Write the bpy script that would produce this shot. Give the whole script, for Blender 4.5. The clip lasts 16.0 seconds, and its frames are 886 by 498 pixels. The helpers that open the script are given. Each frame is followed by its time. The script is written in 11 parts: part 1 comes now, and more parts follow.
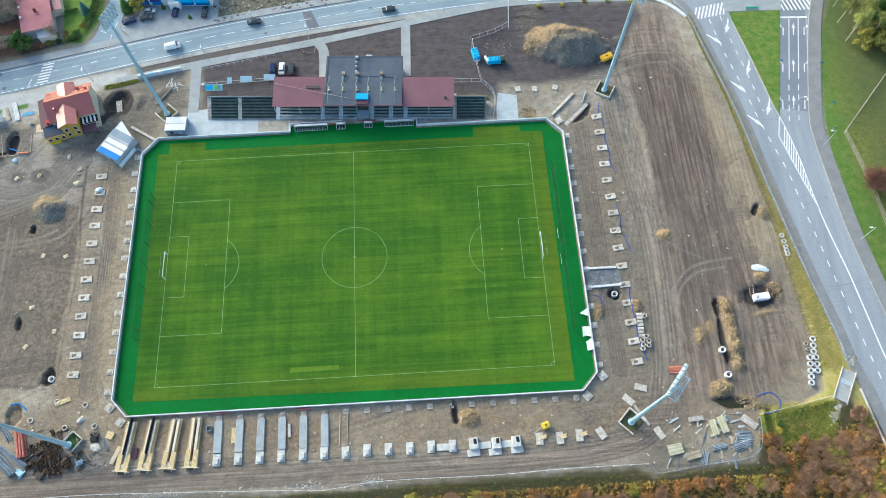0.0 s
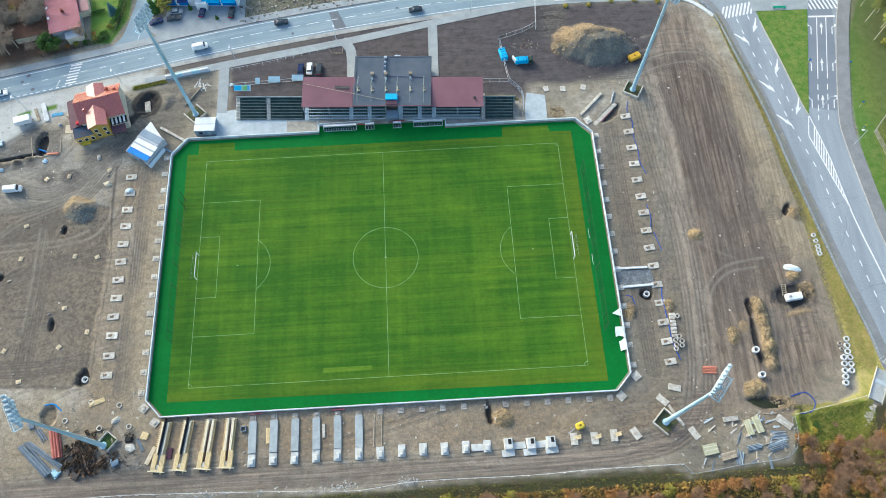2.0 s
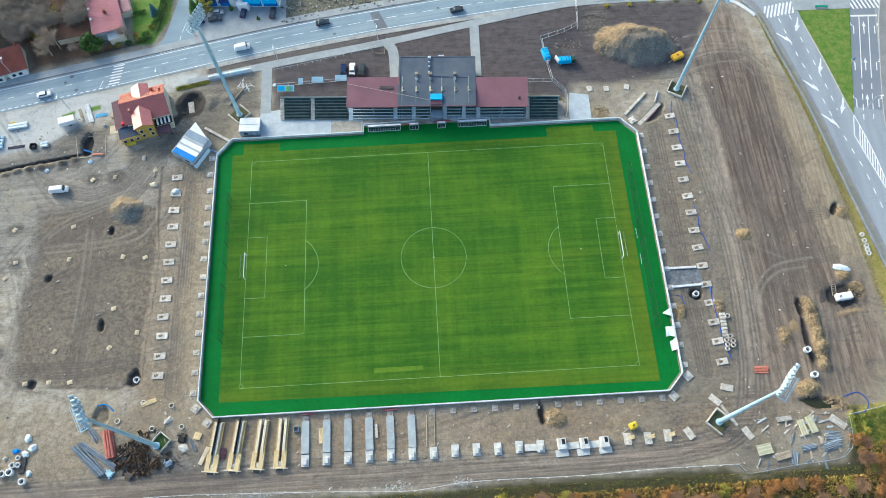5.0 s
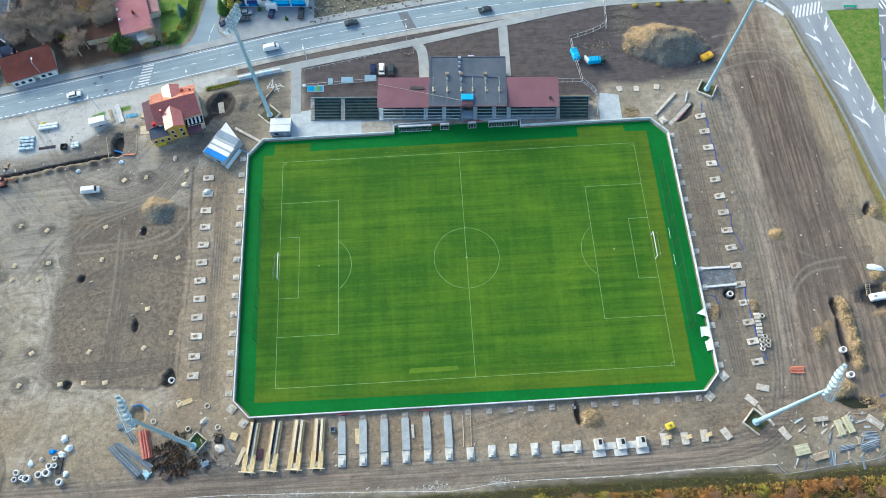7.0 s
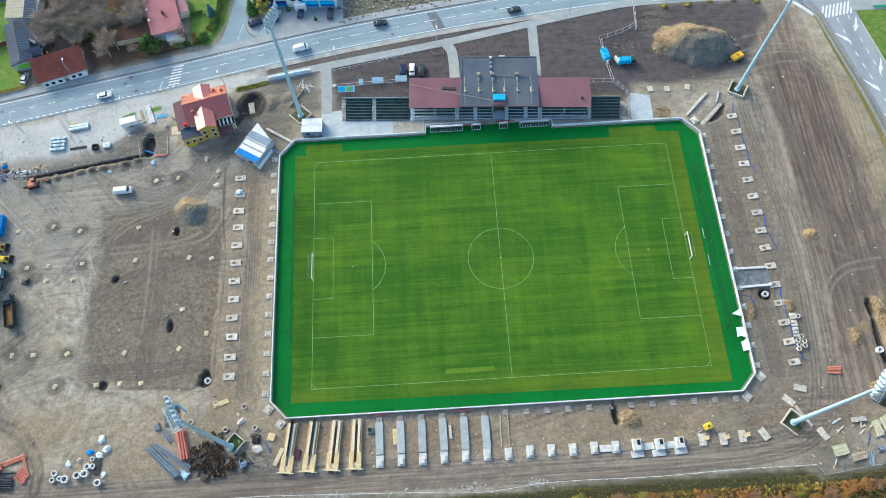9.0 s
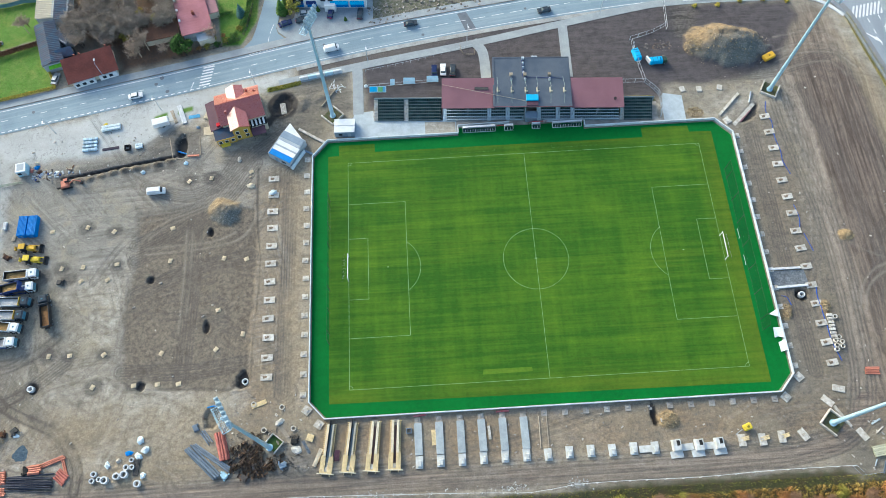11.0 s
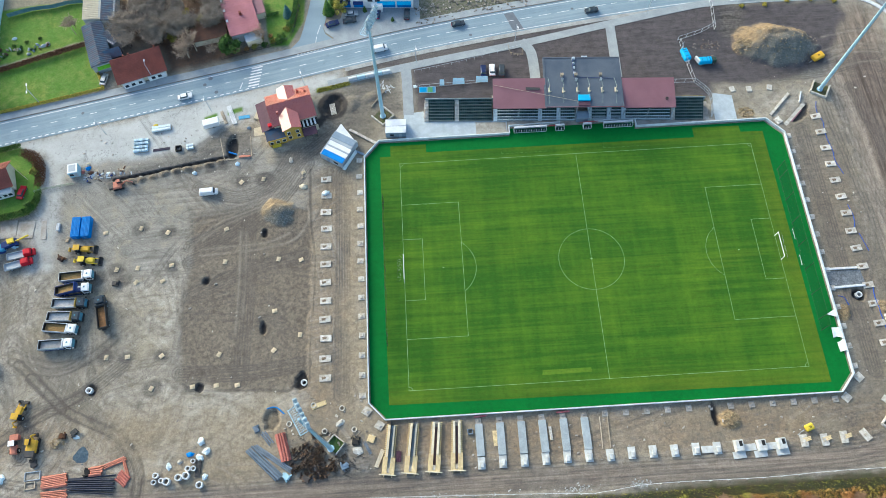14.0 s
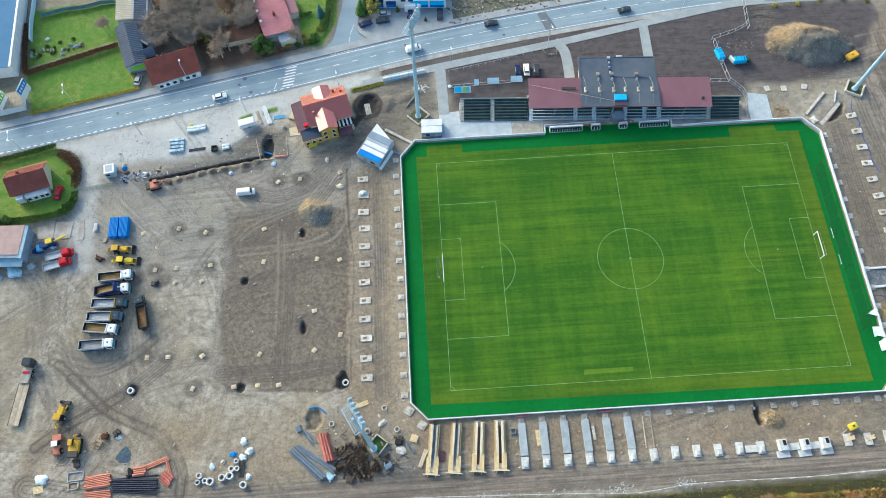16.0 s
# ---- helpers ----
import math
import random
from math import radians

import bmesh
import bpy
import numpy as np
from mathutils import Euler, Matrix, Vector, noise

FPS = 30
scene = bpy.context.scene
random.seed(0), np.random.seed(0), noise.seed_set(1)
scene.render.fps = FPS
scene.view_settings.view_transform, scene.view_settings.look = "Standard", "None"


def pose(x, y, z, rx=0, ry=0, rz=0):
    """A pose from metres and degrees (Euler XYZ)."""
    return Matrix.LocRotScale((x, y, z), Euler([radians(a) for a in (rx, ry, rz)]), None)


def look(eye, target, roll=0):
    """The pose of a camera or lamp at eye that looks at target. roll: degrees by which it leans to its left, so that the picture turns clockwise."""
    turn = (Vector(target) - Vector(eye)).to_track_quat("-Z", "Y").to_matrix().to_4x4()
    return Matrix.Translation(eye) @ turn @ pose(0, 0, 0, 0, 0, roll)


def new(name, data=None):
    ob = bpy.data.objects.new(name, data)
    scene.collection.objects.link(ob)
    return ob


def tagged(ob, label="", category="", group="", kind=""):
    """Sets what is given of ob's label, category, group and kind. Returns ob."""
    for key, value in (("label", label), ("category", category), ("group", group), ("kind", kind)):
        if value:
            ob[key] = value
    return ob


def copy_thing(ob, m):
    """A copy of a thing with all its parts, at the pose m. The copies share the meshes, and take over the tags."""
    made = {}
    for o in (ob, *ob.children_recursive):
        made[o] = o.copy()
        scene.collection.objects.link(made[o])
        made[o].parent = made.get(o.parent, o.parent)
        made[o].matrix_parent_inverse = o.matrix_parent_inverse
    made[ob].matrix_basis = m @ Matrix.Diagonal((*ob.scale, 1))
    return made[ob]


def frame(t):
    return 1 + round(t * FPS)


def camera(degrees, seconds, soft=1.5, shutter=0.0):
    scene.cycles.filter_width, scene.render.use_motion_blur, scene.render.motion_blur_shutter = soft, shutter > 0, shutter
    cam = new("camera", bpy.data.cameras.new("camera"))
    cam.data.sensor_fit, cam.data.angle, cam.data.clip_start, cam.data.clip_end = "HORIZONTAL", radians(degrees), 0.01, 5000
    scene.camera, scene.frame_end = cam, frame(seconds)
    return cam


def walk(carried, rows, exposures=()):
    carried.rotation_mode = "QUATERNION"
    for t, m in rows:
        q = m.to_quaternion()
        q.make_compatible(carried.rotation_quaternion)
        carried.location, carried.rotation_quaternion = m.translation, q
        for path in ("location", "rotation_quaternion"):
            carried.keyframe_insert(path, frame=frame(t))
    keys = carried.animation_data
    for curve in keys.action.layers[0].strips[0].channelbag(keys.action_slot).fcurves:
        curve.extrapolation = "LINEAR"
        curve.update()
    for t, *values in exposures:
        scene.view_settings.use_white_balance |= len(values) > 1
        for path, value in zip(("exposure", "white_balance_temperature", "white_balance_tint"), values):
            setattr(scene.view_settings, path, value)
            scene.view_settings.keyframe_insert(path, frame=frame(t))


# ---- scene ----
cam = camera(62.85, 16.0, soft=0.9)
PATH = [
    (0, (21.53, -79.33, 188.02), (23.196, -40.057, 96.065), -0.887),
    (0.5, (19.55, -79.15, 188.03), (21.125, -39.895, 96.068), -1.030),
    (1, (17.55, -79.00, 188.03), (19.036, -39.748, 96.070), -1.161),
    (1.5, (15.52, -78.87, 188.03), (16.930, -39.611, 96.073), -1.279),
    (2, (13.46, -78.75, 188.04), (14.805, -39.483, 96.076), -1.387),
    (2.5, (11.38, -78.63, 188.04), (12.661, -39.361, 96.080), -1.485),
    (3, (9.28, -78.53, 188.04), (10.499, -39.242, 96.084), -1.573),
    (3.5, (7.15, -78.43, 188.03), (8.318, -39.124, 96.089), -1.652),
    (4, (4.99, -78.32, 188.03), (6.119, -39.006, 96.094), -1.722),
    (4.5, (2.81, -78.22, 188.03), (3.899, -38.885, 96.101), -1.784),
    (5, (0.60, -78.11, 188.04), (1.661, -38.761, 96.108), -1.838),
    (5.5, (-1.63, -78.00, 188.04), (-0.598, -38.633, 96.117), -1.886),
    (6, (-3.88, -77.88, 188.04), (-2.876, -38.498, 96.126), -1.927),
    (6.5, (-6.16, -77.75, 188.05), (-5.175, -38.357, 96.136), -1.963),
    (7, (-8.46, -77.61, 188.05), (-7.495, -38.209, 96.148), -1.993),
    (7.5, (-10.79, -77.46, 188.06), (-9.835, -38.054, 96.160), -2.018),
    (8, (-13.14, -77.31, 188.07), (-12.197, -37.892, 96.173), -2.039),
    (8.5, (-15.52, -77.14, 188.09), (-14.580, -37.723, 96.187), -2.057),
    (9, (-17.92, -76.97, 188.10), (-16.986, -37.547, 96.202), -2.070),
    (9.5, (-20.35, -76.79, 188.11), (-19.414, -37.366, 96.217), -2.081),
    (10, (-22.80, -76.60, 188.13), (-21.865, -37.179, 96.233), -2.090),
    (10.5, (-25.27, -76.41, 188.15), (-24.338, -36.989, 96.249), -2.096),
    (11, (-27.77, -76.22, 188.16), (-26.836, -36.797, 96.264), -2.101),
    (11.5, (-30.30, -76.02, 188.18), (-29.358, -36.603, 96.280), -2.105),
    (12, (-32.85, -75.83, 188.19), (-31.904, -36.411, 96.295), -2.108),
    (12.5, (-35.43, -75.64, 188.21), (-34.476, -36.221, 96.310), -2.111),
    (13, (-38.03, -75.45, 188.22), (-37.073, -36.037, 96.323), -2.114),
    (13.5, (-40.66, -75.28, 188.23), (-39.696, -35.861, 96.336), -2.118),
    (14, (-43.32, -75.13, 188.24), (-42.345, -35.695, 96.346), -2.122),
    (14.5, (-46.00, -74.99, 188.24), (-45.022, -35.543, 96.355), -2.128),
    (15, (-48.71, -74.87, 188.24), (-47.726, -35.407, 96.362), -2.135),
    (15.5, (-51.45, -74.79, 188.23), (-50.459, -35.292, 96.366), -2.144),
    (16, (-54.22, -74.73, 188.22), (-53.221, -35.200, 96.366), -2.156),
]
walk(cam, [(t, look(eye, target, roll)) for t, eye, target, roll in PATH], exposures=((0.0, 1.09, 6020, 0), (16.0, 1.07, 6020, 0)))

# ---- world, sun, exposure ----
SUN_AZ, SUN_EL = 132.0, 24.0          # degrees from +x towards +y, and above the horizon
world = bpy.data.worlds.new("world")
scene.world = world
world.use_nodes = True
wn = world.node_tree
sky = wn.nodes.new("ShaderNodeTexSky")
sky.sky_type = "NISHITA"
sky.sun_disc = False
sky.sun_elevation = radians(SUN_EL)
sky.sun_rotation = radians(90 - SUN_AZ)
sky.air_density, sky.dust_density, sky.ozone_density = 1.0, 3.0, 1.0
wn.links.new(sky.outputs[0], wn.nodes["Background"].inputs[0])
wn.nodes["Background"].inputs[1].default_value = 0.15
sun_data = bpy.data.lights.new("sun", "SUN")
sun_data.energy, sun_data.angle, sun_data.color = 1.6, radians(28), (1.0, 0.87, 0.70)
sun = new("sun", sun_data)
sun_dir = Vector((math.cos(radians(SUN_AZ)) * math.cos(radians(SUN_EL)), math.sin(radians(SUN_AZ)) * math.cos(radians(SUN_EL)), math.sin(radians(SUN_EL))))
sun.matrix_world = look(sun_dir * 300, (0, 0, 0))

# ---- small helpers ----
rnd = random.Random(7)


def link(nt, a, b):
    nt.links.new(a, b)


def node(nt, kind, **values):
    n = nt.nodes.new(kind)
    for key, value in values.items():
        n.inputs[key].default_value = value
    return n


def mix_rgb(nt, fac, a, b):
    n = nt.nodes.new("ShaderNodeMix")
    n.data_type = "RGBA"
    for slot, value in ((0, fac), (6, a), (7, b)):
        if hasattr(value, "links"):
            nt.links.new(value, n.inputs[slot])
        else:
            n.inputs[slot].default_value = value if slot == 0 else (*value, 1)
    return n.outputs[2]


def math_node(nt, op, a, b=0.0):
    n = nt.nodes.new("ShaderNodeMath")
    n.operation = op
    for slot, value in ((0, a), (1, b)):
        if hasattr(value, "links"):
            nt.links.new(value, n.inputs[slot])
        else:
            n.inputs[slot].default_value = value
    return n.outputs[0]


def span(nt, value, a, b, c=0.0, d=1.0):
    n = nt.nodes.new("ShaderNodeMapRange")
    nt.links.new(value, n.inputs[0])
    for slot, v in zip((1, 2, 3, 4), (a, b, c, d)):
        n.inputs[slot].default_value = v
    return n.outputs[0]


def noise_out(nt, coords, scale, detail=4.0, stretch=None):
    n = node(nt, "ShaderNodeTexNoise", Scale=scale, Detail=detail, Roughness=0.6)
    if stretch:
        mp = nt.nodes.new("ShaderNodeMapping")
        mp.inputs["Scale"].default_value = stretch[:3]
        if len(stretch) > 3:
            mp.inputs["Rotation"].default_value = (0, 0, stretch[3])
        nt.links.new(coords, mp.inputs[0])
        coords = mp.outputs[0]
    nt.links.new(coords, n.inputs["Vector"])
    return n.outputs["Fac"]


def mat(name, col, col2=None, rough=0.8, metal=0.0, scale=0.6, fine=8.0, amount=0.3, bump=0.15, island=0.0, objrand=0.0, stretch=None, spec=0.15):
    """A surface with two colours mixed at a large scale, fine grain and relief."""
    m = bpy.data.materials.new(name)
    m.use_nodes = True
    nt = m.node_tree
    bsdf = nt.nodes["Principled BSDF"]
    coords = nt.nodes.new("ShaderNodeNewGeometry").outputs["Position"]
    col2 = col2 or tuple(c * 0.8 for c in col)
    big = span(nt, noise_out(nt, coords, scale, 3, stretch), 0.35, 0.65)
    small = noise_out(nt, coords, fine, 4)
    out = mix_rgb(nt, big, col, col2)
    gain = span(nt, small, 0.25, 0.75, 1 - amount, 1 + amount)
    if island:
        geo = nt.nodes.new("ShaderNodeNewGeometry")
        gain = math_node(nt, "MULTIPLY", gain, span(nt, geo.outputs["Random Per Island"], 0, 1, 1 - island, 1 + island))
    if objrand:
        info = nt.nodes.new("ShaderNodeObjectInfo")
        gain = math_node(nt, "MULTIPLY", gain, span(nt, info.outputs["Random"], 0, 1, 1 - objrand, 1 + objrand))
    hsv = nt.nodes.new("ShaderNodeHueSaturation")
    link(nt, out, hsv.inputs["Color"])
    link(nt, gain, hsv.inputs["Value"])
    link(nt, hsv.outputs[0], bsdf.inputs["Base Color"])
    link(nt, span(nt, small, 0.2, 0.8, max(0.05, rough - 0.1), min(1, rough + 0.1)), bsdf.inputs["Roughness"])
    bsdf.inputs["Metallic"].default_value = metal
    bsdf.inputs["Specular IOR Level"].default_value = spec
    if bump:
        b = node(nt, "ShaderNodeBump", Strength=bump, Distance=0.05)
        link(nt, small, b.inputs["Height"])
        link(nt, b.outputs[0], bsdf.inputs["Normal"])
    return m


def part(name, bm, material, parent=None, label=""):
    """Links a bmesh as one mesh object under a thing or a part."""
    me = bpy.data.meshes.new(name)
    bm.to_mesh(me)
    bm.free()
    me.materials.append(material)
    ob = new(name, me)
    ob.parent = parent
    if label:
        ob["label"] = label
    return ob


def share(name, mesh, parent, m):
    """One more object on a mesh that is there already."""
    ob = new(name, mesh)
    ob.parent = parent
    ob.matrix_basis = m
    return ob


def thing(name, x, y, z, turn, label, category, group="", kind=""):
    ob = new(name)
    ob.empty_display_size = 0.3
    ob.matrix_basis = pose(x, y, z, 0, 0, turn)
    return tagged(ob, label, category, group, kind)


def bm_new():
    return bmesh.new()


def box(bm, at, size, turn=0.0, bev=0.0, tilt=(0, 0), top=None):
    """A box with its base centre at 'at'; top scales its upper face (x, y)."""
    m = Matrix.Translation(at) @ pose(0, 0, 0, tilt[0], tilt[1], turn) @ Matrix.Translation((0, 0, size[2] / 2)) @ Matrix.Diagonal((*size, 1))
    made = bmesh.ops.create_cube(bm, size=1.0)["verts"]
    if top:
        for v in made:
            if v.co.z > 0:
                v.co.x *= top[0]
                v.co.y *= top[1]
    bmesh.ops.transform(bm, matrix=m, verts=made)
    if bev:
        edges = list({e for v in made for e in v.link_edges})
        bmesh.ops.bevel(bm, geom=edges, offset=bev, segments=1, affect="EDGES", profile=0.5)
    return bm


def rod(bm, a, b, r, r2=None, sides=8):
    """A round bar from a to b."""
    a, b = Vector(a), Vector(b)
    d = b - a
    m = Matrix.Translation((a + b) / 2) @ d.to_track_quat("Z", "Y").to_matrix().to_4x4()
    bmesh.ops.create_cone(bm, cap_ends=True, segments=sides, radius1=r, radius2=r if r2 is None else r2, depth=d.length, matrix=m)
    return bm


def ring(bm, at, r_out, r_in, h, sides=16, axis="Z", turn=0.0):
    """A hollow pipe piece standing at 'at', or lying along its turned x axis."""
    rows = []
    for r, z in ((r_out, 0), (r_out, h), (r_in, h), (r_in, 0)):
        rows.append([Vector((r * math.cos(2 * math.pi * k / sides), r * math.sin(2 * math.pi * k / sides), z)) for k in range(sides)])
    m = Matrix.Translation(at) @ pose(0, 0, 0, 0, 0, turn)
    if axis == "X":
        m = m @ pose(0, 0, r_out, 0, 90, 0)
    made = [[bm.verts.new(m @ p) for p in row] for row in rows]
    for i in range(4):
        for k in range(sides):
            bm.faces.new((made[i][k], made[i][(k + 1) % sides], made[(i + 1) % 4][(k + 1) % sides], made[(i + 1) % 4][k]))
    return bm


def sheet(bm, pts, z, thick=0.0):
    """A flat polygon at height z, with sides going down by thick."""
    top = [bm.verts.new((x, y, z)) for x, y in pts]
    bm.faces.new(top)
    if thick:
        low = [bm.verts.new((x, y, z - thick)) for x, y in pts]
        for i in range(len(pts)):
            j = (i + 1) % len(pts)
            bm.faces.new((top[i], low[i], low[j], top[j]))
    bmesh.ops.recalc_face_normals(bm, faces=bm.faces[:])
    return bm


def curve_pts(pts, step=2.0):
    """A smooth line through plan points."""
    p = [Vector((*q, 0)) if len(q) == 2 else Vector(q) for q in pts]
    p = [2 * p[0] - p[1]] + p + [2 * p[-1] - p[-2]]
    out = []
    for i in range(1, len(p) - 2):
        n = max(1, round((p[i + 1] - p[i]).length / step))
        for k in range(n):
            t = k / n
            out.append(0.5 * (2 * p[i] + (p[i + 1] - p[i - 1]) * t + (2 * p[i - 1] - 5 * p[i] + 4 * p[i + 1] - p[i + 2]) * t * t + (3 * p[i] - p[i - 1] - 3 * p[i + 1] + p[i + 2]) * t ** 3))
    return out + [p[-2]]


def normals(line):
    out = []
    for i in range(len(line)):
        d = line[min(i + 1, len(line) - 1)] - line[max(i - 1, 0)]
        d.normalize()
        out.append(Vector((-d.y, d.x, 0)))
    return out


def ribbon(bm, line, left, right, z, thick=0.0):
    """A band along a line, from its left offset to its right offset, at height z."""
    nn = normals(line)
    rows = []
    for p, n in zip(line, nn):
        a, b = p + n * left, p - n * right
        row = [bm.verts.new((a.x, a.y, z + p.z)), bm.verts.new((b.x, b.y, z + p.z))]
        if thick:
            row += [bm.verts.new((b.x, b.y, z + p.z - thick)), bm.verts.new((a.x, a.y, z + p.z - thick))]
        rows.append(row)
    k = len(rows[0])
    for r0, r1 in zip(rows, rows[1:]):
        for i in range(k if thick else 1):
            j = (i + 1) % k
            bm.faces.new((r0[i], r0[j], r1[j], r1[i]))
    if thick:
        bm.faces.new(rows[0])
        bm.faces.new(rows[-1][::-1])
    bmesh.ops.recalc_face_normals(bm, faces=bm.faces[:])
    return bm


def dashes(bm, line, dash, gap, width, z, offset=0.0):
    """Painted dashes along a line."""
    nn = normals(line)
    run, on, left_over = [], True, dash
    for i in range(len(line) - 1):
        a, b = line[i] + nn[i] * offset, line[i + 1] + nn[i + 1] * offset
        seg = (b - a).length
        d, s = (b - a).normalized(), 0.0
        n = Vector((-d.y, d.x, 0)) * width / 2
        while s < seg - 1e-6:
            go = min(left_over, seg - s)
            if on:
                p, q = a + d * s, a + d * (s + go)
                bm.faces.new([bm.verts.new((v.x, v.y, z)) for v in (p - n, q - n, q + n, p + n)])
            s += go
            left_over -= go
            if left_over < 1e-6:
                on = not on
                left_over = dash if on else gap
                if gap == 0:
                    on, left_over = True, dash
    return bm


# ---- ground relief and soils, on one uneven grid ----
def lattice(ix, iy, seed):
    h = (ix.astype(np.int64) * 374761393 + iy.astype(np.int64) * 668265263 + seed * 974711) & 0x7FFFFFFF
    h = ((h ^ (h >> 13)) * 1274126177) & 0x7FFFFFFF
    return ((h ^ (h >> 16)) & 0xFFFF) / 65535.0


def value_noise(x, y, cell, seed):
    u, v = x / cell, y / cell
    i, j = np.floor(u), np.floor(v)
    f, g = u - i, v - j
    f, g = f * f * (3 - 2 * f), g * g * (3 - 2 * g)
    a, b = lattice(i, j, seed), lattice(i + 1, j, seed)
    c, d = lattice(i, j + 1, seed), lattice(i + 1, j + 1, seed)
    return (a * (1 - f) + b * f) * (1 - g) + (c * (1 - f) + d * f) * g


def fbm(x, y, cell, seed, octaves=4):
    out, amp, total = 0.0, 1.0, 0.0
    for k in range(octaves):
        out = out + amp * value_noise(x, y, cell / 2 ** k, seed + k)
        total, amp = total + amp, amp * 0.55
    return out / total * 2 - 1


def step01(d, w):
    t = np.clip(0.5 - d / (2 * w), 0, 1)
    return t * t * (3 - 2 * t)


def seg_dist(x, y, pts):
    best = np.full_like(x, 1e9)
    for (ax, ay), (bx, by) in zip(pts, pts[1:]):
        dx, dy = bx - ax, by - ay
        t = np.clip(((x - ax) * dx + (y - ay) * dy) / (dx * dx + dy * dy + 1e-9), 0, 1)
        best = np.minimum(best, np.hypot(x - ax - t * dx, y - ay - t * dy))
    return best


def poly_dist(x, y, pts):
    """Distance to a polygon's edge, negative inside."""
    d = seg_dist(x, y, pts + pts[:1])
    inside = np.zeros(x.shape, bool)
    for (ax, ay), (bx, by) in zip(pts, pts[1:] + pts[:1]):
        hit = ((ay > y) != (by > y)) & (x < (bx - ax) * (y - ay) / (by - ay + 1e-12) + ax)
        inside ^= hit
    return np.where(inside, -d, d)


def plan(pts, step=2.0):
    return [(p.x, p.y) for p in curve_pts(pts, step)]


NORTH_ROAD = [(-230, 41.5), (-181.6, 51), (-129, 61.9), (-99, 68.2), (-48, 79.2), (0, 87), (40, 91.8), (80, 94.5), (120, 96), (220, 98)]
EAST_FENCE = [(104.5, 86.2), (108.9, 78.9), (112.3, 63.5), (117.0, 40.8), (119.8, 20.9), (122.4, 4.2), (125.3, -13.3), (128.5, -29.8), (129.6, -38), (131.9, -46), (134, -57), (139, -80), (146, -110)]
EAST_KERB = [(151.3, 84), (146.5, 69.2), (139.2, 39.5), (138.4, 29.5), (138.8, 19.8), (139.4, 8.6), (140.2, -1.9), (143.5, -25.4), (147.5, -50), (153, -80), (160, -110)]
ISLAND = [(122.9, 79.4), (139.6, 79.2), (137.2, 69), (129.9, 39.3), (129.0, 42.2), (126.0, 60.4), (123.6, 72.9)]

# soils: rows of (kind, outline, softness)
dirt_dark = [(-47, 52), (-48, 69), (-30, 76), (0, 82.5), (40, 87.5), (70, 87), (92, 86), (94, 80), (88, 70), (84, 61), (70, 57), (60, 55), (46, 56), (44, 51)]
mud_dark = [(-76.6, 58.4), (-73, 61), (-67.7, 63), (-52, 67.5), (-51.3, 52.4), (-59, 51), (-61, 44), (-68, 40), (-76, 38), (-89.3, 36.5), (-89.5, 40), (-84.8, 41.5), (-76.7, 46.5), (-75.5, 49.6)]
mud_pit = [(-113.6, 45.1), (-106.3, 50), (-97, 49.4), (-96.2, 39.6), (-113.3, 39.5)]
verge_pale = [(-162, 45), (-156, 40), (-128, 41), (-114, 44), (-106, 50.5), (-96, 54), (-92, 57.5), (-80, 61.5), (-70, 64.6), (-70, 69.6), (-75, 68.5), (-100, 63), (-140, 54.5), (-172, 48)]
field_west = [(-113, 21), (-98, 23.5), (-80, 20), (-78.3, 4), (-79, -31.5), (-95, -31), (-113, -28.5), (-114.5, -10), (-112.8, 2)]
field_east = [(82, 58), (86, 72), (93, 84), (100, 83), (104, 76), (106, 62), (108, 40), (111, 20), (114, 0), (118, -12), (120, -36), (104, -46), (82, -46), (84, -20), (86, 20)]
bank_east = [(108.5, 80), (111, 66), (114, 52), (117, 38), (119.0, 20), (120.2, 8), (120.7, -6), (121.4, -20), (122.3, -33), (122, -39), (121, -45), (110, -49), (110, -51), (124, -48), (131, -46), (129.4, -33), (128.0, -19), (126.2, -9), (124.0, -1), (122.6, 10), (120.4, 22), (116.6, 41), (111.8, 64)]
south_side = [(-260, -62.5), (-110, -62), (-60, -61.8), (-20, -62.6), (2, -62), (30, -61.5), (70, -61.2), (74, -63.8), (100, -61), (104, -54), (103.5, -50), (121, -46), (124, -49), (131, -47), (134, -58), (142, -90), (150, -140), (-260, -140)]
lawns = [
    [(-183.5, 101.5), (-155.5, 104), (-153, 87), (-181.2, 78)],
    [(-181, 77), (-152.8, 85.5), (-145, 67.6), (-177, 60)],
    [(-186, 43.5), (-167.3, 47.6), (-162.5, 44), (-159.5, 36), (-158.6, 29), (-161, 24.5), (-172, 22.3), (-190, 20)],
    [(-96, 104), (-82, 104), (-82, 90), (-87, 80), (-93, 80), (-94, 88)],
    [(-77.5, 61.4), (-67.5, 63.6), (-67.5, 64.6), (-77.5, 62.8)],
    [(103.5, -50), (112, -48.6), (122, -47), (124, -51), (121, -57), (112, -58), (104, -56)],
    [(-112.0, 52.6), (-108.4, 53.4), (-108.6, 55.4), (-112.0, 54.4)],
    [(-104.6, 55.0), (-100.4, 56.0), (-100.6, 57.4), (-104.6, 56.6)],
]
park_east = [(157.6, 83), (150.6, 69), (145.7, 49.5), (143.6, 39.3), (142.6, 27.3), (142.4, 13.9), (143, 1.2), (145.4, -19.5), (149, -40), (160, -110), (400, -110), (400, 84)]
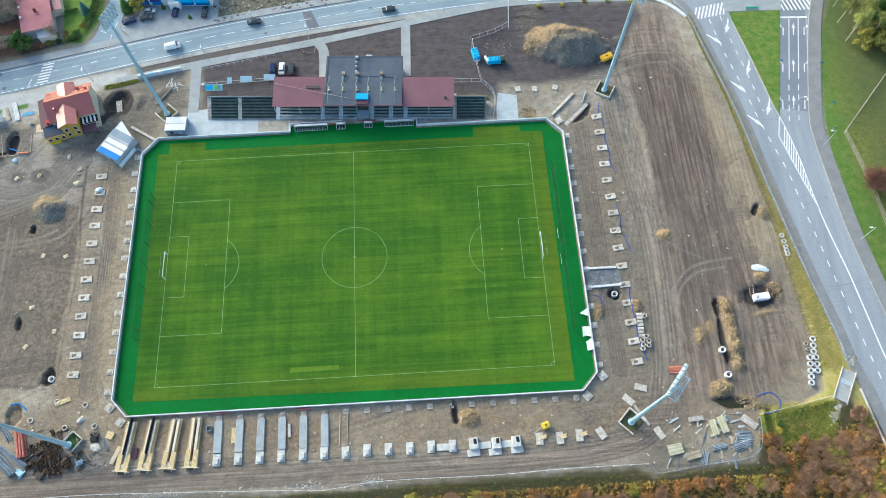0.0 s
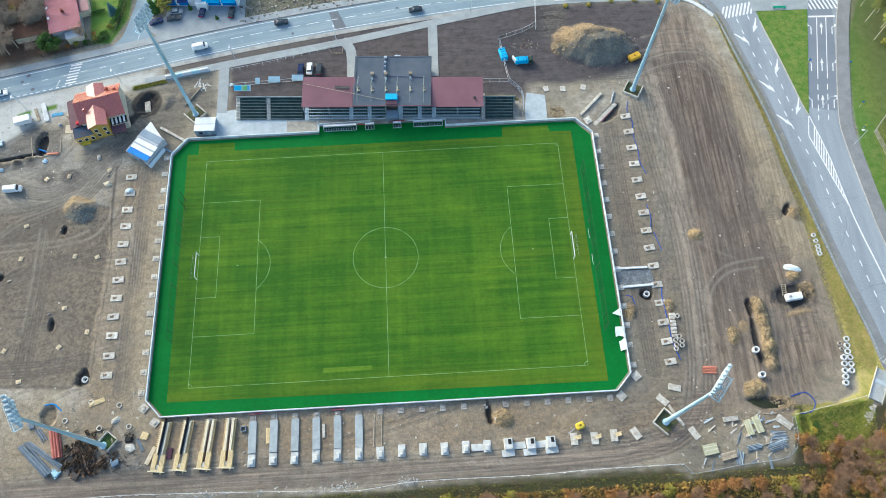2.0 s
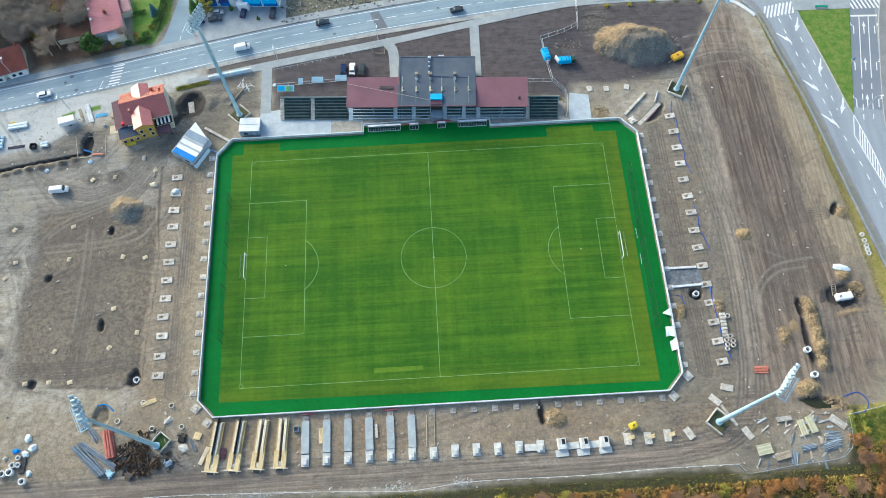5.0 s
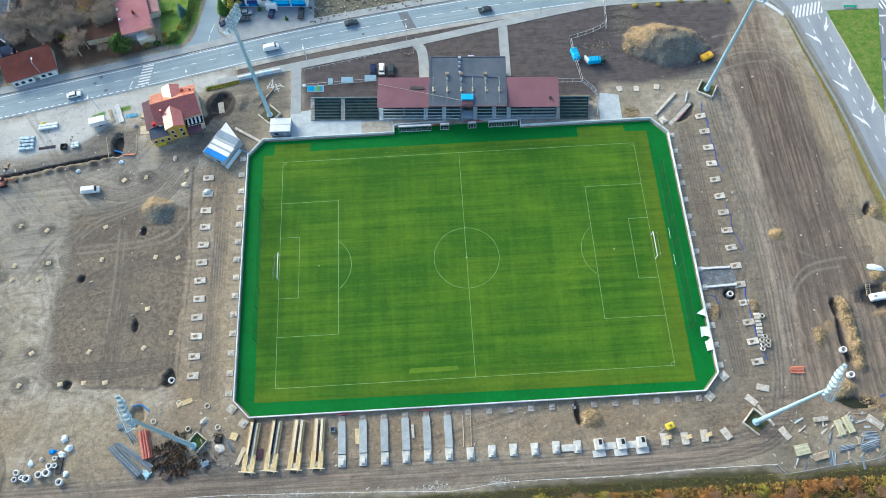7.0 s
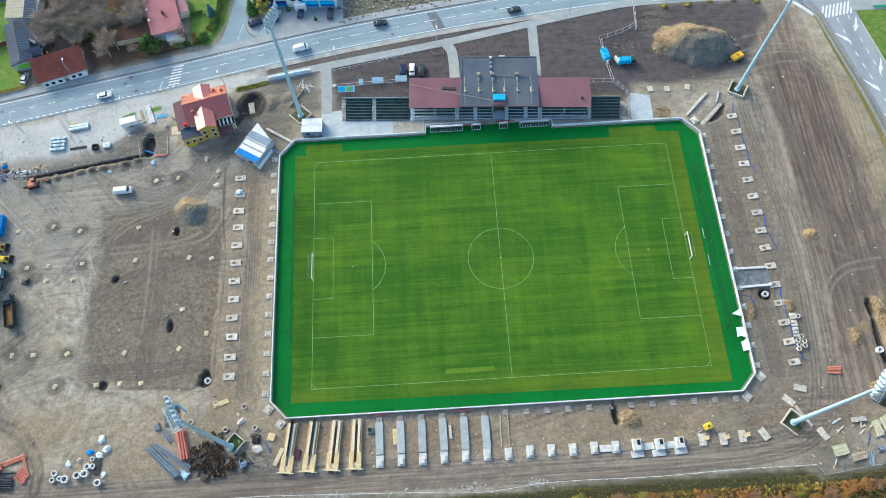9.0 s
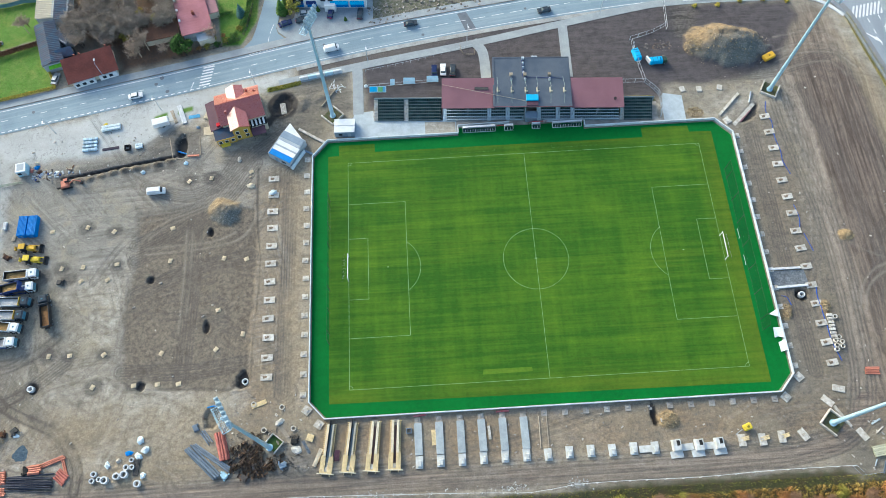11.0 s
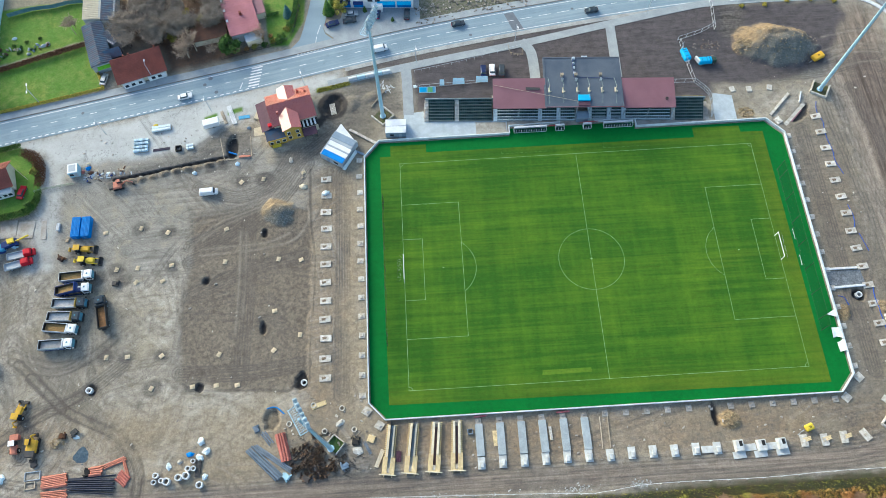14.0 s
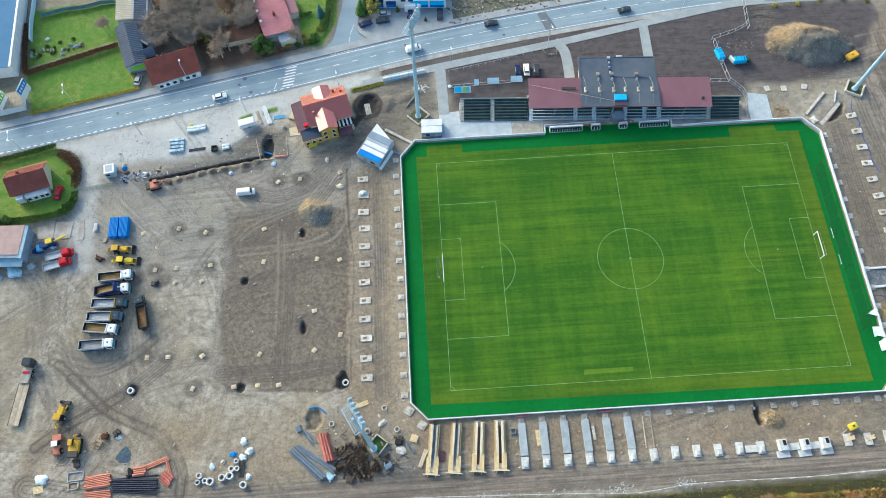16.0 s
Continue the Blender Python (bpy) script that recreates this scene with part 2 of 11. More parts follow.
thicket = [(-146, 110), (-143, 90), (-128, 82), (-124, 72.5), (-108, 76), (-92, 80), (-104, 80), (-108, 95), (-106, 115)]

gx = np.concatenate([[-2600, -1500, -900, -600, -420, -320, -260, -230], np.arange(-205, -166, 0.8), np.arange(-166, 123.5, 0.36), np.arange(124, 165.01, 0.7), [180, 200, 230, 280, 360, 500, 800, 1400, 2600]])
gy = np.concatenate([[-2600, -1400, -700, -400, -240, -160, -125, -105], np.arange(-90, -63, 0.8), np.arange(-63, 70, 0.36), np.arange(70.4, 112.01, 0.6), [120, 135, 160, 200, 280, 420, 800, 1500, 2600]])
X, Y = np.meshgrid(gx, gy)
wob = fbm(X, Y, 9.0, 3) * 1.6 + fbm(X, Y, 2.2, 9, 2) * 0.5
grass_a = np.zeros_like(X)
for outline in lawns:
    grass_a = np.maximum(grass_a, step01(poly_dist(X, Y, outline) + wob * 0.35, 0.5))
litter = step01(poly_dist(X, Y, [(164, 82), (185, 70), (180, 48), (162, 54), (156, 68)]) + wob * 2.0, 4.0)
grass_a = np.maximum(grass_a, step01(poly_dist(X, Y, park_east) + wob * 0.1, 0.4) * (1 - 0.55 * litter))
dry_a = np.maximum(step01(poly_dist(X, Y, bank_east) + wob * 0.5, 0.7), np.maximum(0.85 * step01(seg_dist(X, Y, [(104.4, -50.2), (118.2, -47.6), (122.8, -46.4)]) - 1.0 + wob * 0.5, 0.8), 0.8 * step01(poly_dist(X, Y, [(127.2, -45.2), (130.9, -46.4), (131.4, -52.3), (128.4, -51.5)]) + wob * 0.4, 0.8)))
south_d = poly_dist(X, Y, south_side)
south_a = step01(south_d + wob * 0.6, 1.0)
far_a = step01(np.minimum(170 - np.abs(X + 20), 110 - np.abs(Y)), 12.0)
road_margin = [(-68, 66.0), (-48, 70.0), (-11.6, 76.6), (18, 82.2), (40, 86.4), (40, 87.4), (18, 85), (-11, 81), (-48, 75), (-68, 70.8)]
dark_a = np.maximum(step01(poly_dist(X, Y, dirt_dark) + wob * 1.1, 2.0), 0.8 * step01(poly_dist(X, Y, road_margin) + wob * 0.3, 0.5))
mud_a = np.maximum.reduce([0.95 * step01(poly_dist(X, Y, [(52.4, 86), (63, 85), (59.5, 75.7), (54.5, 72.5), (51.6, 74.5)]) + wob * 1.0, 1.8), 0.42 * step01(poly_dist(X, Y, [(63.5, 40), (80, 46), (83, -30), (82, -60), (40, -60), (52, -46), (64, -42)]) + wob * 1.5, 4.0), 0.62 * step01(poly_dist(X, Y, mud_dark) + wob * 1.3, 1.6), step01(np.minimum(np.hypot(X + 72.4, Y - 56.0) - 4.6, seg_dist(X, Y, [(-74, 53), (-77.4, 49.6)]) - 1.5) + wob * 0.7, 0.8), 0.62 * step01(poly_dist(X, Y, mud_pit) + wob * 1.6, 1.6), 0.15 * step01(seg_dist(X, Y, [(-150, -58.5), (-60, -58), (0, -58.4), (45, -58), (62, -57), (75, -52)]) - 2.6 + wob * 0.5, 1.2), 0.7 * step01(np.hypot((X - 110.8) / 1.4, Y + 18.2) - 4.2 + wob, 1.2), *[0.8 * step01(np.hypot(X - px, (Y - py) * 1.15) - 2.4 + wob * 0.8, 0.9) for px, py in ((-118.2, -20.5), (-127.4, -20.2), (-133, -20.1), (-120.1, -29.2), (-109.3, -29.4), (-119.8, 15.9), (-127.6, 17.7), (-133.2, 5.2), (-131, 2), (-136, -28.6), (-117.8, 5.6), (-99.5, 31), (-93, 31.6), (-138, 3), (-145, 10))], *[0.8 * step01(np.hypot(X + 132.5 - k * 3.3, Y - 33.4 - k * 0.62) - 1.3 + wob * 0.4, 0.5) for k in range(9)], 0.6 * step01(np.hypot((X + 68) / 1.3, (Y + 54) * 1.2) - 7.0 + wob, 2.0)])
warm_a = np.maximum.reduce([step01(poly_dist(X, Y, box_of), 5.0) * k for box_of, k in (
    ([(-62, -41), (66, -41), (78, -44), (100, -40), (112, -52), (60, -55.5), (-62, -55.5)], 1.0), ([(-84, 34), (-63, 34), (-63, -44), (-84, -40)], 0.8), ([(63, 44), (80, 48), (82, -46), (63, -44)], 0.6),
    ([(80, -8), (122, -6), (122, -46), (78, -46)], 0.45), ([(-180, -34), (-62, -36), (-62, -63), (-180, -63)], 0.6), ([(-67.5, 38), (-63, 38), (-63, -42), (-67.5, -42)], 1.0), ([(-118, 34), (-92, 36), (-80, 22), (-112, 20)], 0.6))])
warm_reg = warm_a
warm_a = warm_reg * np.clip(0.82 + 0.7 * fbm(X, Y, 13.0, 91), 0, 1)
verge_a = np.maximum(step01(poly_dist(X, Y, verge_pale) + wob * 1.2, 2.0), 0.6 * step01(poly_dist(X, Y, [(-160.2, 44), (-152.4, 44), (-153.0, 34), (-152.4, 20), (-151.8, 6), (-158.4, 6), (-158.8, 20), (-158.6, 34)]) + wob * 0.7, 1.6))
fieldw_a = step01(poly_dist(X, Y, field_west) + wob * 0.8, np.where(X > -84, 0.6, 1.6))
fielde_a = step01(poly_dist(X, Y, field_east) + wob * 1.6, 5.0)
yard_a = step01(poly_dist(X, Y, [(-190, 40), (-116, 34), (-80, 36), (-66, 44), (-62, -42), (-62, -63), (-190, -63)]), 6.0) * (1 - fieldw_a)
# cool grey that paints bluish haze into the north-west yard soil
grey_haze_a = 0.55 * step01(poly_dist(X, Y, [(-170, 50), (-115, 48), (-92, 42), (-78, 34), (-80, 16), (-112, 22), (-116, 2), (-170, 8)]) + wob * 1.5, 6.0)
leaf_a = step01(poly_dist(X, Y, thicket) + wob, 2.0)
rough_lot = [(-47.5, 82.6), (-30, 86.4), (-7.0, 90.6), (-6.3, 99.0), (-44.0, 101.0)]
lot_a = step01(poly_dist(X, Y, rough_lot) + wob * 0.5, 0.8)
dozed = [(92.8, 65.8), (102.8, 60.8), (106.9, 49.8), (107.1, 33.4), (107.0, 16.1), (106.9, -10.6), (90.4, -22.7), (88.6, -2.6), (88.9, 17.1), (88.3, 38.5), (88.0, 53.1)]
dozed_a = step01(poly_dist(X, Y, dozed) + wob * 1.2, 2.2) * np.clip(0.72 + 0.006 * Y + 0.35 * fbm(X, Y, 11.0, 33), 0, 1)
tan_edge = [(103.0, 73.5), (107.5, 70.0), (113.6, 35.0), (118.6, 11.7), (120.4, -8.0), (111.0, -8.3), (108.6, 14.1), (107.6, 41.4), (106.0, 58.4)]
tan_a = step01(poly_dist(X, Y, tan_edge) + wob * 0.9, 2.0) * np.clip(0.85 + 0.4 * fbm(X, Y, 7.0, 36), 0, 1)
compact_a = np.clip(step01(seg_dist(X, Y, plan([(83.0, 62), (84.8, 54), (85.9, 42.8), (85.7, 23.0), (84.3, 4.7), (82.9, -12.5), (81.4, -28.5), (79.0, -40)], 3.0)) - 1.9 + wob * 0.5, 0.9) * (0.8 + 0.3 * fbm(X, Y, 6.0, 39)), 0, 1)
track_a = step01(seg_dist(X, Y, plan([(-170, -57.0), (-120, -57.8), (-60, -57.6), (0, -58.2), (40, -57.8), (62, -56.6), (74, -53), (80, -45)], 4.0)) - 2.3 + wob * 0.4, 0.8) * np.clip(0.85 + 0.4 * fbm(X, Y, 8.0, 57), 0, 1)
sandy_a = np.maximum(0.9 * step01(poly_dist(X, Y, [(-68.5, 36), (-63.2, 36), (-63.2, -37), (-59, -43), (-62, -46), (-70, -40)]) + wob * 0.9, 1.4), 0.75 * step01(poly_dist(X, Y, [(-132, -34), (-108, -34), (-84, -36), (-80, -44), (-96, -52), (-128, -50)]) + wob * 2.2, 4.0)) * np.clip(0.7 + 0.8 * fbm(X, Y, 5.0, 47), 0, 1)
meadow_a = step01(poly_dist(X, Y, [(148.2, 32.0), (167.0, 52.5), (230, 110), (330, 110), (330, -70), (154, -24), (151.4, 0.7)]) + wob * 0.4, 1.0)
meadow_a = np.maximum(meadow_a, 0.8 * step01(poly_dist(X, Y, lawns[5]) + wob * 0.6, 1.0))
for outline in lawns[:4]:
    meadow_a = np.maximum(meadow_a, np.clip(0.02 + 0.7 * fbm(X, Y, 7.0, 61), 0, 0.45) * step01(poly_dist(X, Y, outline), 0.5))
meadow_a = np.maximum(meadow_a, 0.42 * step01(poly_dist(X, Y, [(150, 62), (147.5, 42), (150, 34), (166, 53), (175, 66), (160, 66)]) + wob * 1.5, 4.0))

# wheel ruts
yard_ruts = [
    ([(-160, -52), (-130, -57.5), (-90, -57.6), (-47, -57), (0, -57.6), (40, -57.2), (62, -56), (74, -52.5), (80, -44), (83, -25), (84, 0), (82, 25), (80, 50)], 2.0),
    ([(-150, -20), (-141, -29), (-132, -37), (-125, -44), (-121.5, -52), (-122, -60)], 1.3),
    ([(-152, -45), (-150, -34), (-140, -31), (-128, -22)], 1.0),
    ([(-113, -25.5), (-96, -26.5), (-80, -25)], 1.0),
    ([(-97, 20), (-96, 0), (-97, -29)], 1.0),
    ([(-113, 6), (-100, 13), (-88, 24), (-80, 36)], 1.1),
    ([(-113, 11), (-102, 17), (-92, 27), (-84, 40)], 1.1),
    ([(-112, -4), (-96, 3), (-80, 6)], 1.0),
]
site_ruts = [
    ([(106, -16), (101, -12), (97, -6), (98, 2), (104, 6), (112, 7)], 1.0),
    ([(-112, 30), (-100, 26), (-90, 30), (-82, 38), (-72, 46)], 1.3),
    ([(90, -26), (92, -14), (97, -7), (106, -3.5)], 1.1),
    ([(95, -20), (98, -11), (104, -7), (112, -5.5)], 1.1),
    ([(88, 52), (92, 30), (96, 0), (98, -18)], 1.4),
    ([(-69.5, 32), (-69.5, 0), (-70, -34)], 1.1),
    ([(69, 38), (69, 0), (69.5, -36)], 1.1),
    ([(66, 58), (80, 58.5), (100, 64)], 1.3),
]
ruts = yard_ruts + site_ruts
rut = np.zeros_like(X)
for line, half in ruts:
    d = seg_dist(X, Y, plan(line, 3.0)) + wob * 0.12
    for off in (0.45, 1.15, 1.9) if half < 1.5 else (0.5 * half, 1.0 * half, 1.5 * half):
        rut = np.maximum(rut, np.exp(-((d - off) / 0.24) ** 2) * (0.7 + 0.3 * value_noise(X, Y, 6.0, 31)))


def wander(r, x, y, heading, length, bend):
    """A wheel path that bends a little as it goes."""
    pts, turn = [(x, y)], r.uniform(-bend, bend)
    for k in range(int(length / 3)):
        heading += turn + r.uniform(-0.02, 0.02)
        x, y = x + 3 * math.cos(heading), y + 3 * math.sin(heading)
        pts.append((x, y))
    return pts


tr_rnd = random.Random(5)
pale_rut = np.zeros_like(X)
tracks = [(wander(tr_rnd, tr_rnd.uniform(-166, -84), tr_rnd.uniform(-56, 40), tr_rnd.uniform(0, 6.28), tr_rnd.uniform(14, 46), 0.12), tr_rnd.uniform(0.35, 0.95)) for k in range(90)]
tracks += [(wander(tr_rnd, tr_rnd.uniform(-166, -140), tr_rnd.uniform(-22, 16), tr_rnd.uniform(-1.9, -1.0), tr_rnd.uniform(18, 40), 0.09), tr_rnd.uniform(0.6, 1.0)) for k in range(36)]
tracks += [(wander(tr_rnd, tr_rnd.uniform(-160, -90), tr_rnd.uniform(24, 34), tr_rnd.uniform(-0.1, 0.5), tr_rnd.uniform(20, 50), 0.06), tr_rnd.uniform(0.4, 1.0)) for k in range(12)]
tracks += [(wander(tr_rnd, tr_rnd.uniform(78, 112), tr_rnd.uniform(10, 66), -1.52 + tr_rnd.uniform(-0.16, 0.12), tr_rnd.uniform(18, 70), 0.015), tr_rnd.uniform(0.35, 1.0)) for k in range(46)]
tracks += [(wander(tr_rnd, tr_rnd.uniform(76, 114), tr_rnd.uniform(-42, 20), tr_rnd.uniform(0, 6.28), tr_rnd.uniform(14, 36), 0.16), tr_rnd.uniform(0.3, 0.8)) for k in range(30)]
tracks += [(wander(tr_rnd, tr_rnd.uniform(-150, -20), tr_rnd.uniform(-59, -56), tr_rnd.uniform(-0.03, 0.03), tr_rnd.uniform(60, 130), 0.003), tr_rnd.uniform(0.5, 1.0)) for k in range(14)]
tracks += [(wander(tr_rnd, tr_rnd.uniform(60, 82), tr_rnd.uniform(56, 64), tr_rnd.uniform(-0.3, 0.3), tr_rnd.uniform(20, 40), 0.04), tr_rnd.uniform(0.3, 0.8)) for k in range(10)]
tracks += [(wander(tr_rnd, tr_rnd.uniform(40, 70), tr_rnd.uniform(-56, -46), tr_rnd.uniform(0, 0.5), tr_rnd.uniform(20, 40), 0.05), tr_rnd.uniform(0.4, 0.9)) for k in range(12)]
lorry_paths = [
    [(-152.6, -24.3), (-146.2, -30.1), (-140.7, -34.4), (-133.6, -37.9), (-127.8, -40.9), (-123.6, -45.5), (-121.3, -49.8), (-121.4, -55.5)], [(-159.4, -41.9), (-152.5, -37.2), (-145.7, -33.8), (-138.9, -30.0)], [(-156.5, -20.5), (-151.1, -25.0), (-142.9, -33.4)],
    [(-158.5, -17.8), (-152.0, -20.4), (-145.7, -21.7), (-139.2, -20.5), (-134.3, -18.0)], [(-158.1, -19.7), (-150.1, -22.5), (-144.1, -22.8), (-137.0, -19.7), (-131.6, -15.1)],
    [(86.0, -20.1), (87.6, -15.3), (89.9, -11.6), (93.7, -8.6), (98.7, -7.2), (105.3, -6.4)], [(87.5, -20.2), (89.5, -14.9), (92.0, -12.1), (95.9, -9.9), (103.1, -9.0)], [(86.9, 1.3), (91.4, -2.8), (97.4, -6.0)]]
field_tracks = [
    [(-99.0, 14.9), (-98.7, -0.8), (-98.9, -15.4)], [(-97.3, 14.7), (-97.0, -0.9), (-97.2, -10.7)], [(-110.4, 8.2), (-100.8, 8.6), (-91.2, 9.4), (-83.2, 11.7), (-79.6, 17.2), (-79.2, 21.7)],
    [(-110.4, 10.0), (-102.4, 10.5), (-91.2, 11.1), (-84.8, 13.6)], [(-113.6, 22.3), (-102.9, 22.7), (-93.1, 25.4), (-85.7, 28.1)], [(-113.4, 20.5), (-101.2, 21.7), (-88.1, 26.0)],
    [(-113.2, 18.3), (-106.0, 19.3), (-94.7, 23.3)], [(-112.1, 11.8), (-106.0, 17.8), (-93.0, 22.8)], [(-109.8, 12.9), (-104.3, 17.0), (-90.6, 23.0)]]
fan_tracks = [
    [(-169.2, -10.9), (-162.2, -6.5), (-155.3, -0.4), (-152.6, 2.8)], [(-164.3, -12.8), (-157.4, -7.7), (-153.5, -2.2)], [(-174.4, -7.4), (-168.9, -3.7), (-161.7, 0.0), (-156.6, 3.0), (-155.5, 6.4)],
    [(-158.1, -13.2), (-155.2, -7.0), (-153.8, -0.5)], [(-160.3, -20.9), (-157.3, -28.6), (-155.2, -37.5)], [(-177.1, 7.8), (-167.0, 3.7), (-164.0, -4.8), (-163.2, -19.1)]]
turn_circles = [[(-146.4 + r * math.cos(radians(a)), -16.6 + 0.8 * r * math.sin(radians(a))) for a in range(190, 361, 19)] for r in (3.4, 4.4, 5.5, 6.5, 7.8, 9.0)]
tread_patch = [[(97.6 + k * 1.15, -37.6 + 0.25 * math.sin(k * 2.1)), (97.0 + k * 1.1, -45.0)] for k in range(9)]
ring_marks = [[(114.6 + r * math.cos(radians(a)), -39.0 + r * 0.9 * math.sin(radians(a))) for a in range(0, 300, 25)] for r in (2.3, 3.1)]
spray = [[(103.8, -30.4), (103.8 + 9 * math.cos(radians(a)), -30.4 + 9 * math.sin(radians(a)))] for a in (12, 22, 33, 44, 57, 70, -4)]
dozer_arcs = [[(82.3, 62.0), (90.9, 64.8), (101.6, 64.2), (106.8, 58.4)], [(81.7, 57.7), (90.1, 60.5), (99.2, 61.0), (103.5, 55.3)], [(82, 66), (92, 68.4), (102, 67)], [(84, 71.5), (93, 73.2), (100, 72.8)]]
track_pale, track_dark = np.zeros_like(X), np.zeros_like(X)
churned = tread_patch + ring_marks + spray
for k, line in enumerate(field_tracks + fan_tracks + turn_circles + dozer_arcs + churned):
    xs, ys = [p[0] for p in line], [p[1] for p in line]
    i0, i1 = np.searchsorted(gx, (min(xs) - 3, max(xs) + 3))
    j0, j1 = np.searchsorted(gy, (min(ys) - 3, max(ys) + 3))
    px, py = X[j0:j1, i0:i1], Y[j0:j1, i0:i1]
    d = seg_dist(px, py, plan(line, 1.5)) + wob[j0:j1, i0:i1] * 0.1
    worn = 0.35 + 0.65 * value_noise(px, py, 4.0, 210 + k)
    fresh = line in churned
    track_pale[j0:j1, i0:i1] = np.maximum(track_pale[j0:j1, i0:i1], np.exp(-(d / 0.32) ** 2) * worn * (0.12 if fresh else 1.0))
    track_dark[j0:j1, i0:i1] = np.maximum(track_dark[j0:j1, i0:i1], np.exp(-((d - (0.0 if fresh else 0.75)) / 0.34) ** 2) * worn * (1.3 if fresh else 0.9 if k >= len(field_tracks) else 0.6))
lorry_rut = np.zeros_like(X)
wheel_a = np.zeros_like(X)
for k, line in enumerate(lorry_paths):
    d = seg_dist(X, Y, plan(line, 1.5))
    marks = (1.0 * np.exp(-((d - 1.05) / 0.40) ** 2) + 0.3 * np.exp(-((d - 0.3) / 0.2) ** 2)) * (0.8 + 0.2 * value_noise(X, Y, 3.0, 160 + k))
    if k < 5:
        wheel_a = np.maximum(wheel_a, np.maximum(marks, 0.10 * step01(d - 1.9, 0.7)) * (1.0 if k < 3 else 0.7))
    else:
        lorry_rut = np.maximum(lorry_rut, np.exp(-(d / 0.38) ** 2) * (1.0 if k < 7 else 0.5) * (0.5 + 0.5 * value_noise(X, Y, 3.0, 170 + k)))
for k, (line, force) in enumerate(tracks):
    xs, ys = [p[0] for p in line], [p[1] for p in line]
    i0, i1 = np.searchsorted(gx, (min(xs) - 3, max(xs) + 3))
    j0, j1 = np.searchsorted(gy, (min(ys) - 3, max(ys) + 3))
    part_x, part_y = X[j0:j1, i0:i1], Y[j0:j1, i0:i1]
    if part_x.size == 0:
        continue
    d = seg_dist(part_x, part_y, line) + wob[j0:j1, i0:i1] * 0.08
    mark = np.maximum(np.exp(-((d - 0.95) / 0.22) ** 2), 0.7 * np.exp(-((d - 0.45) / 0.16) ** 2)) * force * (0.4 + 0.6 * value_noise(part_x, part_y, 4.0, 60 + k))
    if k % 2 == 0:
        pale_rut[j0:j1, i0:i1] = np.maximum(pale_rut[j0:j1, i0:i1], mark)
    else:
        rut[j0:j1, i0:i1] = np.maximum(rut[j0:j1, i0:i1], mark)
lorry_rut = np.maximum(lorry_rut, track_pale)
rut = np.maximum(rut, 0.7 * track_dark)
keep = (1 - grass_a) * (1 - dry_a) * (1 - 0.6 * dark_a)
rut, pale_rut = rut * keep, pale_rut * keep
pale_a = np.clip(fbm(X, Y, 22.0, 51) * 1.5 + 0.2, 0, 1) * (1 - dark_a) * (1 - 0.8 * warm_reg) * (1 - 0.7 * mud_a)
pale_lines = [([(-150, -57.6), (-60, -57.4), (0, -58.0), (45, -57.4), (66, -55)], 1.5), ([(-64.8, 36), (-64.8, -38)], 0.9), ([(-72, -48), (-60, -54), (-40, -55.6)], 1.5), ([(-140, -52), (-118, -48), (-92, -40)], 4.0), ([(83, 50), (86, 20), (87, -8), (84, -36)], 2.6), ([(-150, -48), (-158, -60)], 6), ([(-158, 52), (-155, 36), (-155, 18), (-157, 0), (-161, -20), (-166, -50)], 3.2), ([(-165, 45.5), (-140, 50), (-112, 54)], 3.2), ([(-84, -34), (-100, -36), (-120, -33)], 5.0), ([(-94, 37), (-84, 33.5), (-76, 36)], 2.2)]
for line, half in pale_lines:
    pale_a = np.maximum(pale_a, step01(seg_dist(X, Y, plan(line, 4.0)) - half + wob, 2.5) * 0.9)

pale_a = np.clip(pale_a + 0.8 * pale_rut, 0, 1)

# heaps and hollows: x, y, radius x, radius y, height, turn, ochre share
big_heaps = [(68.5, 69.5, 13.5, 8.5, 5.4, -8, 0.75), (57.2, 69.0, 3.0, 3.2, 1.4, 0, 0.4), (-88.4, 20.4, 5.4, 4.6, 2.3, -12, 0.75)]
trench_heaps = [(100.6, -20.6, 2.2, 3.2, 1.7, 0, 0.75), (101.0, -24.5, 2.0, 3.6, 1.6, 0, 0.8), (101.3, -28.0, 1.9, 3.6, 1.5, 0, 0.75), (101.2, -31.6, 2.1, 3.6, 1.6, 0, 0.8), (100.8, -35.4, 2.0, 3.4, 1.4, 0, 0.7), (95.6, -26.0, 1.5, 1.9, 0.25, 0, 0.6)]
loose_heaps = [(117.3, 6.6, 2.6, 2.0, 1.2, -50, 0.7), (88.0, 1.8, 2.4, 1.8, 0.7, 0, 1.0), (94.6, -43.0, 3.4, 2.6, 1.3, 0, 0.9), (101.1, -46.6, 4.0, 1.8, 0.4, -20, 0.6), (115.0, -16.4, 2.4, 2.4, 0.5, 0, 0.8), (112.4, -12.2, 2.2, 1.6, 0.8, 0, 1.0), (53.6, 44.9, 3.0, 2.1, 0.9, 0, 0.5), (29.0, -46.4, 2.8, 2.4, 1.0, 0, 0.9)]
low_heaps = [(65.6, -20.0, 2.0, 2.6, 0.8, -25, 0.9), (76.6, -19.0, 1.6, 2.0, 0.6, 0, 0.8), (-66.5, 56.5, 2.6, 4.0, 0.7, -10, 0.0), (-60, 58.6, 4.4, 2.0, 0.5, 20, 0.0), (-142.7, -41.8, 2.0, 1.6, 0.6, 0, 0.3), (92.4, -28.2, 2.0, 2.6, 0.5, 0, 1.0), (111.4, -22.9, 4.2, 1.0, 0.3, 8, 0.6)]
